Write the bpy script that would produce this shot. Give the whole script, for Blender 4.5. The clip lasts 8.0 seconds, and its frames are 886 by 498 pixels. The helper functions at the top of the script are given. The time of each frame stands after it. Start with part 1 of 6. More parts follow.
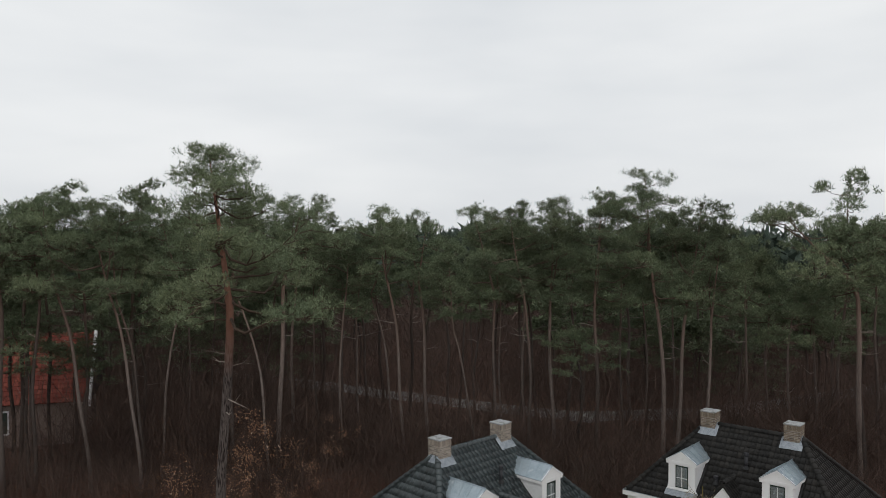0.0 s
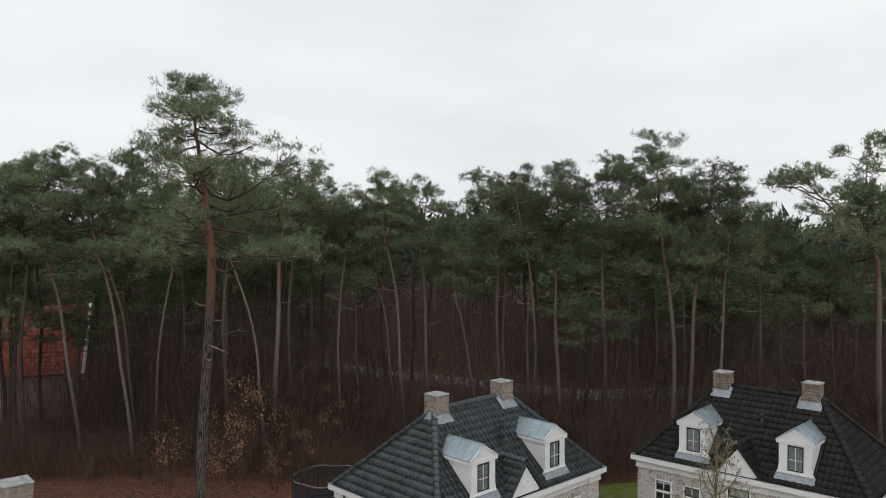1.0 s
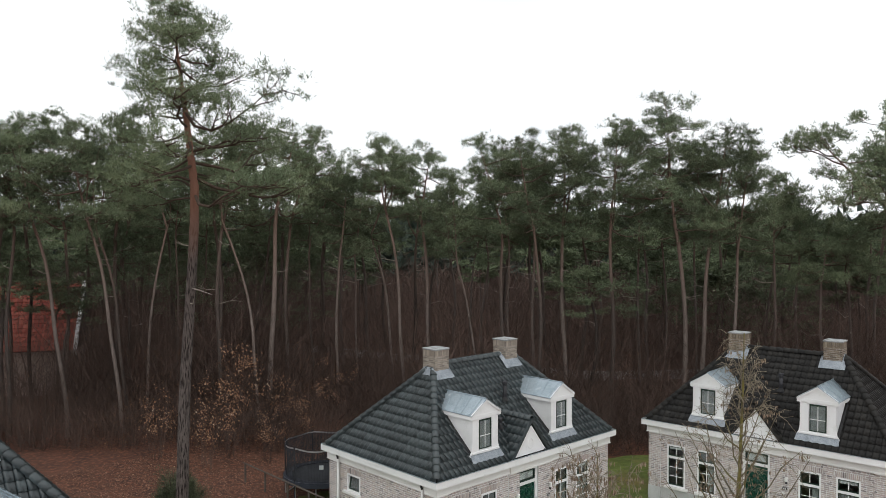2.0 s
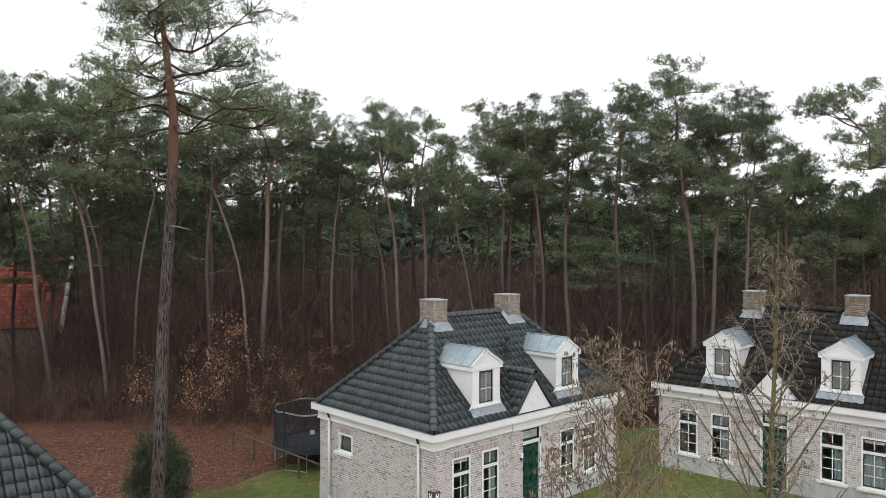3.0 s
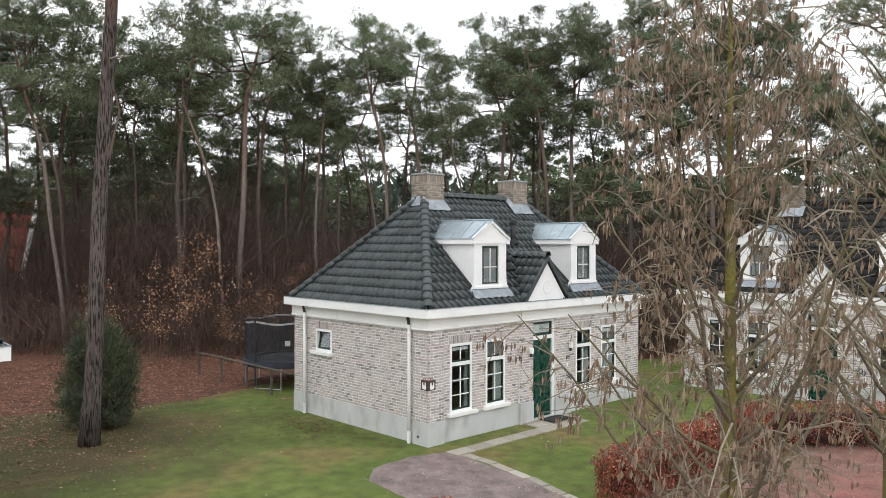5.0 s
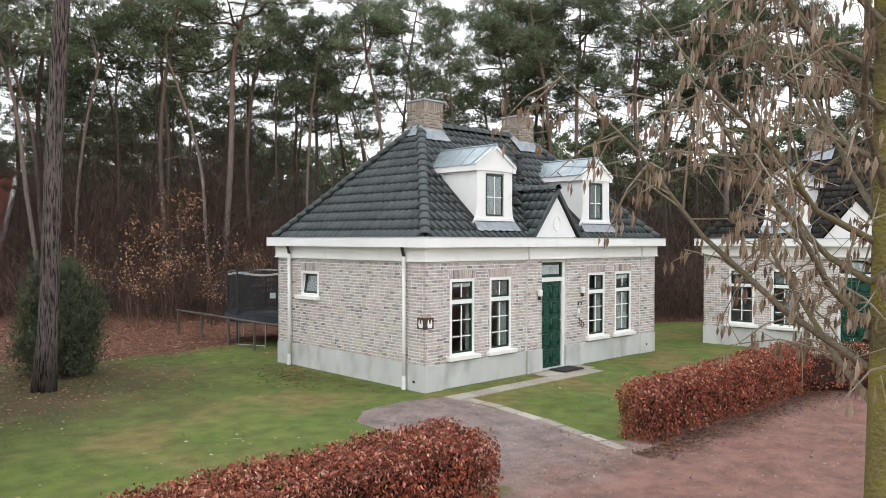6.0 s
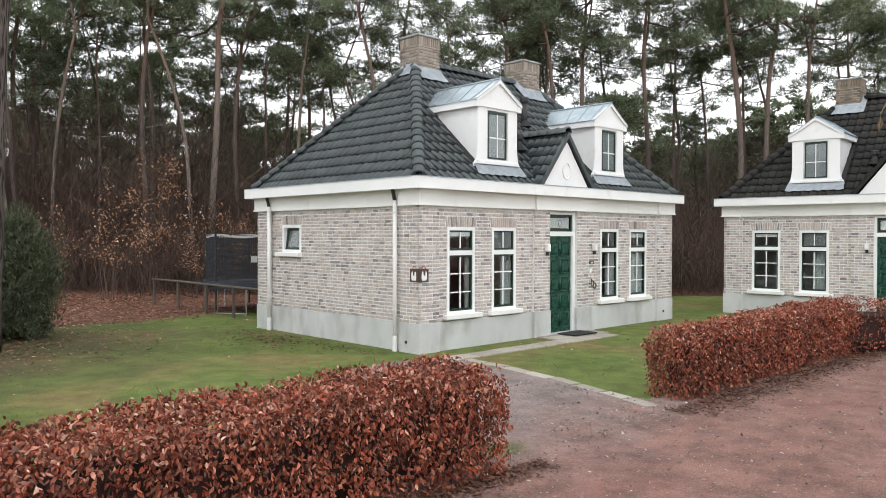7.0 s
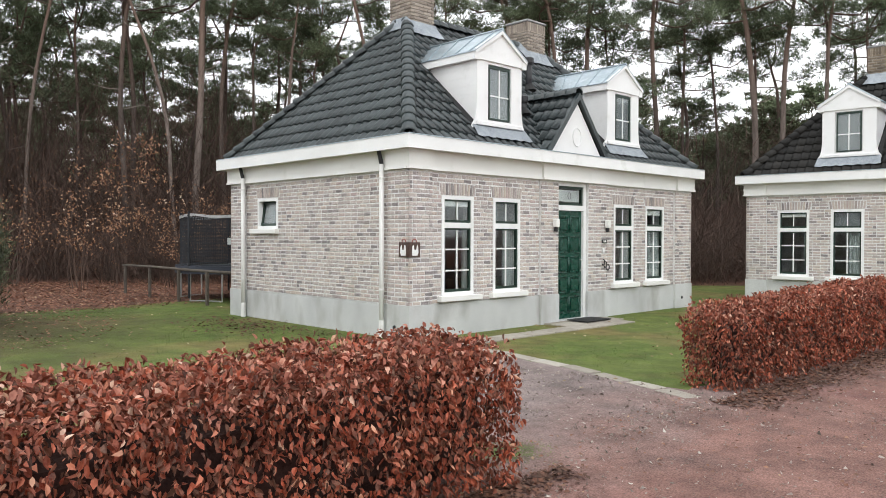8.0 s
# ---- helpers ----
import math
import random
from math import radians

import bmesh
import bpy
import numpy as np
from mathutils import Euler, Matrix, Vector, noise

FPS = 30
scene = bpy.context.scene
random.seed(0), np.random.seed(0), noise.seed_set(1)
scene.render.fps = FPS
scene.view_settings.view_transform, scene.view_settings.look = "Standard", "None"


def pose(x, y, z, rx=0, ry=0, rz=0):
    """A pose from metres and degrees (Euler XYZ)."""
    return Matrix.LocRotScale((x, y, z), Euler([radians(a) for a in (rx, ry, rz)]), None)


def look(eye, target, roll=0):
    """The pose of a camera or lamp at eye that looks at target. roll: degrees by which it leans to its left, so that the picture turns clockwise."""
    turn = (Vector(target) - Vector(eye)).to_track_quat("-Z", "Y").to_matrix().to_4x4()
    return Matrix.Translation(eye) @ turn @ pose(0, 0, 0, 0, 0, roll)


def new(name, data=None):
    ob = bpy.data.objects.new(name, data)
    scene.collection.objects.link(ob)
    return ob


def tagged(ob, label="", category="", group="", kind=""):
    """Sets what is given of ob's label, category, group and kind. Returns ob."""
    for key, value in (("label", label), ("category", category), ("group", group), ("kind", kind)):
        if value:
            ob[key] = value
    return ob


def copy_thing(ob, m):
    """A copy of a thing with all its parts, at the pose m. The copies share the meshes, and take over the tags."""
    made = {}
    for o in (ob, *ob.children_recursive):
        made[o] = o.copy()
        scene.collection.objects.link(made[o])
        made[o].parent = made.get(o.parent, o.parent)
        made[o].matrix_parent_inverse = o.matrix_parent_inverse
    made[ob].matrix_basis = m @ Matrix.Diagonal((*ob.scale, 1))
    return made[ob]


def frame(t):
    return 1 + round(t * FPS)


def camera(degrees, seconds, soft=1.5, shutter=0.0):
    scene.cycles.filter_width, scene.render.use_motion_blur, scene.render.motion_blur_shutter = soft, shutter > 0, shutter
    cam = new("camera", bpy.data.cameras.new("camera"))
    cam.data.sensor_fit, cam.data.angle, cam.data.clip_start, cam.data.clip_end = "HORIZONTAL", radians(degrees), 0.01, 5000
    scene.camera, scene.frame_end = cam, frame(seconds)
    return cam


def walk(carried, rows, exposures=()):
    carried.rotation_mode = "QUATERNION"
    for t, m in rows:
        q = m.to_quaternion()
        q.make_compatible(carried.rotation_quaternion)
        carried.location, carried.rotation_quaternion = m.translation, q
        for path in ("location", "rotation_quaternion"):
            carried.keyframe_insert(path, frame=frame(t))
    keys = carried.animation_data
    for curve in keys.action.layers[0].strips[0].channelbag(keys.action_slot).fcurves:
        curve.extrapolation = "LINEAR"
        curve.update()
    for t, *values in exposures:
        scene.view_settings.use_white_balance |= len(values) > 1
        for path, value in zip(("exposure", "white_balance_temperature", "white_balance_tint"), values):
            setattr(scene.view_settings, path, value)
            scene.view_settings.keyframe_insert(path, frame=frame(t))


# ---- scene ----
cam = camera(60.0, 8.0, soft=0.6)
PATH = [
    (0, (-17.832, -18.245, 14.343), (-3.860, -3.941, 13.917), -0.02),
    (0.5, (-17.091, -17.867, 13.375), (-3.208, -3.478, 12.915), -0.02),
    (1, (-16.415, -17.430, 12.371), (-2.618, -2.958, 11.907), -0.01),
    (1.5, (-15.794, -16.958, 11.366), (-2.064, -2.422, 10.931), 0.00),
    (2, (-15.213, -16.459, 10.373), (-1.521, -1.885, 9.991), 0.02),
    (2.5, (-14.652, -15.930, 9.389), (-0.972, -1.343, 9.075), 0.03),
    (3, (-14.095, -15.363, 8.409), (-0.405, -0.786, 8.166), 0.05),
    (3.5, (-13.527, -14.756, 7.430), (0.189, -0.202, 7.247), 0.06),
    (4, (-12.939, -14.108, 6.458), (0.811, 0.415, 6.316), 0.07),
    (4.5, (-12.326, -13.425, 5.508), (1.458, 1.066, 5.381), 0.09),
    (5, (-11.688, -12.721, 4.607), (2.124, 1.743, 4.467), 0.10),
    (5.5, (-11.033, -12.012, 3.784), (2.800, 2.431, 3.609), 0.10),
    (6, (-10.368, -11.318, 3.075), (3.478, 3.112, 2.848), 0.11),
    (6.5, (-9.702, -10.653, 2.507), (4.151, 3.771, 2.223), 0.11),
    (7, (-9.041, -10.020, 2.092), (4.815, 4.399, 1.762), 0.11),
    (7.5, (-8.386, -9.404, 1.812), (5.477, 5.007, 1.462), 0.11),
    (8, (-7.723, -8.762, 1.607), (6.153, 5.638, 1.277), 0.13),
]
walk(cam, [(t, look(eye, target, roll)) for t, eye, target, roll in PATH],
     exposures=[(0, -0.52), (1.0, -0.40), (1.7, -0.15), (2.8, 0.18), (3.5, 0.27), (4.5, 0.40), (6.0, 0.57), (8.0, 0.62)])

# ---- light: an overcast winter sky ----
world = bpy.data.worlds.new("overcast_sky")
scene.world = world
world.use_nodes = True
wn, wl = world.node_tree.nodes, world.node_tree.links
wn.clear()
sky = wn.new("ShaderNodeTexSky")
sky.sky_type, sky.sun_disc = "NISHITA", False
sky.sun_elevation, sky.sun_rotation, sky.air_density, sky.dust_density = radians(32), radians(200), 1.0, 4.0
grey = wn.new("ShaderNodeHueSaturation")
grey.inputs["Saturation"].default_value, grey.inputs["Value"].default_value = 0.12, 0.10
wl.new(sky.outputs[0], grey.inputs["Color"])
wco = wn.new("ShaderNodeTexCoord")
wmap = wn.new("ShaderNodeMapping")
wmap.inputs["Scale"].default_value = (1.2, 1.2, 5.0)
wl.new(wco.outputs["Generated"], wmap.inputs["Vector"])
wno = wn.new("ShaderNodeTexNoise")
wno.inputs["Scale"].default_value, wno.inputs["Detail"].default_value = 1.6, 4.0
wl.new(wmap.outputs[0], wno.inputs["Vector"])
cloud = wn.new("ShaderNodeValToRGB")
cloud.color_ramp.elements[0].position, cloud.color_ramp.elements[0].color = 0.3, (0.98, 1.02, 1.06, 1)
cloud.color_ramp.elements[1].position, cloud.color_ramp.elements[1].color = 0.72, (1.22, 1.24, 1.25, 1)
wl.new(wno.outputs["Fac"], cloud.inputs[0])
wmix = wn.new("ShaderNodeMix")
wmix.data_type = "RGBA"
wmix.inputs[0].default_value = 0.85
wl.new(grey.outputs[0], wmix.inputs[6])
wl.new(cloud.outputs[0], wmix.inputs[7])
bg = wn.new("ShaderNodeBackground")
bg.inputs["Strength"].default_value = 1.15
wout = wn.new("ShaderNodeOutputWorld")
wl.new(wmix.outputs[2], bg.inputs[0])
wl.new(bg.outputs[0], wout.inputs[0])

sun = new("sun", bpy.data.lights.new("sun", "SUN"))
sun.data.energy, sun.data.angle, sun.data.color = 0.42, radians(40), (1.0, 0.97, 0.93)
sun.matrix_world = look((-34, -16, 40), (0, 0, 0))


# ---- materials ----
def material(name, c1, c2, rough=0.8, scale=4.0, bump=0.2, bump_scale=60.0, metal=0.0, rnd=0.0, island=0.0, spots=None, spec=0.35, stretch=(1, 1, 1), grain=0.35):
    """Two colours mixed by a coarse noise, a fine grain, relief, and a random lightness by object or by island."""
    m = bpy.data.materials.new(name)
    m.use_nodes = True
    n, l = m.node_tree.nodes, m.node_tree.links
    b = n["Principled BSDF"]
    b.inputs["Metallic"].default_value = metal
    b.inputs["Specular IOR Level"].default_value = spec
    geo = n.new("ShaderNodeNewGeometry")
    mp = n.new("ShaderNodeMapping")
    mp.inputs["Scale"].default_value = stretch
    l.new(geo.outputs["Position"], mp.inputs["Vector"])

    def noise_at(s, detail=5.0):
        t = n.new("ShaderNodeTexNoise")
        t.inputs["Scale"].default_value, t.inputs["Detail"].default_value = s, detail
        l.new(mp.outputs[0], t.inputs["Vector"])
        return t.outputs["Fac"]

    def mix(fac, a, bb, mode="MIX"):
        x = n.new("ShaderNodeMix")
        x.data_type, x.blend_type = "RGBA", mode
        for sock, v in ((x.inputs[0], fac), (x.inputs[6], a), (x.inputs[7], bb)):
            if isinstance(v, bpy.types.NodeSocket):
                l.new(v, sock)
            else:
                sock.default_value = v if isinstance(v, float) else (*v, 1)
        return x.outputs[2]

    def ramp(fac, lo, hi):
        r = n.new("ShaderNodeMapRange")
        r.inputs["From Min"].default_value, r.inputs["From Max"].default_value = lo, hi
        l.new(fac, r.inputs["Value"])
        return r.outputs[0]

    def spread(fac, width):
        r = n.new("ShaderNodeMapRange")
        r.inputs["To Min"].default_value, r.inputs["To Max"].default_value = 1 - width, 1 + width
        l.new(fac, r.inputs["Value"])
        return r.outputs[0]

    col = mix(ramp(noise_at(scale), 0.32, 0.68), c1, c2)
    fine = noise_at(bump_scale, 3.0)
    col = mix(grain, col, mix(ramp(fine, 0.3, 0.7), tuple(0.55 * v for v in c1), tuple(min(1.0, 1.35 * v) for v in c2)))
    if spots:
        col = mix(ramp(noise_at(spots[1], 6.0), spots[2], spots[3]), col, spots[0])
    for width, node, out in ((rnd, "ShaderNodeObjectInfo", "Random"), (island, "ShaderNodeNewGeometry", "Random Per Island")):
        if width:
            src = n.new(node)
            v = n.new("ShaderNodeHueSaturation")
            l.new(spread(src.outputs[out], width), v.inputs["Value"])
            l.new(col, v.inputs["Color"])
            col = v.outputs[0]
    l.new(col, b.inputs["Base Color"])
    rr = n.new("ShaderNodeMapRange")
    rr.inputs["To Min"].default_value, rr.inputs["To Max"].default_value = max(0.02, rough - 0.12), min(1.0, rough + 0.12)
    l.new(noise_at(scale * 3), rr.inputs["Value"])
    l.new(rr.outputs[0], b.inputs["Roughness"])
    if bump:
        bp = n.new("ShaderNodeBump")
        bp.inputs["Strength"].default_value, bp.inputs["Distance"].default_value = bump, 0.02
        l.new(fine, bp.inputs["Height"])
        l.new(bp.outputs[0], b.inputs["Normal"])
    return m


def piece_material(name, stops, rough=0.85, bump=0.4, by_island=False, grain=70.0, spec=0.3, smear=None):
    """Each piece takes its colour from a ramp by its own random number."""
    m = material(name, stops[0][1] if not smear else smear[0], stops[-1][1] if not smear else smear[1], rough, 9.0 if not smear else 16.0, bump, grain, spec=spec)
    n, l = m.node_tree.nodes, m.node_tree.links
    b = n["Principled BSDF"]
    src = n.new("ShaderNodeNewGeometry" if by_island else "ShaderNodeObjectInfo")
    r = n.new("ShaderNodeValToRGB")
    while len(r.color_ramp.elements) < len(stops):
        r.color_ramp.elements.new(0.5)
    for e, (p, c) in zip(r.color_ramp.elements, stops):
        e.position, e.color = p, (*c, 1)
    l.new(src.outputs["Random Per Island" if by_island else "Random"], r.inputs[0])
    x = n.new("ShaderNodeMix")
    x.data_type, x.blend_type = "RGBA", "MIX"
    x.inputs[0].default_value = 0.25 if not smear else 0.28
    old = b.inputs["Base Color"].links[0].from_socket
    l.new(r.outputs[0], x.inputs[6])
    l.new(old, x.inputs[7])
    l.new(x.outputs[2], b.inputs["Base Color"])
    return m


def bark_material(name, low, high, z0, z1, cracks=None):
    """Bark that turns from a plated grey-brown to a bare orange-brown with height."""
    m = material(name, low, tuple(1.6 * v for v in low), 0.95, 3.0, 1.0, 22.0, spec=0.1, stretch=(1, 1, 0.12), rnd=0.45, spots=cracks)
    n, l = m.node_tree.nodes, m.node_tree.links
    b = n["Principled BSDF"]
    geo = n.new("ShaderNodeNewGeometry")
    sep = n.new("ShaderNodeSeparateXYZ")
    l.new(geo.outputs["Position"], sep.inputs[0])
    r = n.new("ShaderNodeMapRange")
    r.inputs["From Min"].default_value, r.inputs["From Max"].default_value = z0, z1
    l.new(sep.outputs["Z"], r.inputs["Value"])
    x = n.new("ShaderNodeMix")
    x.data_type = "RGBA"
    l.new(r.outputs[0], x.inputs[0])
    l.new(b.inputs["Base Color"].links[0].from_socket, x.inputs[6])
    x.inputs[7].default_value = (*high, 1)
    l.new(x.outputs[2], b.inputs["Base Color"])
    return m


BRICKS = ((0.0, (0.120, 0.104, 0.108)), (0.08, (0.230, 0.196, 0.196)), (0.25, (0.385, 0.325, 0.308)), (0.52, (0.485, 0.416, 0.387)), (0.76, (0.565, 0.488, 0.446)), (0.88, (0.535, 0.442, 0.370)), (1.0, (0.495, 0.375, 0.360)))
SMEAR = ((0.20, 0.175, 0.17), (0.68, 0.655, 0.63))
M_BRICK = piece_material("brick", BRICKS, bump=0.7, grain=55.0, smear=SMEAR)
M_BRICKS = piece_material("brick_joined", BRICKS, bump=0.7, grain=55.0, by_island=True, smear=SMEAR)
M_MORTAR = material("mortar", (0.60, 0.595, 0.59), (0.80, 0.79, 0.78), 0.95, 9, 0.6, 70, spots=((0.48, 0.46, 0.43), 3.0, 0.55, 0.72))
M_CHBRICK = piece_material("chimney_brick", ((0, (0.16, 0.135, 0.115)), (0.3, (0.26, 0.22, 0.185)), (0.7, (0.34, 0.29, 0.24)), (1, (0.40, 0.35, 0.29))), by_island=True)
M_CAP = material("chimney_cap_stone", (0.26, 0.27, 0.275), (0.40, 0.41, 0.41), 0.8, 5, 0.3, 60, spots=((0.15, 0.15, 0.13), 4, 0.52, 0.7))
M_OLDCHBRICK = piece_material("old_chimney_brick", ((0, (0.085, 0.068, 0.052)), (0.4, (0.17, 0.135, 0.10)), (0.8, (0.25, 0.20, 0.145)), (1, (0.30, 0.25, 0.19))), by_island=True)
M_CHMORTAR = material("chimney_mortar", (0.30, 0.27, 0.235), (0.42, 0.385, 0.345), 0.95, 6, 0.6, 60, spots=((0.17, 0.155, 0.135), 2.2, 0.5, 0.7))
M_CONCRETE = material("plinth_render", (0.45, 0.46, 0.46), (0.60, 0.61, 0.605), 0.9, 1.6, 0.25, 90, spots=((0.39, 0.39, 0.375), 2.6, 0.50, 0.72), stretch=(1, 1, 0.5), grain=0.22)
M_WHITE = material("white_paint", (0.76, 0.765, 0.765), (0.83, 0.835, 0.835), 0.5, 1.2, 0.03, 60, grain=0.06, spots=((0.62, 0.63, 0.60), 3.0, 0.6, 0.85))
M_CREAM = material("cream_paint", (0.74, 0.735, 0.715), (0.81, 0.805, 0.785), 0.55, 1.0, 0.03, 50, grain=0.06, spots=((0.6, 0.6, 0.56), 2.5, 0.6, 0.85))
TILES = ((0, (0.019, 0.026, 0.028)), (0.5, (0.033, 0.044, 0.047)), (1, (0.052, 0.067, 0.070)))
M_TILE = piece_material("roof_tile", TILES, 0.38, 0.25, grain=40, spec=0.6)
M_TILES = piece_material("roof_tile_joined", TILES, 0.38, 0.25, True, grain=40, spec=0.6)
OLDTILES = ((0, (0.010, 0.0098, 0.0094)), (0.5, (0.0165, 0.0160, 0.0150)), (1, (0.028, 0.026, 0.023)))
M_OLDTILE = piece_material("mossy_old_tile", OLDTILES, 0.62, 0.4, grain=40, spec=0.25)
M_OLDTILES = piece_material("mossy_old_tile_joined", OLDTILES, 0.62, 0.4, True, grain=40, spec=0.25)
M_UNDER = material("roof_underlay", (0.02, 0.02, 0.022), (0.03, 0.03, 0.03), 0.9)
M_ZINC = material("zinc_sheet", (0.28, 0.345, 0.385), (0.43, 0.495, 0.535), 0.38, 3, 0.05, 30, metal=0.75, spots=((0.62, 0.66, 0.67), 5, 0.6, 0.8))
M_LEAD = material("lead_flashing", (0.19, 0.215, 0.24), (0.35, 0.38, 0.41), 0.5, 6, 0.3, 40, metal=0.5)
M_GREEN = material("green_paint", (0.002, 0.042, 0.028), (0.004, 0.056, 0.037), 0.28, 3, 0.02, 60, spec=0.5, grain=0.1)
M_SASH = material("dark_green_sash", (0.012, 0.03, 0.022), (0.02, 0.04, 0.03), 0.4, 3, 0.03, 60)
M_BLACK = material("black_metal", (0.02, 0.02, 0.022), (0.035, 0.035, 0.04), 0.5, 6, 0.1, 60)
M_BROWNBOARD = material("dark_brown_board", (0.055, 0.035, 0.03), (0.09, 0.055, 0.045), 0.6, 8, 0.1, 60)
M_RED = material("faded_red_iron", (0.25, 0.07, 0.06), (0.32, 0.10, 0.08), 0.6, 8, 0.1, 60)
M_CURTAIN = material("curtain_cloth", (0.38, 0.41, 0.41), (0.52, 0.55, 0.55), 0.9, 8, 0.3, 200, stretch=(6, 6, 0.3))
M_BLIND = material("roller_blind", (0.15, 0.16, 0.17), (0.21, 0.22, 0.23), 0.8, 4, 0.1, 120)
M_NETCURTAIN = material("net_curtain", (0.24, 0.25, 0.265), (0.34, 0.35, 0.36), 0.9, 5, 0.2, 160, stretch=(5, 5, 0.4))
M_INSIDE = material("inner_plaster", (0.16, 0.145, 0.13), (0.22, 0.20, 0.18), 0.9, 2, 0.05, 60)
M_PIPE = material("pale_downpipe", (0.70, 0.695, 0.68), (0.79, 0.785, 0.77), 0.5, 3, 0.03, 60, grain=0.1)
M_MAT = material("rubber_mat", (0.02, 0.02, 0.02), (0.04, 0.04, 0.04), 0.9, 30, 0.5, 150)

M_GLASS = bpy.data.materials.new("window_glass")
M_GLASS.use_nodes = True
gb = M_GLASS.node_tree.nodes["Principled BSDF"]
gb.inputs["Base Color"].default_value = (0.8, 0.85, 0.84, 1)
gb.inputs["Transmission Weight"].default_value, gb.inputs["Roughness"].default_value, gb.inputs["IOR"].default_value = 1.0, 0.02, 1.45

M_FLOOR = material("forest_floor", (0.036, 0.019, 0.014), (0.115, 0.047, 0.029), 0.95, 0.9, 0.9, 26, spots=((0.185, 0.072, 0.040), 5.0, 0.48, 0.68))
M_LAWN = material("lawn_turf", (0.072, 0.113, 0.024), (0.140, 0.164, 0.047), 0.95, 0.6, 0.9, 60, spots=((0.175, 0.145, 0.058), 0.42, 0.50, 0.64))
M_GRASS = material("grass_blades", (0.068, 0.146, 0.026), (0.166, 0.212, 0.060), 0.7, 0.6, 0, 30, island=0.08, grain=0.05, spots=((0.208, 0.180, 0.072), 0.42, 0.52, 0.66))
M_ROAD = material("red_gravel", (0.162, 0.080, 0.065), (0.302, 0.166, 0.138), 0.92, 1.1, 1.0, 75, spots=((0.32, 0.115, 0.098), 0.33, 0.55, 0.74), grain=0.65)
M_PEBBLE = piece_material("yard_grit", ((0, (0.08, 0.06, 0.05)), (0.5, (0.22, 0.16, 0.14)), (0.85, (0.33, 0.27, 0.24)), (1, (0.6, 0.56, 0.5))), 0.9, 0.1, True)


def greyer_to_house(m):
    """The yard's red gravel turns to trodden grey grit towards the cottage."""
    n, l = m.node_tree.nodes, m.node_tree.links
    b = n["Principled BSDF"]
    geo, sep = n.new("ShaderNodeNewGeometry"), n.new("ShaderNodeSeparateXYZ")
    l.new(geo.outputs["Position"], sep.inputs[0])
    no = n.new("ShaderNodeTexNoise")
    no.inputs["Scale"].default_value, no.inputs["Detail"].default_value = 1.3, 5.0
    l.new(geo.outputs["Position"], no.inputs["Vector"])
    add = n.new("ShaderNodeMath")
    add.operation = "MULTIPLY_ADD"
    add.inputs[1].default_value = 2.6
    l.new(no.outputs["Fac"], add.inputs[0])
    l.new(sep.outputs["Y"], add.inputs[2])
    r = n.new("ShaderNodeMapRange")
    r.inputs["From Min"].default_value, r.inputs["From Max"].default_value = -4.9, -2.4
    l.new(add.outputs[0], r.inputs["Value"])
    x = n.new("ShaderNodeMix")
    x.data_type = "RGBA"
    l.new(r.outputs[0], x.inputs[0])
    l.new(b.inputs["Base Color"].links[0].from_socket, x.inputs[6])
    hs = n.new("ShaderNodeHueSaturation")
    hs.inputs["Saturation"].default_value, hs.inputs["Value"].default_value = 0.45, 1.02
    l.new(b.inputs["Base Color"].links[0].from_socket, hs.inputs["Color"])
    l.new(hs.outputs[0], x.inputs[7])
    damp, dr = n.new("ShaderNodeTexNoise"), n.new("ShaderNodeMapRange")
    damp.inputs["Scale"].default_value, damp.inputs["Detail"].default_value, damp.inputs["Roughness"].default_value = 2.1, 8.0, 0.7
    l.new(geo.outputs["Position"], damp.inputs["Vector"])
    dr.inputs["From Min"].default_value, dr.inputs["From Max"].default_value = 0.36, 0.62
    dr.inputs["To Min"].default_value, dr.inputs["To Max"].default_value = 0.62, 1.12
    l.new(damp.outputs["Fac"], dr.inputs["Value"])
    wet = n.new("ShaderNodeHueSaturation")
    l.new(dr.outputs[0], wet.inputs["Value"])
    l.new(x.outputs[2], wet.inputs["Color"])
    l.new(wet.outputs[0], b.inputs["Base Color"])


greyer_to_house(M_ROAD)
M_SLAB = piece_material("concrete_slab", ((0, (0.25, 0.225, 0.19)), (0.5, (0.34, 0.31, 0.265)), (1, (0.43, 0.40, 0.345))), 0.9, 0.5, grain=45, smear=((0.13, 0.105, 0.085), (0.46, 0.43, 0.38)))
M_LANE = material("pale_sand_lane", (0.17, 0.162, 0.152), (0.28, 0.27, 0.255), 0.95, 0.3, 0.4, 40)
LEAVES = ((0, (0.026, 0.005, 0.004)), (0.30, (0.095, 0.013, 0.008)), (0.62, (0.220, 0.031, 0.016)), (0.86, (0.355, 0.076, 0.043)), (0.96, (0.52, 0.21, 0.140)), (1, (0.60, 0.36, 0.25)))
# Sky light on the hedge tops, painted as a paler leaf colour.
M_SKYLIT = piece_material("bleached_beech_leaves", ((0, (0.15, 0.026, 0.014)), (0.45, (0.33, 0.084, 0.052)), (0.85, (0.52, 0.215, 0.145)), (1, (0.68, 0.48, 0.37))), 0.55, 0.15, True, spec=0.22)
M_BEECH = piece_material("copper_beech_leaves", LEAVES, 0.52, 0.15, True, spec=0.25)


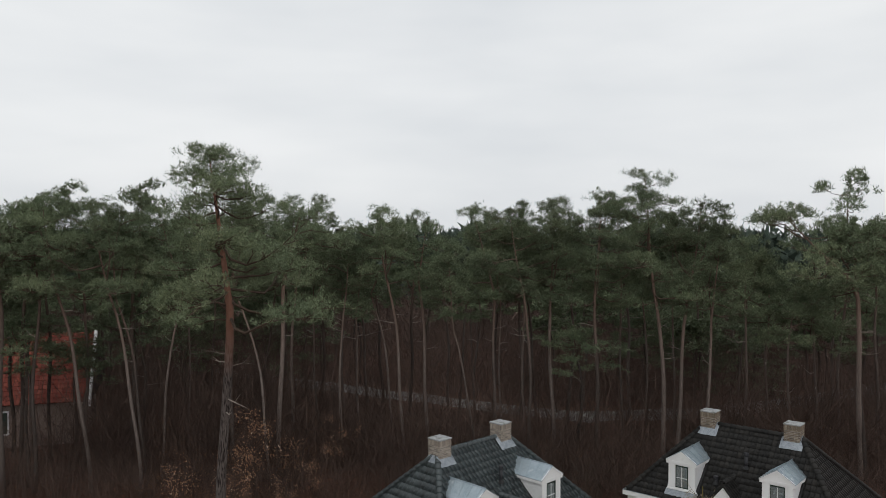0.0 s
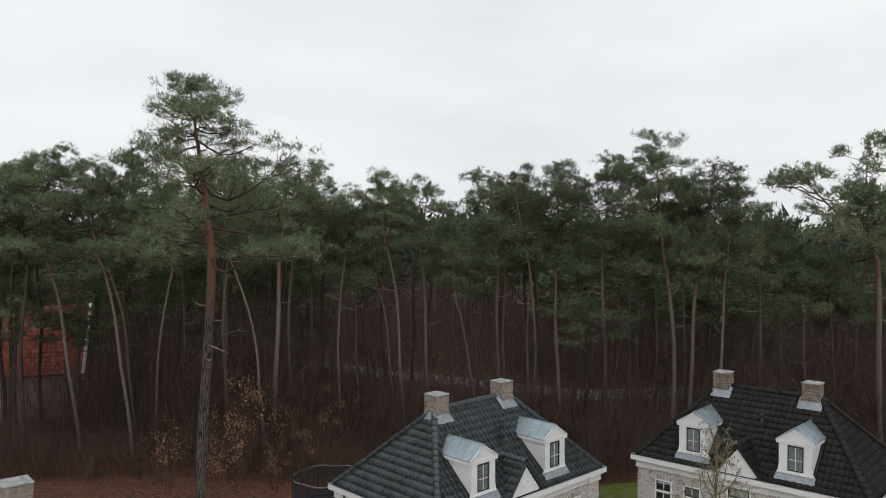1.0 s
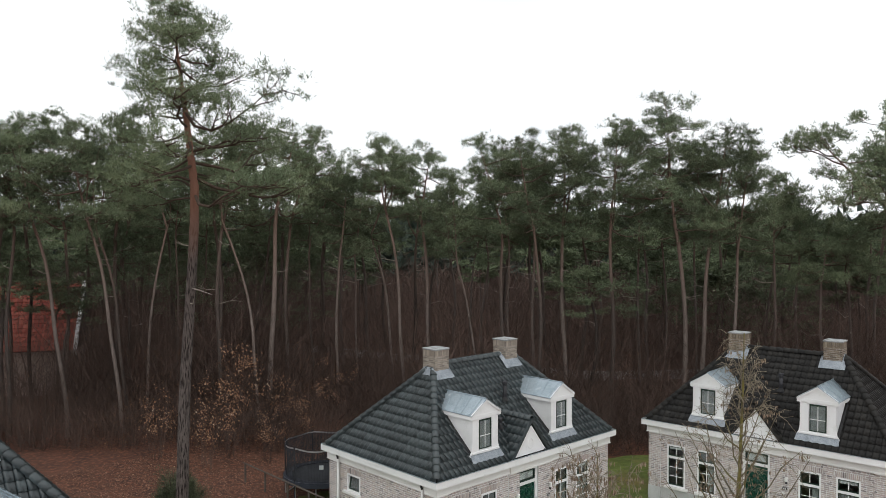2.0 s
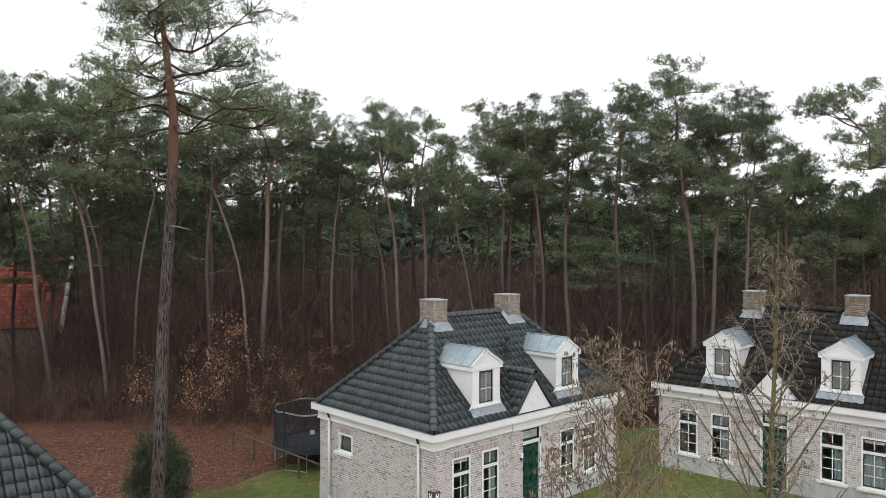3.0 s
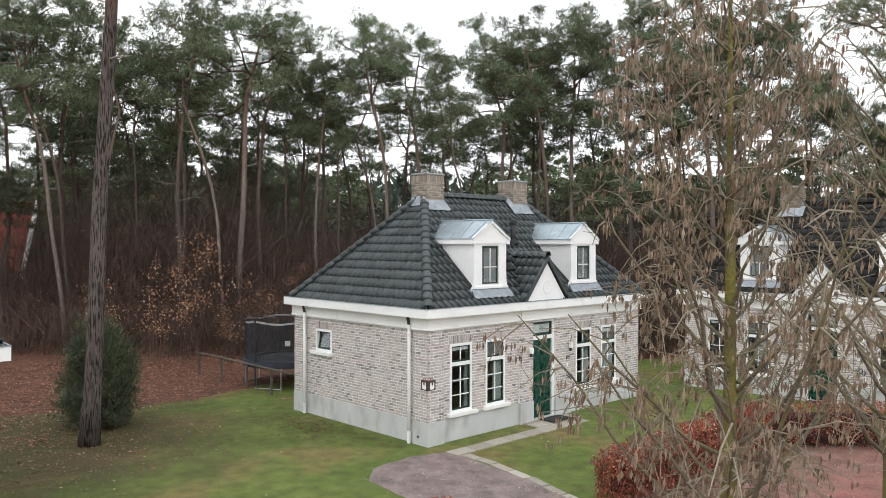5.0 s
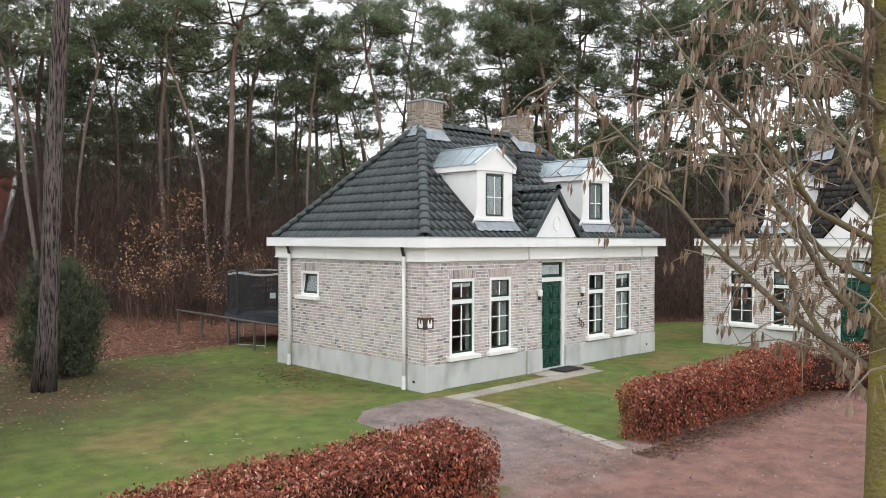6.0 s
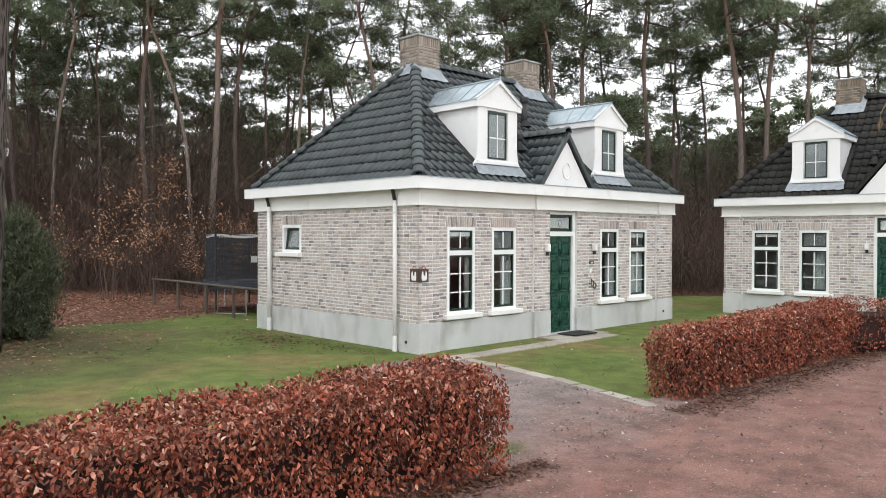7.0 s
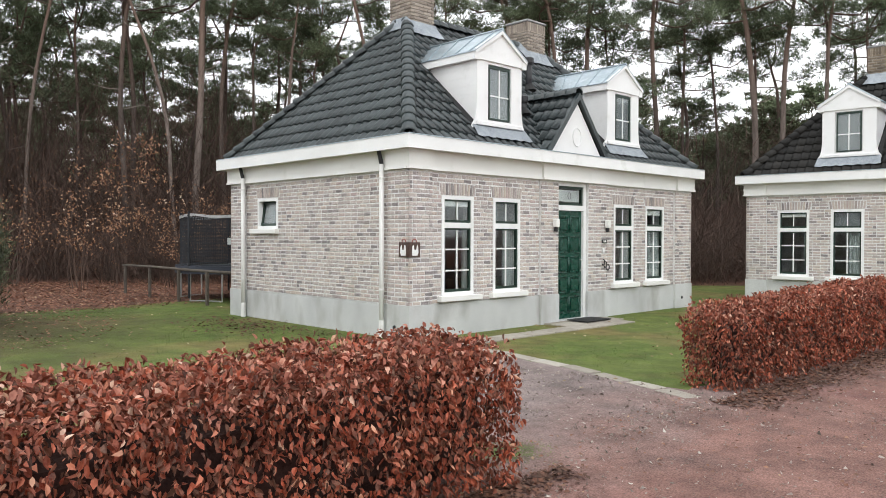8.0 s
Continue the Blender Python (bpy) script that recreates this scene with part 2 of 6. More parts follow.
def drifts(m, scale, low, high):
    """Broad drifts of fresher and duller leaves."""
    n, l = m.node_tree.nodes, m.node_tree.links
    b = n["Principled BSDF"]
    geo, no, r, hs = n.new("ShaderNodeNewGeometry"), n.new("ShaderNodeTexNoise"), n.new("ShaderNodeMapRange"), n.new("ShaderNodeHueSaturation")
    no.inputs["Scale"].default_value, no.inputs["Detail"].default_value = scale, 4.0
    l.new(geo.outputs["Position"], no.inputs["Vector"])
    l.new(no.outputs["Fac"], r.inputs["Value"])
    r.inputs["From Min"].default_value, r.inputs["From Max"].default_value = 0.34, 0.66
    r.inputs["To Min"].default_value, r.inputs["To Max"].default_value = low, high
    l.new(r.outputs[0], hs.inputs["Value"])
    hs.inputs["Saturation"].default_value = 1.06
    l.new(b.inputs["Base Color"].links[0].from_socket, hs.inputs["Color"])
    l.new(hs.outputs[0], b.inputs["Base Color"])


drifts(M_BEECH, 2.4, 0.72, 1.28)
drifts(M_GRASS, 3.0, 0.76, 1.18)
drifts(M_LAWN, 3.0, 0.76, 1.18)
def worn_round(m, x, y, near, far, c):
    """Bare, leaf-stained soil round a place where little grass grows."""
    n, l = m.node_tree.nodes, m.node_tree.links
    b = n["Principled BSDF"]
    geo, no, dist = n.new("ShaderNodeNewGeometry"), n.new("ShaderNodeTexNoise"), n.new("ShaderNodeVectorMath")
    dist.operation, dist.inputs[1].default_value = "DISTANCE", (x, y, 0)
    no.inputs["Scale"].default_value, no.inputs["Detail"].default_value = 0.9, 6.0
    l.new(geo.outputs["Position"], no.inputs["Vector"])
    l.new(geo.outputs["Position"], dist.inputs[0])
    add, r, mix = n.new("ShaderNodeMath"), n.new("ShaderNodeMapRange"), n.new("ShaderNodeMix")
    add.operation, add.inputs[1].default_value = "MULTIPLY_ADD", 5.0
    l.new(no.outputs["Fac"], add.inputs[0])
    l.new(dist.outputs["Value"], add.inputs[2])
    r.inputs["From Min"].default_value, r.inputs["From Max"].default_value = near + 2.5, far + 2.5
    r.inputs["To Min"].default_value, r.inputs["To Max"].default_value = 0.85, 0.0
    l.new(add.outputs[0], r.inputs["Value"])
    mix.data_type = "RGBA"
    l.new(r.outputs[0], mix.inputs[0])
    l.new(b.inputs["Base Color"].links[0].from_socket, mix.inputs[6])
    mix.inputs[7].default_value = (*c, 1)
    l.new(mix.outputs[2], b.inputs["Base Color"])


worn_round(M_LAWN, -6.3, 6.4, 2.4, 6.0, (0.052, 0.038, 0.017))
worn_round(M_GRASS, -6.3, 6.4, 1.6, 5.2, (0.075, 0.062, 0.022))
M_HEDGELITTER = piece_material("damp_beech_litter", ((0, (0.03, 0.014, 0.010)), (0.6, (0.085, 0.030, 0.020)), (0.92, (0.15, 0.058, 0.035)), (1, (0.28, 0.17, 0.11))), 0.7, 0.15, True)
M_LITTER = piece_material("fallen_leaves", ((0, (0.072, 0.028, 0.019)), (0.5, (0.178, 0.070, 0.043)), (0.9, (0.27, 0.118, 0.074)), (1, (0.42, 0.29, 0.19))), 0.7, 0.15, True)
M_LAWNLEAF = piece_material("lawn_leaves", ((0, (0.095, 0.050, 0.030)), (0.45, (0.20, 0.115, 0.060)), (0.8, (0.36, 0.27, 0.14)), (1, (0.60, 0.54, 0.36))), 0.7, 0.15, True)
M_CLINGING = piece_material("clinging_leaves", ((0, (0.060, 0.026, 0.016)), (0.6, (0.12, 0.054, 0.030)), (0.93, (0.19, 0.095, 0.05)), (1, (0.27, 0.165, 0.09))), 0.75, 0.1, True)
# Near-black: the shade in the gaps between hedge leaves is put into this colour.
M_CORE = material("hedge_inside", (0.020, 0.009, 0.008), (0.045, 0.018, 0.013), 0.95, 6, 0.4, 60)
M_TWIG = material("dead_twigs", (0.035, 0.025, 0.020), (0.07, 0.05, 0.04), 0.95, 6, 0.4, 60)
M_THICKET = material("bare_thicket", (0.056, 0.037, 0.031), (0.108, 0.073, 0.057), 0.95, 0.5, 0.3, 60, rnd=0.3)
M_NEEDLE = material("pine_needles", (0.084, 0.114, 0.068), (0.166, 0.196, 0.112), 0.7, 0.35, 0, 30, rnd=0.25, island=0.5, spec=0.15)
M_PINEBARK = bark_material("pine_bark", (0.108, 0.088, 0.078), (0.180, 0.123, 0.096), 6.0, 11.0)
M_LIMB = material("pine_limbs", (0.070, 0.052, 0.042), (0.135, 0.095, 0.072), 0.95, 3.0, 0.6, 30, spec=0.1, rnd=0.3)
# Pine bark again, with the dimness inside the wood put into its colour.
M_SHADEBARK = bark_material("damp_dark_bark", (0.068, 0.056, 0.050), (0.125, 0.088, 0.070), 6.0, 11.0)
M_BIGBARK = bark_material("old_pine_bark", (0.088, 0.073, 0.067), (0.20, 0.105, 0.075), 9.5, 11.3, ((0.026, 0.020, 0.018), 34.0, 0.47, 0.60))
M_DEADWOOD = material("dead_branch", (0.20, 0.17, 0.145), (0.30, 0.26, 0.22), 0.95, 6, 0.4, 60)
M_YOUNGBARK = material("mossy_young_bark", (0.070, 0.062, 0.028), (0.15, 0.125, 0.055), 0.9, 5, 0.8, 45, spots=((0.17, 0.15, 0.035), 3, 0.42, 0.62))
M_BOUGH = material("olive_young_boughs", (0.080, 0.068, 0.046), (0.185, 0.155, 0.110), 0.9, 4, 0.5, 45, spots=((0.15, 0.135, 0.055), 3, 0.5, 0.7))
M_TWIGPALE = material("pale_young_twigs", (0.12, 0.102, 0.070), (0.29, 0.250, 0.185), 0.85, 3, 0.2, 60)
M_CATKIN = piece_material("dry_hanging_catkins", ((0, (0.15, 0.105, 0.070)), (0.5, (0.30, 0.225, 0.155)), (1, (0.48, 0.40, 0.31))), 0.85, 0.1, True)
M_YEW = material("dark_conifer_leaf", (0.028, 0.040, 0.020), (0.098, 0.108, 0.060), 0.65, 2, 0, 30, island=0.5)
M_SAPLEAF = piece_material("pale_autumn_leaves", ((0, (0.14, 0.055, 0.027)), (0.55, (0.29, 0.122, 0.050)), (0.88, (0.42, 0.24, 0.13)), (1, (0.60, 0.48, 0.36))), 0.7, 0.1, True)
M_WOODPOST = material("weathered_wood", (0.060, 0.050, 0.042), (0.125, 0.105, 0.088), 0.9, 4, 0.5, 50, stretch=(1, 1, 0.3))
M_NET = material("black_net", (0.022, 0.024, 0.028), (0.038, 0.040, 0.046), 0.85, 5, 0.1, 60)
M_TRAMPBLUE = material("dark_blue_pad", (0.018, 0.022, 0.034), (0.034, 0.040, 0.056), 0.6, 5, 0.1, 60)
M_STEEL = material("galvanised_steel", (0.35, 0.36, 0.37), (0.5, 0.5, 0.5), 0.45, 5, 0.1, 60, metal=0.8)
M_REDTILE = piece_material("red_roof_tile", ((0, (0.14, 0.030, 0.021)), (0.5, (0.23, 0.050, 0.035)), (1, (0.30, 0.085, 0.058))), 0.8, 0.2, True)
M_FARBRICK = material("far_brick_wall", (0.2, 0.15, 0.13), (0.28, 0.22, 0.19), 0.9, 8, 0.3, 60)
M_BRUSH = material("brown_brushwood", (0.046, 0.031, 0.025), (0.118, 0.076, 0.060), 0.95, 0.3, 0, 30, island=0.5)
M_FARWOOD = material("far_woods", (0.035, 0.055, 0.042), (0.07, 0.09, 0.07), 0.9, 0.05, 0, 1.5, island=0.4)


# ---- mesh helpers ----
class Shape:
    """Points and faces gathered for one mesh."""

    def __init__(self):
        self.v, self.f = [], []

    def add(self, points, faces):
        k = len(self.v)
        self.v += [tuple(p) for p in points]
        self.f += [tuple(i + k for i in f) for f in faces]
        return self

    def box(self, x0, y0, z0, x1, y1, z1):
        return self.add([(x, y, z) for z in (z0, z1) for x, y in ((x0, y0), (x1, y0), (x1, y1), (x0, y1))],
                        [(3, 2, 1, 0), (4, 5, 6, 7), (0, 1, 5, 4), (1, 2, 6, 5), (2, 3, 7, 6), (3, 0, 4, 7)])

    def prism(self, outline, y0, y1):
        """An outline in x, z pulled from y0 to y1."""
        n = len(outline)
        pts = [(x, y0, z) for x, z in outline] + [(x, y1, z) for x, z in outline]
        return self.add(pts, [tuple(range(n)), tuple(range(2 * n - 1, n - 1, -1))] + [(i, i + n, (i + 1) % n + n, (i + 1) % n) for i in range(n)])

    def tube(self, points, radii, sides=6, cap=True):
        pts = [Vector(p) for p in points]
        k = len(self.v)
        side = None
        for i, p in enumerate(pts):
            d = (pts[min(i + 1, len(pts) - 1)] - pts[max(i - 1, 0)])
            d = d.normalized() if d.length > 1e-9 else Vector((0, 0, 1))
            if side is None:
                side = d.orthogonal().normalized()
            side = (side - d * side.dot(d)).normalized()
            up = d.cross(side)
            for a in range(sides):
                t = 2 * math.pi * a / sides
                self.v.append(tuple(p + (side * math.cos(t) + up * math.sin(t)) * radii[i]))
        for i in range(len(pts) - 1):
            for a in range(sides):
                b = (a + 1) % sides
                self.f.append((k + i * sides + a, k + i * sides + b, k + (i + 1) * sides + b, k + (i + 1) * sides + a))
        if cap:
            self.f.append(tuple(k + a for a in reversed(range(sides))))
            self.f.append(tuple(k + (len(pts) - 1) * sides + a for a in range(sides)))
        return self

    def arrays(self, verts, faces):
        k = len(self.v)
        self.v += verts.tolist()
        self.f += (faces + k).tolist()
        return self

    def mesh(self, name, mat, smooth=False):
        me = bpy.data.meshes.new(name)
        me.from_pydata(self.v, [], self.f)
        me.materials.append(mat)
        if smooth:
            me.polygons.foreach_set("use_smooth", [True] * len(me.polygons))
        me.update()
        return me


def part(name, shape, mat, parent, label="", smooth=False, kind="", m=None):
    ob = new(name, shape.mesh(name, mat, smooth) if isinstance(shape, Shape) else shape)
    ob.parent = parent
    if m is not None:
        ob.matrix_basis = m
    return tagged(ob, label, kind=kind)


def thing(name, label, category, m=None, group="", kind=""):
    ob = new(name)
    ob.empty_display_size = 0.2
    if m is not None:
        ob.matrix_basis = m
    return tagged(ob, label, category, group, kind)


def structure(name, shape, mat, label, smooth=False):
    return tagged(new(name, shape.mesh(name, mat, smooth)), label, name.split("_")[0], kind="structure")


def bevelled(x0, y0, z0, x1, y1, z1, r):
    """A box with its edges taken off, as one shape."""
    bm = bmesh.new()
    bmesh.ops.create_cube(bm, size=1.0)
    bmesh.ops.scale(bm, vec=(x1 - x0, y1 - y0, z1 - z0), verts=bm.verts)
    bmesh.ops.translate(bm, vec=((x0 + x1) / 2, (y0 + y1) / 2, (z0 + z1) / 2), verts=bm.verts)
    bmesh.ops.bevel(bm, geom=bm.edges[:], offset=r, segments=1, affect="EDGES")
    bm.verts.index_update()
    s = Shape().add([v.co for v in bm.verts], [[v.index for v in f.verts] for f in bm.faces])
    bm.free()
    return s


# ---- the brick cottages ----
LX, LY = 8.66, 5.47
EAVE_Z, RIDGE_Y, RIDGE_Z, RIDGE_X0, RIDGE_X1 = 3.10, 2.735, 5.885, 2.36, 6.30
FRONT_OPEN = [(0.75, 1.48, 0.65, 2.26), (1.96, 2.67, 0.65, 2.26), (5.59, 6.32, 0.65, 2.26), (6.79, 7.54, 0.65, 2.26), (3.70, 4.64, 0.0, 2.60)]
LEFT_OPEN = [(3.79, 4.52, 1.74, 2.33)]
FRONT_PIERS = [(0.0, 0.49), (3.20, 3.70), (4.64, 5.28), (7.95, LX)]
LEFT_PIERS = [(0.0, 0.50), (4.95, LY)]
COURSE, INSET = 0.0667, 0.06


def front_map(u, d, z):
    return (u, d, z)


def left_map(u, d, z):
    return (d, u, z)


def right_map(u, d, z):
    return (LX - d, u, z)


def back_map(u, d, z):
    return (u, LY - d, z)


def mapped_box(s, to, u0, u1, d0, d1, z0, z1):
    a, b = to(u0, d0, z0), to(u1, d1, z1)
    lo, hi = [min(p) for p in zip(a, b)], [max(p) for p in zip(a, b)]
    return s.box(*lo, *hi)


def pierced(s, to, u0, u1, d0, d1, z0, z1, openings):
    """A wall as blocks round its openings."""
    us = sorted({u0, u1, *[min(max(v, u0), u1) for o in openings for v in o[:2]]})
    for a, b in zip(us, us[1:]):
        cuts = sorted((o[2], o[3]) for o in openings if o[0] < (a + b) / 2 < o[1])
        z = z0
        for c0, c1 in cuts:
            if c0 > z:
                mapped_box(s, to, a, b, d0, d1, z, min(c0, z1))
            z = max(z, c1)
        if z < z1:
            mapped_box(s, to, a, b, d0, d1, z, z1)
    return s


def cut_range(u0, u1, holes):
    spans = [(u0, u1)]
    for h0, h1 in holes:
        spans = [p for a, b in spans for p in ((a, min(b, h0)), (max(a, h1), b)) if p[1] - p[0] > 0.03]
    return spans


def brick_courses(length, piers, openings, z0, z1, rng):
    """Every brick of a wall: start, end, bottom, and how far it stands in from the pier face."""
    edges = sorted({0.0, length, *[v for p in piers for v in p]})
    out = []
    for a, b in zip(edges, edges[1:]):
        inset = 0.0 if any(p[0] <= (a + b) / 2 <= p[1] for p in piers) else INSET
        for c in range(int((z1 - z0) / COURSE + 0.5)):
            z = z0 + c * COURSE
            holes = [(o[0] - 0.005, o[1] + 0.005) for o in openings if o[2] - 0.03 < z + 0.03 < o[3] + 0.03]
            holes += [(o[0] - 0.055, o[1] + 0.055) for o in openings if o[3] < z + 0.03 < o[3] + 0.20 and o[0] != 3.70]
            for s0, s1 in cut_range(a, b, holes):
                u = s0 + (0 if c % 2 else -0.086) - (rng.choice((0, 0.06)) if s1 - s0 > 1 else 0)
                while u < s1 - 0.02:
                    step = 0.172 if rng.random() > 0.2 else 0.086
                    e0, e1 = max(u, s0), min(u + step - 0.013, s1)
                    if e1 - e0 > 0.025:
                        out.append((e0, e1, z, inset))
                    u += step
    return out


def unit_brick(k):
    """A hand-made brick face with its arrises knocked about, in several sorts."""
    h, c = COURSE - 0.017, 0.006
    rr = random.Random(k)
    j = lambda w: rr.uniform(-w, w)  # noqa: E731
    s = Shape()
    mid = [(j(0.022), c, j(0.004)), (1 + j(0.022), c, j(0.004)), (1 + j(0.022), c, h + j(0.004)), (j(0.022), c, h + j(0.004))]
    back = [(x, 0.02, z) for x, _, z in mid]
    face = [(0.03 + j(0.02), j(0.002), c + j(0.003)), (0.97 + j(0.02), j(0.002), c + j(0.003)), (0.97 + j(0.02), j(0.002), h - c + j(0.003)), (0.03 + j(0.02), j(0.002), h - c + j(0.003))]
    faces = [(8, 9, 10, 11)]
    for q in (0, 4):
        faces += [(q + i, q + (i + 1) % 4, q + 4 + (i + 1) % 4, q + 4 + i) for i in range(4)]
    return s.add(back + mid + face, faces)


UNIT_BRICKS = [unit_brick(k) for k in range(8)]
UNIT_BRICK = UNIT_BRICKS[0]
BRICK_MESHES = [s.mesh("brick", M_BRICK) for s in UNIT_BRICKS]


def roof_height(x, y):
    return EAVE_Z + min(y + 0.05, LY + 0.05 - y, (x + 0.05) * 2.785 / 2.41, (LX + 0.05 - x) * 2.785 / 2.41)


def tile_shape():
    xs = (0.0, 0.018, 0.05, 0.082, 0.102, 0.165, 0.192)
    zs = (0.004, 0.038, 0.043, 0.033, 0.018, 0.014, 0.003)
    n = len(xs)
    low = [(x, 0.0, z + 0.032) for x, z in zip(xs, zs)]
    high = [(x, 0.34, z - 0.004) for x, z in zip(xs, zs)]
    lip = [(x, 0.004, z + 0.008) for x, z in zip(xs, zs)]
    faces = [(i, i + 1, n + i + 1, n + i) for i in range(n - 1)] + [(2 * n + i, 2 * n + i + 1, i + 1, i) for i in range(n - 1)]
    return Shape().add(low + high + lip, faces)


TILE = tile_shape()
TILE_MESH = TILE.mesh("roof_tile", M_TILE, True)
GAUGE, PITCH = 0.285, 0.203


def lay_tiles(origin, along, up, length, rise, left, right, skip, parent, rest, rng):
    """Courses of tiles on one slope; left and right give the slope's limits at a height along it. parent None: all into rest."""
    a, b = Vector(along).normalized(), Vector(up).normalized()
    n = a.cross(b)
    o = Vector(origin)
    rows = int(rise / GAUGE) + 1
    for r in range(rows):
        s = r * GAUGE - 0.04
        l0, r0 = left(max(0, s)), right(max(0, s))
        l1, r1 = left(min(rise, s + 0.32)), right(min(rise, s + 0.32))
        k = math.floor(min(l0, l1) / PITCH)
        while k * PITCH < max(r0, r1) - 0.02:
            x = k * PITCH
            k += 1
            c = o + a * (x + 0.10) + b * (s + 0.16)
            if x + PITCH < min(l0, l1) + 0.03 or skip(c):
                continue
            base = o + a * x + b * s + n * rng.uniform(-0.003, 0.003)
            whole = x > max(l0, l1) - 0.06 and x + 0.20 < min(r0, r1) + 0.05 and s + 0.34 < rise + 0.08
            if whole and parent is not None and c.x < 4.4:
                m = Matrix((a, b, n)).transposed().to_4x4()
                m.translation = base
                part("roof_tile", TILE_MESH, M_TILE, parent, m=m @ pose(0, 0, 0, rng.uniform(-0.5, 0.5), rng.uniform(-0.5, 0.5), rng.uniform(-0.4, 0.4)))
            else:
                pts = []
                for px, py, pz in TILE.v:
                    h = min(s + py, rise)
                    q = min(max(x + px, left(max(0, h)) - 0.02), right(max(0, h)) + 0.02)
                    pts.append(o + a * q + b * h + n * pz)
                rest.add(pts, TILE.f)


def cap_shape(length=0.30):
    """A half-round ridge tile, a little wider at its lower end."""
    pts, faces, n = [], [], 7
    for y, r, lift in ((0.0, 0.128, 0.020), (length, 0.106, 0.0), (0.0, 0.100, 0.012)):
        for i in range(n):
            t = math.pi * (i / (n - 1)) * 1.16 - 0.08 * math.pi
            pts.append((r * math.cos(t), y, r * math.sin(t) * 0.85 + lift))
    faces += [(i, i + 1, n + i + 1, n + i) for i in range(n - 1)]
    faces += [(2 * n + i, 2 * n + i + 1, i + 1, i) for i in range(n - 1)]
    return Shape().add(pts, faces)


CAP_MESH = cap_shape().mesh("ridge_tile", M_TILE, True)


def lay_caps(p0, p1, parent, name):
    p0, p1 = Vector(p0), Vector(p1)
    d = (p1 - p0).normalized()
    side = d.cross(Vector((0, 0, 1))).normalized()
    up = side.cross(d)
    m = Matrix((side, d, up)).transposed().to_4x4()
    n = max(1, round((p1 - p0).length / 0.255))
    for i in range(n):
        q = m.copy()
        q.translation = p0 + (p1 - p0) * (i / n)
        part(name, CAP_MESH, M_TILE, parent, m=q)


def tall_window(house, x0, x1, z0, z1, blind, curtain):
    """A white frame in the opening with dark sashes, white glazing bars and panes."""
    f = Shape()
    w, bar = 0.058, (z0 + 1.09, z0 + 1.18)
    for b in ((x0, x0 + w, z0, z1), (x1 - w, x1, z0, z1), (x0 + w, x1 - w, z0, z0 + w), (x0 + w, x1 - w, z1 - w, z1), (x0 + w, x1 - w, *bar)):
        f.box(b[0], 0.055, b[2], b[1], 0.15, b[3])
    win = part("window", f, M_WHITE, house, "tall white window frame with small panes")
    xm = (x0 + x1) / 2
    for a, b, rows in ((z0 + w, bar[0], 3), (bar[1], z1 - w, 1)):
        s = Shape()
        q = 0.028
        for c in ((x0 + w, x0 + w + q, a, b), (x1 - w - q, x1 - w, a, b), (x0 + w + q, x1 - w - q, a, a + q + 0.012), (x0 + w + q, x1 - w - q, b - q, b)):
            s.box(c[0], 0.075, c[2], c[1], 0.125, c[3])
        part("sash", s, M_SASH, win, "dark green sash")
        g = Shape().box(x0 + w + q, 0.098, a + q, x1 - w - q, 0.104, b - q)
        pane = part("pane", g, M_GLASS, win)
        pane.visible_shadow = False
        part("glazing_bar", Shape().box(xm - 0.012, 0.080, a + q + 0.012, xm + 0.012, 0.097, b - q), M_WHITE, win)
        for r in range(1, rows):
            z = a + (b - a) * r / rows
            part("glazing_bar", Shape().box(x0 + w + q, 0.082, z - 0.011, x1 - w - q, 0.097, z + 0.011), M_WHITE, win)
    if blind:
        part("roller_blind", Shape().box(x0 + w + 0.01, 0.112, z1 - w - blind, x1 - w - 0.01, 0.118, z1 - w - 0.01), M_WHITE if blind < 0.2 else M_BLIND, win, "lowered roller blind")
    if curtain:
        s = Shape()
        n, c0, c1 = 16, curtain[0], curtain[1]
        for i in range(n):
            u0, u1 = x0 + (x1 - x0) * (c0 + (c1 - c0) * i / n), x0 + (x1 - x0) * (c0 + (c1 - c0) * (i + 1) / n)
            d0, d1 = 0.17 + 0.025 * math.sin(i * 1.9), 0.17 + 0.025 * math.sin((i + 1) * 1.9)
            s.add([(u0, d0, z0 + 0.03), (u1, d1, z0 + 0.03), (u1, d1, bar[0]), (u0, d0, bar[0]), (u0, d0 + 0.01, z0 + 0.03), (u1, d1 + 0.01, z0 + 0.03), (u1, d1 + 0.01, bar[0]), (u0, d0 + 0.01, bar[0])],
                  [(0, 1, 2, 3), (7, 6, 5, 4)])
        part("curtain", s, M_CURTAIN, win, "pale hanging curtain")
    part("sill", bevelled(x0 - 0.10, -0.045, z0 - 0.085, x1 + 0.12, 0.10, z0 + 0.002, 0.008), M_CREAM, win, "painted stone sill")


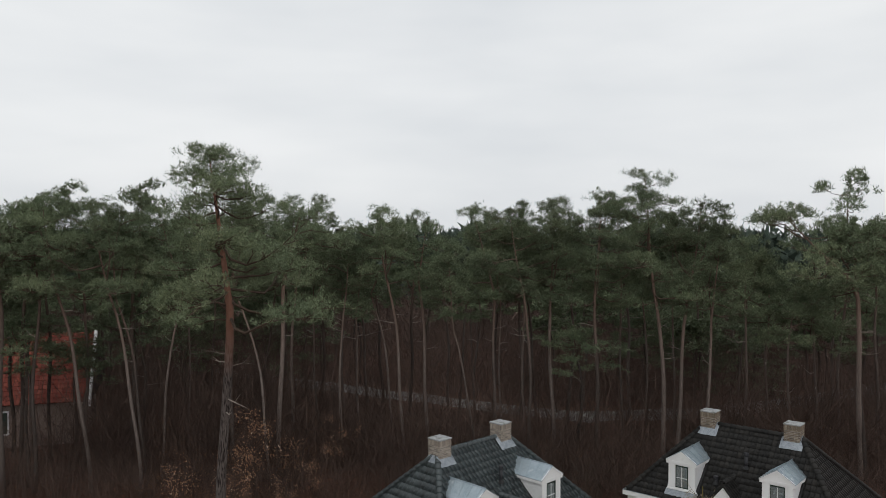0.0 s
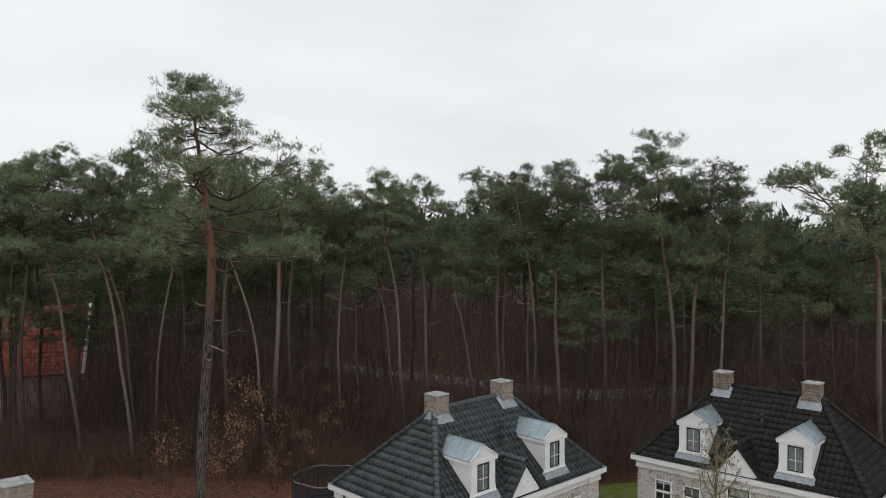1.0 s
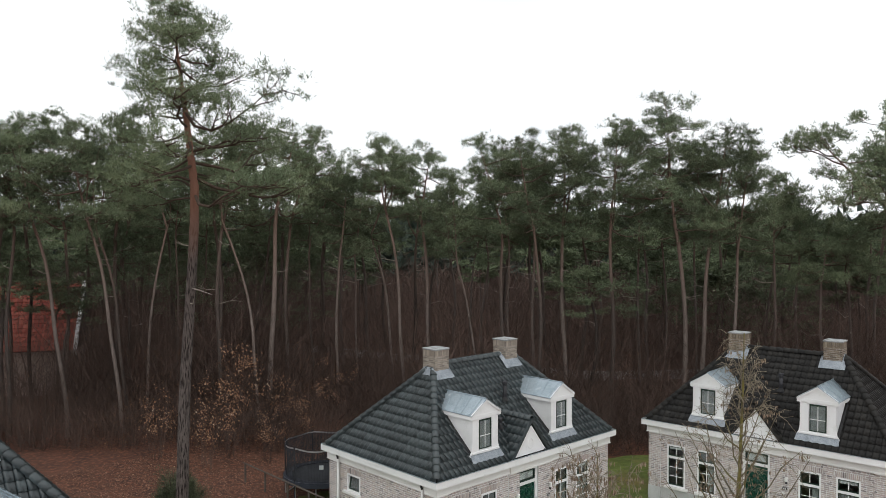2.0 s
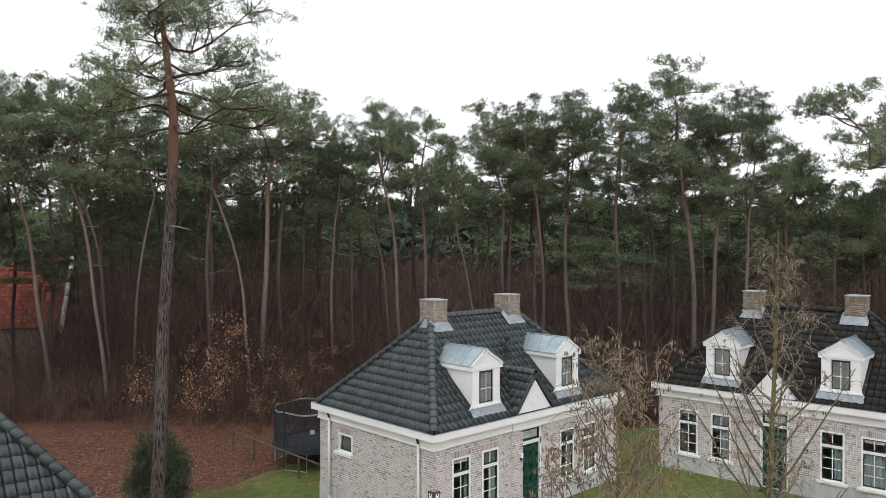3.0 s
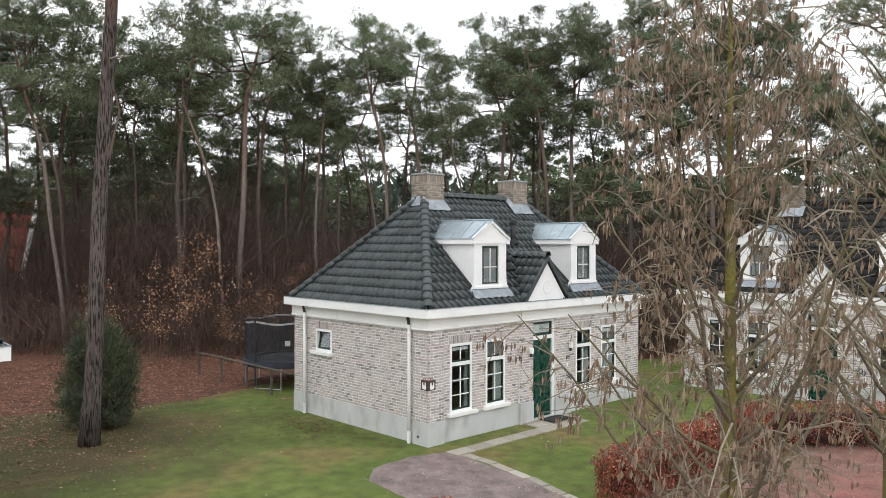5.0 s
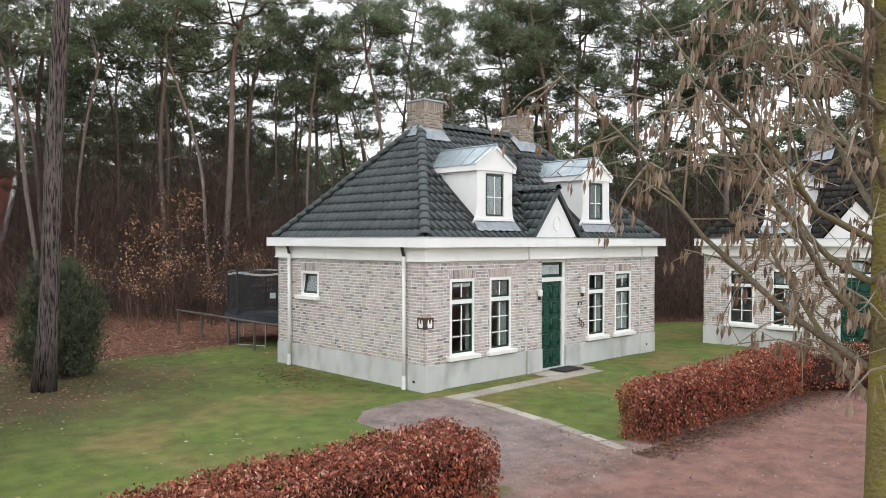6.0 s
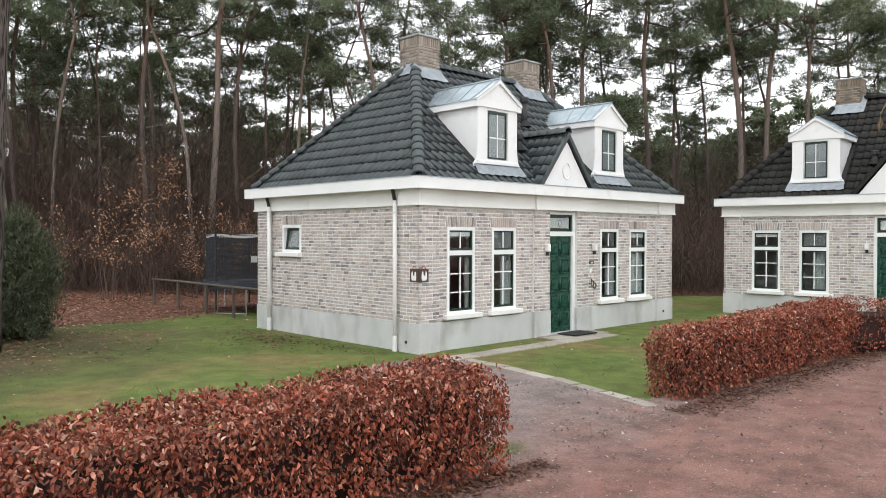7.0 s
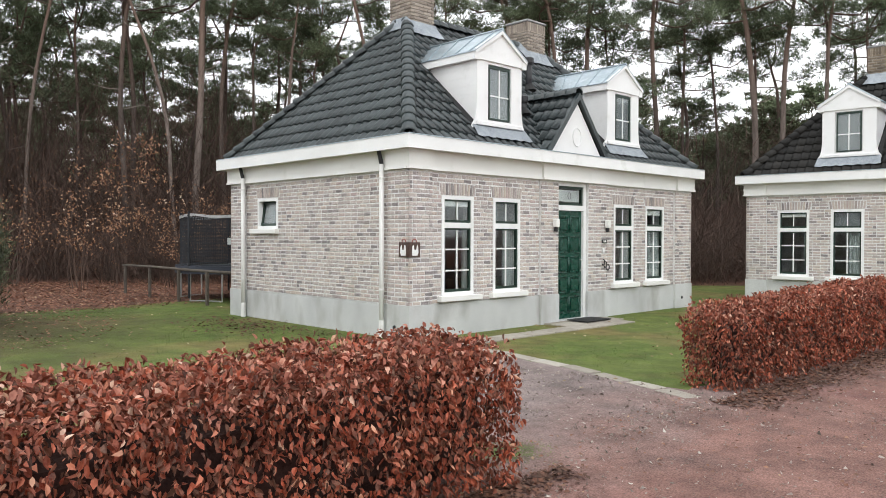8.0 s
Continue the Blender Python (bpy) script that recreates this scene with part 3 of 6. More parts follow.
def front_door(house):
    x0, x1 = 3.70, 4.64
    f = Shape()
    for b in ((x0, x0 + 0.055, 0.02, 2.60), (x1 - 0.085, x1, 0.02, 2.60), (x0 + 0.055, x1 - 0.085, 2.10, 2.20), (x0 + 0.055, x1 - 0.085, 2.56, 2.60)):
        f.box(b[0], 0.06, b[2], b[1], 0.17, b[3])
    frame_part = part("door_frame", f, M_WHITE, house, "white door frame")
    door = part("door", bevelled(3.755, 0.11, 0.05, 4.555, 0.155, 2.10, 0.006), M_GREEN, house, "dark green panelled front door")
    for i in range(2):
        for j in range(5):
            u, a, w, h = 3.835 + i * 0.345, 0.16 + 0.382 * j, 0.295, 0.30
            panel = part("door_panel", bevelled(u + 0.035, 0.092, a + 0.035, u + w - 0.035, 0.112, a + h - 0.035, 0.018), M_GREEN, door)
            c = [(u, 0.106, a), (u + w, 0.106, a), (u + w, 0.106, a + h), (u, 0.106, a + h), (u, 0.106, a)]
            mould = Shape()
            for p, q in zip(c, c[1:]):
                mould.tube([p, q], [0.015, 0.015], 8)
            part("panel_moulding", mould, M_GREEN, panel, smooth=True)
    part("door_handle", Shape().tube([(4.50, 0.09, 0.95), (4.50, 0.05, 0.97), (4.50, 0.05, 1.15), (4.50, 0.09, 1.17)], [0.014] * 4, 6), M_PIPE, door, "pale pull handle")
    part("threshold", Shape().box(3.72, 0.0, 0.0, 4.62, 0.16, 0.05), M_CONCRETE, door)
    s = Shape()
    for b in ((3.755, 3.80, 2.20, 2.56), (4.51, 4.555, 2.20, 2.56), (3.80, 4.51, 2.20, 2.245), (3.80, 4.51, 2.515, 2.56)):
        s.box(b[0], 0.085, b[2], b[1], 0.135, b[3])
    part("transom_frame", s, M_SASH, frame_part, "dark transom frame")
    part("transom_pane", Shape().box(3.80, 0.105, 2.245, 4.51, 0.111, 2.515), M_GLASS, frame_part).visible_shadow = False
    part("transom_blind", Shape().box(3.83, 0.118, 2.27, 4.48, 0.124, 2.49), M_WHITE, frame_part, "white screen behind the transom")
    orn = Shape().tube([(4.155 + 0.05 * math.cos(t), 0.098, 2.38 + 0.07 * math.sin(t)) for t in [i * math.pi / 4 for i in range(9)]], [0.007] * 9, 5)
    part("transom_ornament", orn, M_STEEL, frame_part)
    part("doormat", bevelled(3.85, -0.55, 0.045, 4.62, -0.08, 0.065, 0.006), M_MAT, house, "black rubber doormat")
    for x in (3.56, 5.22):
        lamp = part("wall_lamp", bevelled(x - 0.05, -0.10, 1.78, x + 0.05, -0.01, 1.93, 0.012), M_CREAM, house, "small pale outdoor wall lamp")
        part("lamp_foot", bevelled(x - 0.028, -0.075, 1.70, x + 0.028, -0.015, 1.78, 0.008), M_BLACK, lamp)
    part("number_plate", bevelled(5.08, -0.02, 1.48, 5.24, 0.0, 1.55, 0.004), M_BLACK, house, "small dark plate")
    for i in range(2):
        part("plate_bar", Shape().box(5.115 + 0.055 * i, -0.026, 1.495, 5.145 + 0.055 * i, -0.02, 1.535), M_CREAM, house)
    part("doorbell", bevelled(5.08, -0.03, 1.29, 5.15, 0.0, 1.38, 0.006), M_WHITE, house, "white doorbell box")
    orn = Shape()
    for k in range(3):
        orn.tube([(5.10 + 0.10 * k * 0.8 + 0.05 * math.sin(t), -0.03, 1.10 - 0.05 * k + 0.06 * math.cos(t)) for t in [i * 0.7 for i in range(7)]], [0.012] * 7, 5)
    part("iron_ornament", orn, M_BLACK, house, "curled black iron ornament")


def dormer(house, xc, y0=0.25):
    x0, x1, zb, zt, za = xc - 0.57, xc + 0.57, 3.44, 4.62, 5.16
    yb = zt - EAVE_Z - 0.05
    s = Shape()
    s.add([(x, y, z) for x in (x0, x1) for y, z in ((y0, zb), (y0, zt), (yb, zt), (y0 + 0.02, zb))], [(0, 1, 2, 3), (7, 6, 5, 4), (0, 4, 5, 1), (1, 5, 6, 2), (3, 2, 6, 7), (0, 3, 7, 4)])
    d = part("dormer", s, M_WHITE, house, "white boarded dormer with a zinc roof")
    for xa, xb in ((x0 - 0.005, x0), (x1, x1 + 0.005)):
        for k in range(8):
            za_, zb_ = zb + 0.02 + 0.145 * k, zb + 0.02 + 0.145 * k + 0.1425
            ya_, yb_ = za_ - EAVE_Z - 0.03, zb_ - EAVE_Z - 0.03
            if zb_ > zt:
                continue
            one = Shape().add([(x, y, z) for x in (xa, xb) for y, z in ((y0 + 0.002, za_), (ya_, za_), (yb_, zb_), (y0 + 0.002, zb_))], [(0, 1, 2, 3), (7, 6, 5, 4), (0, 4, 5, 1), (1, 5, 6, 2), (2, 6, 7, 3), (3, 7, 4, 0)])
            part("cheek_board", one, M_WHITE, d)
    # front casing and window
    f = Shape()
    for b in ((x0 - 0.01, x0 + 0.27, zb, zt), (x1 - 0.27, x1 + 0.01, zb, zt), (x0 + 0.27, x1 - 0.27, zb, 3.60), (x0 + 0.27, x1 - 0.27, 4.56, zt)):
        f.box(b[0], y0 - 0.04, b[2], b[1], y0, b[3])
    part("casing", f, M_WHITE, d)
    for q, xs in ((-1, x0 - 0.01), (1, x1 + 0.01)):
        flare = [(xs, zb), (xs + q * 0.10, zb), (xs + q * 0.10, zb + 0.06), (xs + q * 0.045, zb + 0.13), (xs + q * 0.015, zb + 0.26), (xs, zb + 0.42)]
        part("flared_foot", Shape().prism(flare if q > 0 else flare[::-1], y0 - 0.04, y0 - 0.005), M_WHITE, d)
    part("lower_ledge", bevelled(x0 - 0.03, y0 - 0.075, 3.50, x1 + 0.03, y0 - 0.04, 3.57, 0.008), M_WHITE, d)
    wx0, wx1, wz0, wz1 = xc - 0.27, xc + 0.27, 3.62, 4.55
    fr = Shape()
    for b in ((wx0, wx0 + 0.03, wz0, wz1), (wx1 - 0.03, wx1, wz0, wz1), (wx0 + 0.03, wx1 - 0.03, wz0, wz0 + 0.03), (wx0 + 0.03, wx1 - 0.03, wz1 - 0.05, wz1)):
        fr.box(b[0], y0 - 0.03, b[2], b[1], y0 + 0.01, b[3])
    part("window_frame", fr, M_SASH, d, "dark dormer window frame")
    part("pane", Shape().box(wx0 + 0.03, y0 - 0.016, wz0 + 0.03, wx1 - 0.03, y0 - 0.011, wz1 - 0.05), M_GLASS, d).visible_shadow = False
    part("net_curtain", Shape().box(wx0 + 0.03, y0 - 0.006, wz0 + 0.03, wx1 - 0.03, y0 - 0.002, wz1 - 0.05), M_NETCURTAIN, d, "grey net curtain")
    part("glazing_bar", Shape().box(xc - 0.012, y0 - 0.028, wz0 + 0.03, xc + 0.012, y0 - 0.017, wz1 - 0.05), M_WHITE, d)
    part("glazing_bar", Shape().box(wx0 + 0.03, y0 - 0.027, 4.02, wx1 - 0.03, y0 - 0.017, 4.044), M_WHITE, d)
    # cornice, gable and zinc roof
    e = 0.10
    c = Shape()
    yback = zt + 0.10 - EAVE_Z - 0.03
    for xa, xb in ((x0 - e, x0 + 0.02), (x1 - 0.02, x1 + e)):
        c.box(xa, y0 - 0.08, zt - 0.025, xb, yback, zt + 0.10)
    c.box(x0 + 0.02, y0 - 0.07, zt - 0.01, x1 - 0.02, y0 - 0.02, zt + 0.10)
    part("cornice", c, M_WHITE, d)
    part("gable", Shape().prism([(x0 - e + 0.02, zt + 0.10), (x1 + e - 0.02, zt + 0.10), (xc, za)], y0 - 0.06, y0 + 0.02), M_WHITE, d)
    rim = Shape()
    for q in (-1, 1):
        tip = [(xc, za + 0.03), (xc, za - 0.05), (xc + q * (0.57 + e), zt + 0.06), (xc + q * (0.57 + e), zt + 0.14)]
        rim.prism(tip if q > 0 else tip[::-1], y0 - 0.10, y0 - 0.06)
    part("gable_trim", rim, M_WHITE, d)
    yr = za + 0.05 - EAVE_Z - 0.03
    ye = zt + 0.14 - EAVE_Z - 0.03
    for q in (-1, 1):
        xe, ze = xc + q * (0.57 + e + 0.015), zt + 0.115
        top = [(xc, y0 - 0.105, za + 0.035), (xc, yr, za + 0.035), (xe, ye, ze), (xe, y0 - 0.105, ze)]
        sh = Shape().add(top + [(x, y, z - 0.018) for x, y, z in top], [(0, 1, 2, 3), (7, 6, 5, 4), (0, 3, 7, 4), (1, 0, 4, 5), (2, 1, 5, 6), (3, 2, 6, 7)])
        part("zinc_roof", sh, M_ZINC, d, "grey zinc roof sheet")
        for i in range(4):
            t = (i + 0.35) / 4
            y = y0 - 0.09 + t * (ye - y0)
            yt = y0 - 0.09 + t * (yr - y0)
            part("seam", Shape().tube([(xc, yt, za + 0.042), (xe, y, ze + 0.008)], [0.014, 0.014], 4), M_ZINC, d)
    part("ridge_roll", Shape().tube([(xc, y0 - 0.11, za + 0.04), (xc, yr, za + 0.04)], [0.024, 0.024], 6), M_ZINC, d)
    # lead apron below the front
    a = Shape()
    n = 12
    pts = []
    for i in range(n + 1):
        x = x0 - 0.10 + (x1 - x0 + 0.2) * i / n
        pts.append((x, y0 - 0.02, zb + 0.09))
    for i in range(n + 1):
        x = x0 - 0.14 + (x1 - x0 + 0.28) * i / n
        y = y0 - 0.20 - 0.02 * (i % 2)
        pts.append((x, y, roof_height(4, y) + 0.10))
    a.add(pts, [(i, n + 1 + i, n + 2 + i, i + 1) for i in range(n)])
    part("lead_apron", a, M_LEAD, d, "grey lead apron")
    for q, xs in ((-1, x0), (1, x1)):
        fl = Shape()
        fl.add([(xs + q * 0.008, y0, roof_height(4, y0) + 0.16), (xs + q * 0.008, yb, zt), (xs + q * 0.10, yb, roof_height(4, yb) + 0.085), (xs + q * 0.10, y0 - 0.1, roof_height(4, y0 - 0.1) + 0.085)], [(0, 1, 2, 3)])
        part("side_flashing", fl, M_UNDER, d, "dark side flashing")


def chimney(house, x0, rng):
    x1, y0, y1, z0, z1 = x0 + 0.63, 2.42, 3.05, 5.25, 6.46
    ch = part("chimney", Shape().box(x0 + 0.012, y0 + 0.012, z0, x1 - 0.012, y1 - 0.012, z1), M_CHMORTAR, house, "square brick chimney with a stone cap")
    s = Shape()
    for side in range(4):
        for c in range(18):
            z = 5.36 + c * COURSE
            u = -0.11 * (c % 2)
            while u < 0.61:
                a, b = max(u, 0.0), min(u + 0.209, 0.63)
                u += 0.22
                if b - a < 0.03:
                    continue
                if c > 14:
                    continue
                for k in ((a, b),):
                    pts = []
                    for px, py, pz in UNIT_BRICK.v:
                        w, dd = k[0] + px * (k[1] - k[0]), py
                        pts.append([(x0 + w, y0 + dd, z + pz), (x0 + dd, y0 + w, z + pz), (x0 + w, y1 - dd, z + pz), (x1 - dd, y0 + w, z + pz)][side])
                    s.add(pts, UNIT_BRICK.f)
        for i in range(10):
            w = 0.004 + i * 0.0625
            q = [(x0 + w, y0 - 0.004, x0 + w + 0.052, y0 + 0.014), (x0 - 0.004, y0 + w, x0 + 0.014, y0 + w + 0.052), (x0 + w, y1 - 0.014, x0 + w + 0.052, y1 + 0.004), (x1 - 0.014, y0 + w, x1 + 0.004, y0 + w + 0.052)][side]
            s.box(q[0], q[1], 6.265, q[2], q[3], 6.445)
    part("chimney_bricks", s, M_CHBRICK, ch, kind="stuff")
    part("chimney_cap", bevelled(x0 - 0.025, y0 - 0.025, 6.46, x1 + 0.025, y1 + 0.025, 6.51, 0.012), M_CAP, ch, "grey stone cap")
    inner, outer = [], []
    n = 5
    ring = [(i / n, 0.0) for i in range(n)] + [(1.0, i / n) for i in range(n)] + [(1 - i / n, 1.0) for i in range(n)] + [(0.0, 1 - i / n) for i in range(n)]
    for fx, fy in ring:
        px, py = x0 + fx * 0.63, y0 + fy * 0.63
        ox, oy = x0 - 0.13 + fx * 0.89, y0 - 0.17 + fy * 0.97
        low = roof_height(ox, oy) + 0.10 + 0.02 * rng.random()
        inner.append((px + (fx - 0.5) * 0.03, py + (fy - 0.5) * 0.03, max(roof_height(px, py) + 0.22, 5.72)))
        outer.append((ox, oy, low))
    k = len(ring)
    mid = [tuple((a + b) / 2 for a, b in zip(p, q)) for p, q in zip(inner, outer)]
    mid = [(x, y, z - 0.03) for x, y, z in mid]
    faces = [(i, (i + 1) % k, k + (i + 1) % k, k + i) for i in range(k)] + [(k + i, k + (i + 1) % k, 2 * k + (i + 1) % k, 2 * k + i) for i in range(k)]
    part("lead_skirt", Shape().add(inner + mid + outer, faces), M_LEAD, ch, "grey lead skirt round the chimney foot", True)


def gutter_run(s_low, s_up, s_rim, s_floor, to, length):
    """A box gutter along one side, tucked behind the long sides at the corners."""
    tuck, out = (0.022 if length == LY else 0.0), -0.21
    c0, c1 = out + tuck, length - out - tuck
    mapped_box(s_low, to, c0 + 0.03, c1 - 0.03, out + 0.02, 0.03, 2.945, 2.975)
    mapped_box(s_up, to, c0, c1, out, out + 0.02, 2.930, 3.135)
    mapped_box(s_rim, to, c0, c1, out - 0.012, out + 0.024, 3.135, 3.148)
    mapped_box(s_floor, to, c0 + 0.03, c1 - 0.03, out + 0.02, 0.05, 3.02, 3.045)


def cottage():
    rng = random.Random(11)
    house = thing("cottage", "small pale brick cottage, dark hip roof and white dormers", "house", group="brick cottages")
    # walls
    for name, to, length, opens, piers in (("front_wall", front_map, LX, FRONT_OPEN, FRONT_PIERS), ("side_wall", left_map, LY, LEFT_OPEN, LEFT_PIERS),
                                           ("side_wall", right_map, LY, [], LEFT_PIERS), ("rear_wall", back_map, LX, [], [(0, 0.5), (8.16, LX)])):
        s = Shape()
        lo, hi = (0.05, length - 0.05) if length == LX else (0.30, length - 0.30)
        pierced(s, to, lo, hi, INSET + 0.005, 0.30, 0.54, 2.64, opens)
        pier_shapes = []
        for p0, p1 in piers:
            pier_shapes.append(mapped_box(Shape(), to, max(p0, 0.005), min(p1, length - 0.005), 0.005, INSET + 0.005, 0.54, 2.64))
        wall = part(name, s, M_MORTAR, house, "pale pinkish-grey brick wall")
        for one in pier_shapes:
            part("pier", one, M_MORTAR, wall)
        rest = Shape()
        singles = []
        for a, b, z, inset in brick_courses(length, piers, opens, 0.545, 2.63, rng):
            near = to in (front_map, left_map) and (b < 0.78 if to is front_map else b < 0.96)
            jit = inset + rng.uniform(-0.004, 0.002)
            if near and len(singles) < 300:
                singles.append((a, b, z, jit))
            else:
                flip = to in (left_map, back_map)
                one = UNIT_BRICKS[rng.randrange(8)]
                pts = [to(a + px * (b - a), py + jit, z + pz) for px, py, pz in one.v]
                rest.add(pts, [f[::-1] for f in one.f] if flip else one.f)
        for o in opens:
            if o[0] == 3.70:
                continue
            n = int((o[1] - o[0] + 0.07) / 0.058)
            for i in range(n):
                t = (i + 0.5) / n - 0.5
                xm = (o[0] + o[1]) / 2 + t * (o[1] - o[0] + 0.05)
                lean = t * 0.055
                crown = 0.012 * (1 - 4 * t * t)
                q = [to(xm + sx * 0.021 + (lean if top else 0), 0.054 if front else 0.08, o[3] + 0.012 + ((0.175 + crown) if top else 0.0)) for front in (1, 0) for sx, top in ((-1, 0), (1, 0), (1, 1), (-1, 1))]
                rest.add(q, [(0, 1, 2, 3), (0, 4, 5, 1), (1, 5, 6, 2), (2, 6, 7, 3), (3, 7, 4, 0)])
        part("bricks", rest, M_BRICKS, wall, "joined brickwork", kind="stuff")
        for a, b, z, jit in singles:
            if to is front_map:
                m = Matrix.Translation((a, jit, z)) @ Matrix.Diagonal((b - a, 1, 1, 1))
            else:
                m = Matrix.Translation((jit, b, z)) @ Matrix.Rotation(-math.pi / 2, 4, "Z") @ Matrix.Diagonal((b - a, 1, 1, 1))
            part("brick", BRICK_MESHES[rng.randrange(8)], M_BRICK, wall, m=m)
        # plinth, frieze
        s = Shape()
        door = [(3.70, 4.64, 0.0, 2.6)] if to is front_map else []
        pierced(s, to, lo, hi, 0.045, 0.30, -0.05, 0.535, door)
        plinth = part("plinth", s, M_CONCRETE, house, "grey rendered plinth")
        for p0, p1 in piers:
            part("plinth_pier", mapped_box(Shape(), to, p0 - 0.012 if p0 else (-0.012 if length == LX else 0.045), p1 + 0.012 if p1 < length else (length + 0.012 if length == LX else length - 0.045), -0.012, 0.045, -0.05, 0.543), M_CONCRETE, plinth)
        s = Shape()
        if to is front_map:
            piers = [piers[0], (3.20, 5.28), piers[3]]
        mapped_box(s, to, lo, hi, 0.0, 0.30, 2.64, 2.95)
        mapped_box(s, to, lo, hi, -0.015, 0.0, 2.64, 2.675)
        for p0, p1 in piers:
            mapped_box(s, to, p0 - (0.05 if p0 == 0 and length == LX else 0.0), p1 + (0.05 if p1 == length and length == LX else 0.0), -0.05, 0.0, 2.64, 2.95)
            mapped_box(s, to, p0 - (0.068 if p0 == 0 and length == LX else 0.01), p1 + (0.068 if p1 == length and length == LX else 0.01), -0.068, -0.05, 2.64, 2.672)
        part("frieze", s, M_CREAM, house, "white painted frieze")
        g = [Shape() for _ in range(4)]
        gutter_run(*g, to, length)
        gutter = part("gutter", g[0], M_WHITE, house, "white box gutter")
        part("fascia", g[1], M_WHITE, gutter)
        part("gutter_rim", g[2], M_ZINC, gutter)
        part("gutter_floor", g[3], M_UNDER, gutter, "dark wet gutter floor")
    inside = Shape().box(0.30, 0.30, -0.02, LX - 0.30, LY - 0.30, 0.05)
    part("floor", inside, M_INSIDE, house)
    part("upper_floor", Shape().box(0.30, 0.30, 2.55, LX - 0.30, LY - 0.30, 2.64), M_INSIDE, house)
    # roof body
    e = 0.05
    pts = [(-e, -e, EAVE_Z), (LX + e, -e, EAVE_Z), (LX + e, LY + e, EAVE_Z), (-e, LY + e, EAVE_Z), (RIDGE_X0, RIDGE_Y, RIDGE_Z), (RIDGE_X1, RIDGE_Y, RIDGE_Z)]
    s = Shape().add(pts + [(x, y, EAVE_Z - 0.05) for x, y, _ in pts[:4]], [(0, 1, 5, 4), (1, 2, 5), (2, 3, 4, 5), (3, 0, 4), (0, 6, 7, 1), (1, 7, 8, 2), (2, 8, 9, 3), (3, 9, 6, 0), (9, 8, 7, 6)])
    roof = part("roof", s, M_UNDER, house, "dark glazed pantile hip roof")
    rest = Shape()
    w, wx = LX + 2 * e, 2.41
    fs, hs = math.hypot(2.785, 2.785), math.hypot(2.785, wx)
    dorm_x = (2.29, 6.15)

    def front_skip(c):
        if any(abs(c.x - x) < 0.48 and 0.35 < c.y < 1.30 for x in dorm_x):
            return True
        return abs(c.x - 4.15) < 0.75 - max(0, c.y) * 0.8 and c.y < 0.9

    never = lambda c: False  # noqa: E731
    lay_tiles((-e, -e, EAVE_Z), (1, 0, 0), (0, 1, 1), w, fs, lambda t: wx * t / fs, lambda t: w - wx * t / fs, front_skip, roof, rest, rng)
    lay_tiles((-e, LY + e, EAVE_Z), (0, -1, 0), (wx, 0, 2.785), LY + 2 * e, hs, lambda t: 2.785 * t / hs, lambda t: LY + 2 * e - 2.785 * t / hs, never, roof, rest, rng)
    lay_tiles((LX + e, -e, EAVE_Z), (0, 1, 0), (-wx, 0, 2.785), LY + 2 * e, hs, lambda t: 2.785 * t / hs, lambda t: LY + 2 * e - 2.785 * t / hs, never, None, rest, rng)
    lay_tiles((LX + e, LY + e, EAVE_Z), (-1, 0, 0), (0, -1, 1), w, fs, lambda t: wx * t / fs, lambda t: w - wx * t / fs, never, None, rest, rng)
    # small tiled gable over the door
    pz = 4.25
    for q in (-1, 1):
        ax, xc = 4.15 + q * 0.93, 4.15
        a0, b0, c0 = (ax, -0.10, 3.16), (xc, -0.10, pz), (xc, 1.12, pz)
        rise = math.hypot(0.93, pz - 3.16)
        n0 = Shape().add([a0, b0, c0, (ax, 0.0, 3.16)] + [(x, y, z - 0.05) for x, y, z in (a0, b0, c0, (ax, 0.0, 3.16))], [(0, 1, 2, 3), (4, 7, 6, 5), (0, 4, 5, 1), (1, 5, 6, 2), (3, 7, 4, 0)])
        part("gable_roof", n0, M_UNDER, roof)
        if q > 0:
            lay_tiles(a0, (0, 1, 0), (-0.93, 0, pz - 3.16), 1.2, rise, lambda t: 0.0, lambda t: 0.10 + 1.12 * t / rise, never, None, rest, rng)
        else:
            lay_tiles((ax, 1.12, 3.16), (0, -1, 0), (0.93, 0, pz - 3.16), 1.2, rise, lambda t: 1.12 - 1.12 * t / rise, lambda t: 1.22, never, None, rest, rng)
        part("verge_tile", Shape().add([(ax + q * 0.03, -0.14, 3.13), (xc, -0.14, pz + 0.06), (xc, -0.06, pz + 0.06), (ax + q * 0.03, -0.06, 3.13), (ax - q * 0.06, -0.14, 3.11), (xc, -0.14, pz - 0.07), (xc, -0.06, pz - 0.07), (ax - q * 0.06, -0.06, 3.11)],
             [(0, 1, 2, 3), (4, 7, 6, 5), (0, 4, 5, 1), (3, 2, 6, 7), (0, 3, 7, 4)]), M_TILE, roof)
    lay_caps((4.15, -0.12, pz + 0.05), (4.15, 1.15, pz + 0.05), roof, "ridge_tile")
    part("pediment", Shape().prism([(3.36, 3.14), (4.94, 3.14), (4.15, 4.13)], -0.07, 0.02), M_WHITE, house, "white triangular pediment over the door")
    part("pediment_ring", Shape().tube([(4.15 + 0.13 * math.cos(t), -0.075, 3.48 + 0.17 * math.sin(t)) for t in [i * math.pi / 8 for i in range(17)]], [0.014] * 17, 5), M_WHITE, house)
    part("roof_tiles", rest, M_TILES, roof, "joined roof tiles", True, "stuff")
    up = 0.045
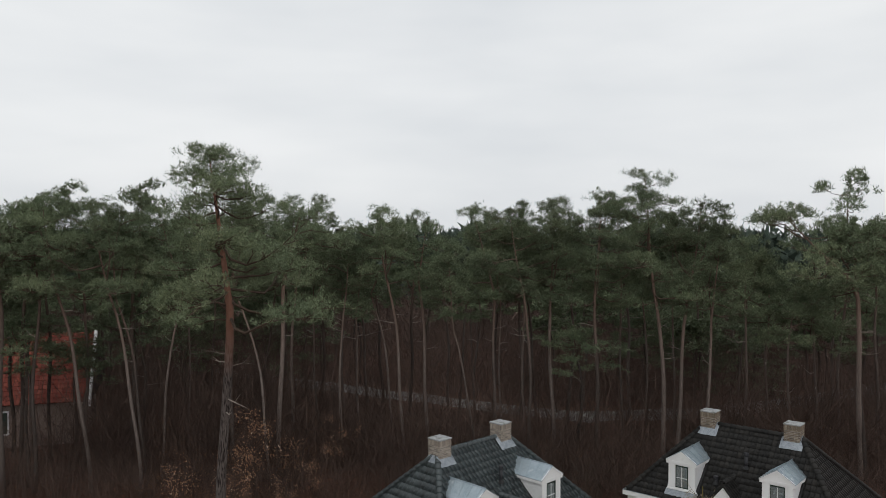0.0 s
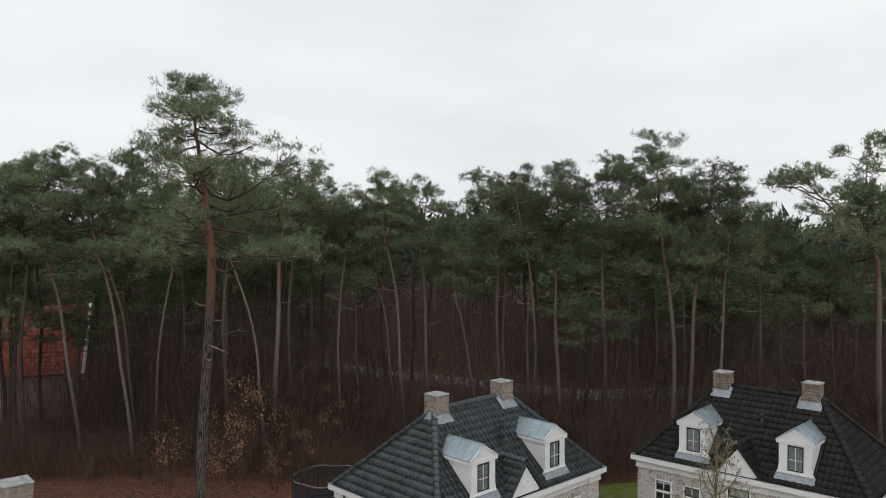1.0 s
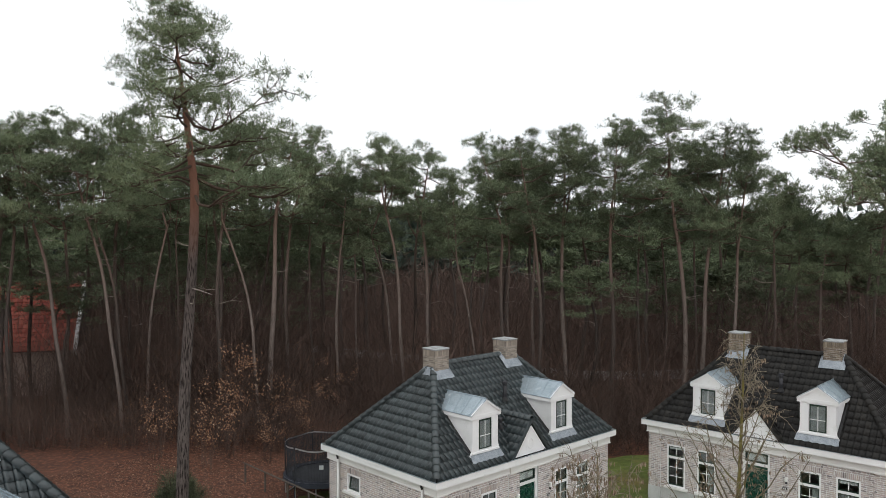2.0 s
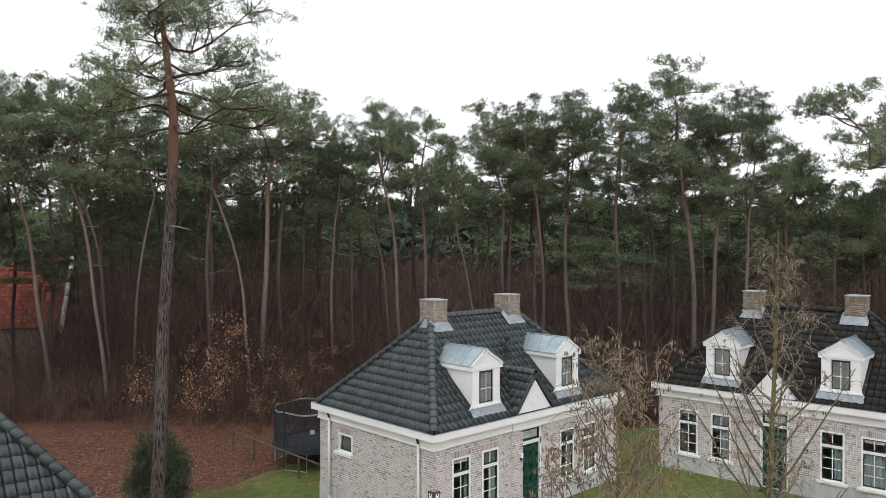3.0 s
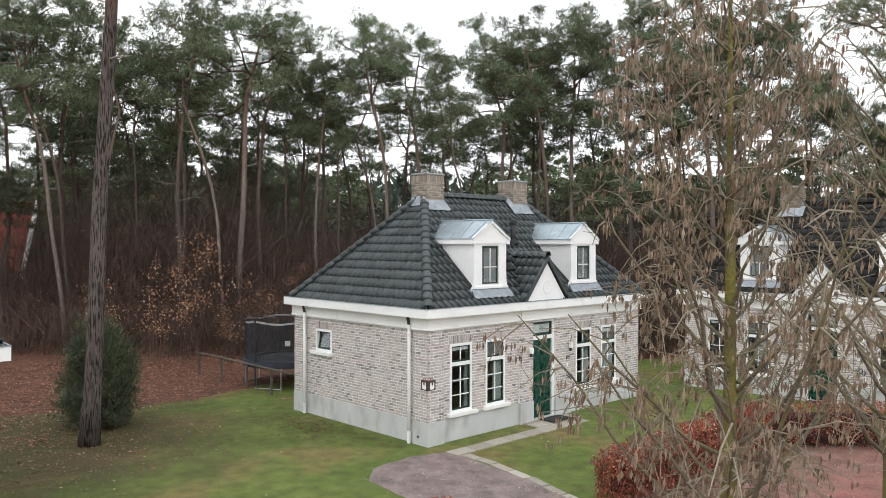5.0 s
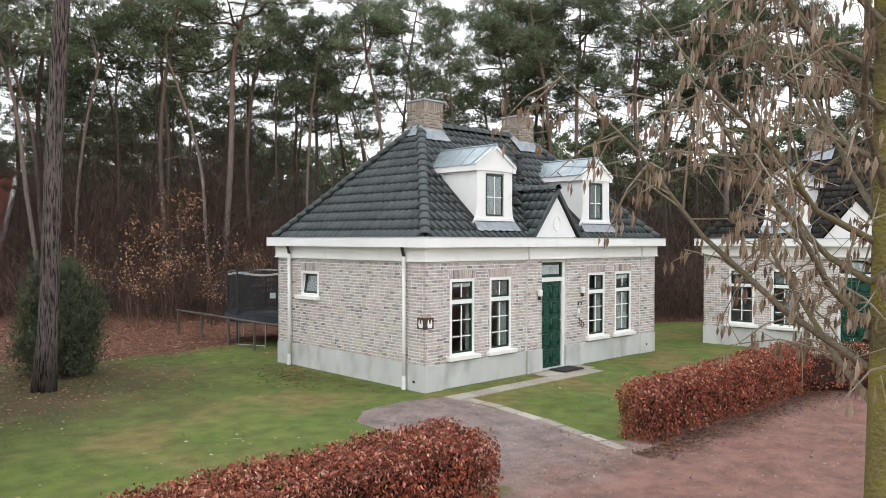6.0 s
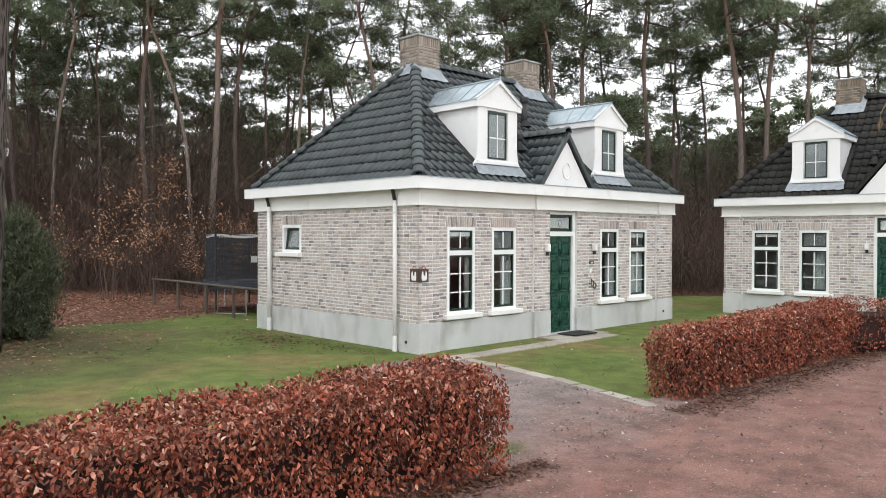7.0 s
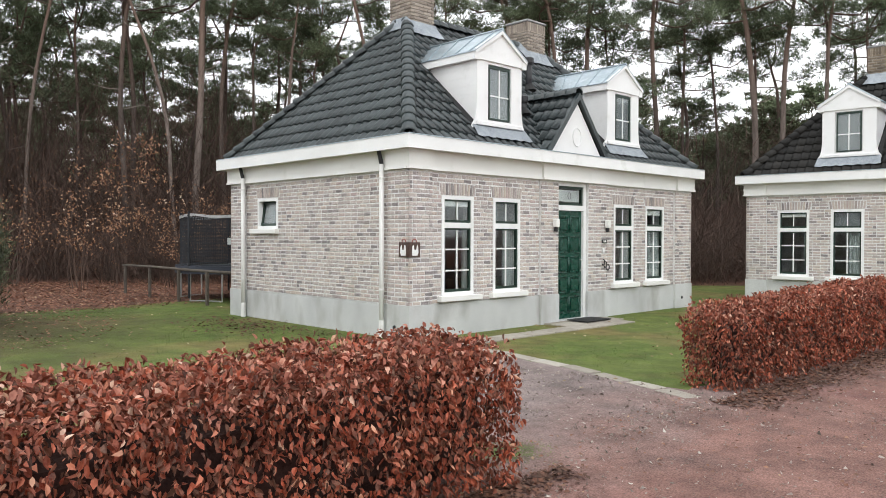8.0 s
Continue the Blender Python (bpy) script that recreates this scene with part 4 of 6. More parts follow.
    for p in pts[:2]:
        lay_caps((p[0], p[1], p[2] + up), (RIDGE_X0 if p[0] < 1 else RIDGE_X1, RIDGE_Y, RIDGE_Z + up), roof, "hip_tile")
    for p in pts[2:4]:
        lay_caps((p[0], p[1], p[2] + up), (RIDGE_X0 if p[0] < 1 else RIDGE_X1, RIDGE_Y, RIDGE_Z + up), roof, "hip_tile")
    lay_caps((RIDGE_X0, RIDGE_Y, RIDGE_Z + up), (RIDGE_X1, RIDGE_Y, RIDGE_Z + up), roof, "ridge_tile")
    chimney(house, 2.17, rng)
    chimney(house, 5.68, rng)
    for x in dorm_x:
        dormer(house, x)
    for i, o in enumerate(FRONT_OPEN[:4]):
        tall_window(house, *o, (0.11, 0.36, 0.0, 0.13)[i], ((0.80, 0.93), (0.52, 0.92), (0.55, 0.92), (0.1, 0.9))[i])
    front_door(house)
    # small side window
    f = Shape()
    y0, y1, z0, z1 = LEFT_OPEN[0]
    for b in ((y0, y0 + 0.06, z0, z1), (y1 - 0.06, y1, z0, z1), (y0 + 0.06, y1 - 0.06, z0, z0 + 0.06), (y0 + 0.06, y1 - 0.06, z1 - 0.06, z1)):
        f.box(0.055, b[0], b[2], 0.14, b[1], b[3])
    win = part("window", f, M_WHITE, house, "small white side window, tilted open")
    sash = Shape()
    for b in ((y0 + 0.06, y0 + 0.11, z0 + 0.06, z1 - 0.06), (y1 - 0.11, y1 - 0.06, z0 + 0.06, z1 - 0.06), (y0 + 0.11, y1 - 0.11, z0 + 0.06, z0 + 0.11), (y0 + 0.11, y1 - 0.11, z1 - 0.11, z1 - 0.06)):
        sash.box(0.08, b[0], b[2], 0.115, b[1], b[3])
    tilt = Matrix.Translation((0.10, 0, z0 + 0.06)) @ Matrix.Rotation(radians(9), 4, "Y") @ Matrix.Translation((-0.085, 0, -z0 - 0.06))
    part("sash", sash, M_SASH, win, m=tilt)
    part("pane", Shape().box(0.095, y0 + 0.11, z0 + 0.11, 0.100, y1 - 0.11, z1 - 0.11), M_GLASS, win, m=tilt).visible_shadow = False
    part("frosted_screen", Shape().box(0.104, y0 + 0.11, z0 + 0.11, 0.108, y1 - 0.11, z1 - 0.11), M_BLIND, win, m=tilt)
    part("sill", bevelled(-0.04, y0 - 0.04, z0 - 0.09, 0.08, y1 + 0.16, z0, 0.008), M_CREAM, win)
    # downpipes
    for y in (0.60, 4.90):
        p = part("downpipe", Shape().tube([(-0.045, y, 2.74), (-0.045, y, 1.4), (-0.045, y, 0.10)], [0.04] * 3, 10), M_PIPE, house, "pale round downpipe", True)
        part("pipe_foot", Shape().tube([(-0.045, y, 0.28), (-0.045, y, -0.02)], [0.046] * 2, 10), M_PIPE, p)
        part("pipe_head", Shape().tube([(-0.12, y, 2.97), (-0.10, y, 2.93), (-0.07, y, 2.82), (-0.045, y, 2.72)], [0.034] * 4, 8), M_BLACK, p, "dark swan-neck bend")
        for z in (0.75, 1.7, 2.5):
            part("pipe_clip", Shape().tube([(-0.045, y, z), (-0.045, y, z + 0.03)], [0.047] * 2, 10), M_PIPE, p)
    # drain stubs low on the plinth
    for p, q in (((8.22, 0.01, 0.24), (8.22, -0.03, 0.235)), ((0.01, 0.32, 0.20), (-0.03, 0.32, 0.195))):
        part("drain_stub", Shape().tube([p, q], [0.028, 0.028], 8), M_BLACK, house, "small black drain stub")
    # vent pipes
    for x, y, h in ((4.53, 1.42, 0.60), (3.54, 0.74, 0.28)):
        z = roof_height(x, y)
        v = part("vent_pipe", Shape().tube([(x, y, z), (x, y, z + h)], [0.07, 0.07], 10), M_BLACK, house, "black roof vent pipe", True)
        part("vent_cap", Shape().tube([(x, y, z + h - 0.03), (x, y, z + h + 0.01), (x, y, z + h + 0.10), (x, y, z + h + 0.12)], [0.08, 0.10, 0.10, 0.06], 10), M_BLACK, v)
        part("vent_collar", Shape().tube([(x, y - 0.03, z + 0.02), (x, y, z + 0.16)], [0.14, 0.075], 10), M_UNDER, v)
    return house


def corner_boards():
    """Two boards with white shapes, one on each face of the first cottage's corner."""
    for k, (to, u0, u1) in enumerate(((left_map, -0.012, 0.21), (front_map, -0.012, 0.21))):
        board = thing("corner_board", "dark brown wall board bearing a white shape", "sign", group="corner boards")
        s = Shape()
        mapped_box(s, to, u0, u1, -0.024, -0.002, 1.285, 1.515)
        part("panel", s, M_BROWNBOARD, board)
        shape2 = [(0.05, 1.31), (0.15, 1.31), (0.17, 1.36), (0.165, 1.44), (0.145, 1.475), (0.125, 1.40), (0.09, 1.39), (0.075, 1.475), (0.05, 1.46), (0.04, 1.36)]
        q = [to(u, -0.03, z) for u, z in shape2] + [to(u, -0.024, z) for u, z in shape2]
        n = len(shape2)
        part("white_shape", Shape().add(q, [tuple(range(n)), tuple(range(2 * n - 1, n - 1, -1))] + [(i, i + n, (i + 1) % n + n, (i + 1) % n) for i in range(n)]), M_WHITE, board, "white painted shape")
        part("iron_loop", Shape().tube([to(0.10 + 0.045 * math.cos(t), -0.014, 1.515 + 0.05 * math.sin(t)) for t in [i * math.pi / 6 for i in range(7)]], [0.008] * 7, 5), M_RED, board, "faded red iron loop")


# ---- the wood's plan axes: u across, v into the wood ----
U, V, EYE0 = Vector((0.7152, -0.6989, 0)), Vector((0.6989, 0.7152, 0)), Vector((-17.83, -18.25, 0))


def uv(u, v, z=0.0):
    p = EYE0 + U * u + V * v
    return Vector((p.x, p.y, z))


def ragged(points, step, amount, seed):
    """An outline with more points and an uneven edge."""
    out = []
    for i, p in enumerate(points):
        q = points[(i + 1) % len(points)]
        n = max(1, int(math.dist(p, q) / step))
        for k in range(n):
            x, y = p[0] + (q[0] - p[0]) * k / n, p[1] + (q[1] - p[1]) * k / n
            w = noise.noise_vector((x * 0.7 + seed, y * 0.7, seed)) * amount + noise.noise_vector((x * 3.1 + seed, y * 3.1, seed)) * amount * 0.4
            out.append((x + w.x, y + w.y))
    return out


def sheet(outline, z):
    s = Shape().add([(x, y, z) for x, y in outline], [tuple(range(len(outline)))])
    bm = bmesh.new()
    vs = [bm.verts.new(p) for p in s.v]
    f = bm.faces.new(vs)
    f.normal_update()
    if f.normal.z < 0:
        f.normal_flip()
    bmesh.ops.triangulate(bm, faces=bm.faces[:], ngon_method="EAR_CLIP")
    bm.verts.index_update()
    r = Shape().add([v.co for v in bm.verts], [[v.index for v in f.verts] for f in bm.faces])
    bm.free()
    return r


# ---- ground ----
g = Shape()
R = 900.0
coords = [R * (abs(i) / 30) ** 2.2 * (1 if i > 0 else -1) for i in range(-30, 31)]
g.v = [(x, y, 0.0) for y in coords for x in coords]
g.f = [(j * 61 + i, j * 61 + i + 1, (j + 1) * 61 + i + 1, (j + 1) * 61 + i) for j in range(60) for i in range(60)]
structure("ground", g, M_FLOOR, "brown forest floor covered in fallen leaves")

LAWN = [(-26, -5.3), (-3.4, -5.3), (-0.6, -5.3), (5.6, -5.2), (9.5, -8.9), (12, -11.4), (18, -12), (19, 1.5), (14, 4.5), (9.5, 7.5), (4, 8.7), (1.2, 9.6), (-1.5, 8.5), (-4.6, 9.2), (-7.5, 11.5), (-11, 9.2), (-26, 9.0)]
structure("lawn", sheet(ragged(LAWN, 0.5, 0.5, 3.0), 0.006), M_LAWN, "short winter lawn, worn and mossy")
ROADLINE = [(-40, -60), (60, -60), (60, -14), (14, -12.5), (9.0, -8.3), (5.6, -5.05), (0.5, -4.85), (-0.3, -4.8), (-0.35, -4.2), (-0.05, -2.4), (0.12, -1.1), (0.15, -0.62), (-0.9, -0.3), (-1.9, -0.4), (-2.5, -1.0), (-2.62, -2.4), (-3.1, -4.2), (-3.5, -4.95), (-4.4, -5.05), (-40, -5.4)]
structure("road", sheet(ragged(ROADLINE, 0.14, 0.13, 8.0), 0.010), M_ROAD, "damp reddish gravel yard with a trodden garden path")
lane_mid = [uv(-90, 110), uv(-30, 82), uv(-17.5, 75.5), uv(-8.5, 70), uv(4.0, 62.8), uv(11.0, 59.6), uv(22, 61), uv(50, 75)]
LANE = [(p.x + V.x * 1.6, p.y + V.y * 1.6) for p in lane_mid] + [(p.x - V.x * 1.9, p.y - V.y * 1.9) for p in reversed(lane_mid)]
structure("lane", sheet(ragged(LANE, 2.0, 0.5, 2.0), 0.012), M_LANE, "pale sandy lane through the wood")

# the three cottages
house_a = cottage()
house_b = copy_thing(house_a, pose(11.27, -0.10, 0, 0, 0, -85.5))
OLDER = {M_TILE: M_OLDTILE, M_TILES: M_OLDTILES, M_CHBRICK: M_OLDCHBRICK}
for roof_b in house_b.children:
    for ob in roof_b.children:
        for slot in ob.material_slots:
            if slot.material in OLDER:
                old = OLDER[slot.material]
                slot.link = "OBJECT"
                slot.material = old
corner_boards()
copy_thing(house_a, pose(-17.45, 0.0, 0, 0, 0, -2.5))


# ---- trees ----
def rand_dir(rng, up=0.0):
    a, z = rng.uniform(0, 2 * math.pi), rng.uniform(-1, 1)
    r = math.sqrt(1 - z * z)
    d = Vector((r * math.cos(a), r * math.sin(a), z + up))
    return d.normalized()


def tufts(centres, size, count, length, width, seed, flat=0.42, up=0.55):
    """Clouds of narrow needle sprays round the given centres."""
    r = np.random.RandomState(seed)
    n = len(centres) * count
    c = np.repeat(np.array(centres, float), count, 0)
    sz = np.repeat(np.array(size, float), count)[:, None]
    d = r.normal(size=(n, 3))
    d /= np.linalg.norm(d, axis=1, keepdims=True)
    p = c + d * np.abs(r.normal(0.5, 0.28, (n, 1))) * sz * np.array([1.15, 1.15, flat])
    w = r.normal(size=(n, 3)) * 0.7 + d * 0.8 + np.array([0, 0, up])
    w /= np.linalg.norm(w, axis=1, keepdims=True)
    side = np.cross(w, r.normal(size=(n, 3)))
    side /= np.linalg.norm(side, axis=1, keepdims=True)
    ln = length * (0.6 + 0.8 * r.random_sample((n, 1)))
    v = np.empty((n, 3, 3))
    v[:, 0], v[:, 1], v[:, 2] = p - side * width, p + side * width, p + w * ln
    return v.reshape(-1, 3), np.arange(n * 3).reshape(-1, 3)


def pine(name, seed, height, base, spread, boughs, label, radius=0.14, bark=None, knee=(0.0, 0.0), tip=(0.0, 0.0), group="pine wood", bare=2, tuft=(0.20, 0.015), count=12, pads=9, leaders=2, lop=(0.0, 0.0), taper=0.0, pad_size=1.0, bow=0.6):
    """A Scots pine: a bare bending stem that parts into leaders, crooked boughs that fork, and flat clouds of needles on their ends."""
    rng = random.Random(seed)
    tree = thing(name, label, "tree", group=group)
    tb = base / height
    kx, ky, w1, w2 = Vector((*knee, 0)), Vector((*tip, 0)), rng.uniform(0, 6.28), rng.uniform(0, 6.28)

    def stem(t):
        s = min(1.0, t / tb)
        p = kx * ((1 - bow) * s + bow * s * s * s) + (ky - kx) * (max(0.0, t - tb) / (1 - tb)) ** 0.9
        wob = 0.11 * min(1.0, 3 * t)
        return p + Vector((wob * math.sin(t * 9 + w1), wob * math.sin(t * 11 + w2), height * t))

    ts = [i / 16 for i in range(17)]
    rad = [radius * (1.28 if i == 0 else 1.0 - 0.36 * t / tb if t < tb else 0.64 * (1 - 0.9 * (t - tb) / (1 - tb))) for i, t in enumerate(ts)]
    part("trunk", Shape().tube([stem(t) for t in ts], rad, 9), bark or M_PINEBARK, tree, smooth=True)
    limbs, cen, siz = Shape(), [], []
    lines = [(stem, tb * 0.98, 1.0, radius * 0.6)]
    for k in range(leaders - 1):
        s0, s1 = rng.uniform(tb - 0.03, tb + 0.4 * (1 - tb)), rng.uniform(0.90, 0.98)
        a, out = rng.uniform(0, 6.28), spread * rng.uniform(0.3, 0.6)

        def leader(t, s0=s0, s1=s1, a=a, out=out):
            w = max(0.0, (t - s0) / (s1 - s0))
            bow = 0.16 * math.sin(7 * w + a)
            return stem(s0).lerp(stem(t), 0.6) + Vector((math.cos(a) * out + bow, math.sin(a) * out - bow, 0)) * w ** 0.7 + Vector((0, 0, 0.4 * height * (t - s0)))

        r0 = radius * 0.46
        limbs.tube([leader(s0 + (s1 - s0) * i / 6) for i in range(7)], [r0, r0 * 0.85, r0 * 0.7, r0 * 0.55, r0 * 0.4, r0 * 0.25, r0 * 0.08], 6, False)
        lines.append((leader, s0 + 0.3 * (s1 - s0), s1, r0))

    def cloud(p, e, size, n, r0):
        """Needle brushes on a fan of fine shoots round the end of a branch."""
        for k in range(n):
            a, q = rng.uniform(0, 6.28), math.sqrt(rng.random())
            c = e + Vector((math.cos(a) * q * size, math.sin(a) * q * size, size * (0.45 * (1 - q * q) + rng.uniform(-0.34, 0.30))))
            cen.append(c)
            siz.append(rng.uniform(0.12, 0.28) * pad_size)
            if k % 5 == 0:
                limbs.tube([p.lerp(e, rng.uniform(0.4, 0.9)), c], [r0, 0.004], 3, False)

    for li, (line, s0, s1, r1) in enumerate(lines):
        n = boughs if li == 0 else max(4, boughs * 2 // 5)
        for i in range(n):
            f = (i + rng.random()) / n
            p = line(s0 + (s1 - s0) * min(0.97, f))
            a = i * 2.4 + rng.uniform(-0.6, 0.6) + li + seed
            reach = spread * math.sin(math.pi * (0.26 + 0.66 * f)) ** 0.85 * rng.uniform(0.5, 1.08) * (1 - taper * f) * (1 if li == 0 else 0.6)
            reach *= 1 + lop[1] * math.cos(a - lop[0])
            d = Vector((math.cos(a), math.sin(a), 0))
            side = Vector((-d.y, d.x, 0))
            rise = rng.uniform(-0.28, 0.38) + 0.3 * f * f
            bend, sag = rng.uniform(-0.22, 0.22) * reach, rng.uniform(-0.12, 0.06) * reach
            ws = (0, 0.2, 0.42, 0.62, 0.82, 1.0)
            q = [p + d * reach * w + side * (bend * math.sin(3.1 * w) + rng.uniform(-0.05, 0.05) * reach * (w > 0)) + Vector((0, 0, reach * (rise * w ** 1.5 + sag * math.sin(3.1 * w)) + rng.uniform(-0.04, 0.04) * reach * (w > 0))) for w in ws]
            r0 = min(r1 * 0.8, 0.014 + 0.013 * reach)
            limbs.tube(q, [r0, r0 * 0.85, r0 * 0.7, r0 * 0.52, r0 * 0.34, r0 * 0.14], 5 if bark is not M_SHADEBARK else 3, False)
            cloud(q[4], q[5], rng.uniform(0.45, 0.95) * (0.75 + 0.16 * reach) * pad_size, pads, r0 * 0.25)
            for k in range(1 + int(reach * 1.5)):
                w = rng.uniform(0.34, 0.92)
                j = max(m for m in range(5) if ws[m] <= w)
                b = q[j].lerp(q[j + 1], (w - ws[j]) / (ws[j + 1] - ws[j]))
                turn = rng.choice((-1, 1)) * rng.uniform(0.45, 1.05)
                d2 = d * math.cos(turn) + side * math.sin(turn)
                ln = reach * rng.uniform(0.22, 0.42) * (1.25 - 0.5 * w)
                e = b + d2 * ln + Vector((0, 0, ln * rng.uniform(0.0, 0.5)))
                limbs.tube([b, b.lerp(e, 0.5) + Vector((0, 0, rng.uniform(-0.08, 0.03) * ln)), e], [r0 * 0.5, r0 * 0.36, r0 * 0.16], 4 if bark is not M_SHADEBARK else 3, False)
                cloud(b, e, rng.uniform(0.40, 0.85) * (0.80 + 0.12 * reach) * pad_size, pads, r0 * 0.2)
        for k in range(30):
            w = k / 29
            cen.append(line(s1 - 1.5 * w / height) + Vector((rng.uniform(-1, 1), rng.uniform(-1, 1), 0.5)) * 0.62 * w)
            siz.append(0.09 + 0.13 * w)
    for i in range(bare):
        p, a, ln = stem(tb * rng.uniform(0.62, 1.0)), rng.uniform(0, 6.28), rng.uniform(0.5, 1.6)
        d = Vector((math.cos(a), math.sin(a), 0))
        pts = [p, p + d * ln * 0.5 + Vector((0, 0, rng.uniform(-0.1, 0.2))), p + d * ln + Vector((rng.uniform(-0.2, 0.2), 0, rng.uniform(-0.2, 0.4)))]
        one = Shape().tube(pts, [0.026, 0.018, 0.006], 4, False)
        one.tube([pts[1], pts[1] + d * ln * 0.35 + Vector((0, 0, 0.3 * ln))], [0.013, 0.004], 4, False)
        part("dead_branch", one, M_DEADWOOD, tree, "pale dead branch")
    part("branchwork", limbs, M_LIMB, tree, smooth=True, kind="stuff")
    v, f = tufts(cen, siz, count, tuft[0], tuft[1], seed + 5, 0.8, 0.75)
    part("crown", Shape().arrays(v, f), M_NEEDLE, tree, kind="stuff")
    return tree


PINE_LABEL = "tall Scots pine with a bare reddish trunk and dark needles"
# the copied pines take the bark that has the wood's shade in it
kinds = []
for i, (b, sp, r, nl, kn, tp) in enumerate(((10.2, 2.6, 0.13, 2, 0.5, 0.9), (10.8, 2.3, 0.11, 2, -0.6, 0.2), (9.8, 2.8, 0.145, 3, 0.2, -0.6), (11.0, 2.2, 0.10, 1, 0.9, 1.6), (10.3, 2.5, 0.125, 2, -0.3, -1.0), (10.9, 2.3, 0.115, 2, 0.0, 0.5))):
    kinds.append(pine("pine_tree", 20 + i * 7, 15, b, sp, 11, PINE_LABEL, r, knee=(kn, 0.2), tip=(tp, -0.3), leaders=nl, count=13, pads=9, tuft=(0.19, 0.024), bark=M_SHADEBARK))
low_kinds = []
for i, (b, sp, r) in enumerate(((6.2, 3.3, 0.12), (7.0, 3.0, 0.10), (5.6, 3.0, 0.11))):
    low_kinds.append(pine("pine_tree", 130 + i * 9, 15, b, sp, 17, "smaller pine with a low dark crown in the wood", r, knee=((0.4, -0.4, 0.1)[i], 0.0), tip=((-0.5, 0.7, 0.9)[i], 0.0), bare=2, tuft=(0.26, 0.034), count=13, pads=8, bark=M_SHADEBARK, leaders=2, pad_size=1.2))
far_kinds = []
for i, (b, sp, r) in enumerate(((10.0, 2.5, 0.12), (10.6, 2.2, 0.105), (9.8, 2.4, 0.13), (10.8, 2.1, 0.10))):
    far_kinds.append(pine("pine_tree", 90 + i * 5, 15, b, sp, 9, PINE_LABEL, r, knee=((0.3, -0.5, 0.6, 0.0)[i], 0.0), tip=((0.6, -0.8, 0.2, 0.9)[i], 0.0), bare=0, tuft=(0.40, 0.080), count=8, pads=7, bark=M_SHADEBARK, leaders=2, pad_size=1.25))
used_kind = set()


RED_AT, RED_TURN = (3.1, 39.3), math.atan2(U.y, U.x) + radians(18)


def in_red_house(x, y, room=0.9):
    """Whether a place lies under the red roof."""
    a = (x - RED_AT[0]) * math.cos(RED_TURN) + (y - RED_AT[1]) * math.sin(RED_TURN)
    b = (y - RED_AT[1]) * math.cos(RED_TURN) - (x - RED_AT[0]) * math.sin(RED_TURN)
    return (a > -14.2 - room) & (a < room) & (abs(b) < 4.2 + room)


def plant(kind_list, k, u, v, height, turn):
    src = kind_list[k % len(kind_list)]
    s = height / 15.0
    p = uv(u, v)
    if in_red_house(p.x, p.y):
        return None
    m = Matrix.Translation(p) @ Matrix.Rotation(radians(2.6 * math.sin(turn * 7.3)), 4, "X") @ Matrix.Rotation(turn, 4, "Z") @ Matrix.Diagonal((0.75 + 0.25 * s, 0.75 + 0.25 * s, s, 1))
    if src.name not in used_kind:
        used_kind.add(src.name)
        src.matrix_basis = m
        return src
    t = copy_thing(src, m)
    return t


rng = random.Random(5)
planted = []
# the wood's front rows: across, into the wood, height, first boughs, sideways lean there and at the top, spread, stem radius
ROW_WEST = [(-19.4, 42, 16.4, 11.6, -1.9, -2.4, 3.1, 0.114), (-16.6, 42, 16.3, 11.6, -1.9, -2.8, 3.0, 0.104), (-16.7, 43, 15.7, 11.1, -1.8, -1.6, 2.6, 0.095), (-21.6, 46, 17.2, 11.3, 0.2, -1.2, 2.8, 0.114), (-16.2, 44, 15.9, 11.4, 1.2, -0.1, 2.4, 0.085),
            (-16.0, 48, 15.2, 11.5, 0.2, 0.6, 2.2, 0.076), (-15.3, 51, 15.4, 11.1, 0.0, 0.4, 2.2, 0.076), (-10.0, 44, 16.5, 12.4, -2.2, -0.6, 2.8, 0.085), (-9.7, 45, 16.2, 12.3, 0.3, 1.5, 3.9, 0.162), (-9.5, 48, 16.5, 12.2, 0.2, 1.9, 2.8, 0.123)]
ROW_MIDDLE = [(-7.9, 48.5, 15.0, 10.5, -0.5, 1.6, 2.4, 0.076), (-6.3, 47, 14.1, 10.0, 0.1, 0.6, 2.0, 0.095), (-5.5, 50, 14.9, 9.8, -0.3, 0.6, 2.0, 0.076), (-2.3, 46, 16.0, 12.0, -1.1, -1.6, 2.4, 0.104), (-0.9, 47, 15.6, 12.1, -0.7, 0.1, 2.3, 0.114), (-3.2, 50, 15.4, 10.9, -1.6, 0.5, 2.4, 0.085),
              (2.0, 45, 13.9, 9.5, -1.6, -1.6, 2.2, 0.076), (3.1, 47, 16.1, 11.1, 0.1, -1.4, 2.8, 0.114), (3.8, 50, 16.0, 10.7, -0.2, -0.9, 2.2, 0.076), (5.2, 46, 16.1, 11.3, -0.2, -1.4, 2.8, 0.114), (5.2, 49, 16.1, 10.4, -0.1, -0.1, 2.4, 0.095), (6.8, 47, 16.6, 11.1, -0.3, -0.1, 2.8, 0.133)]
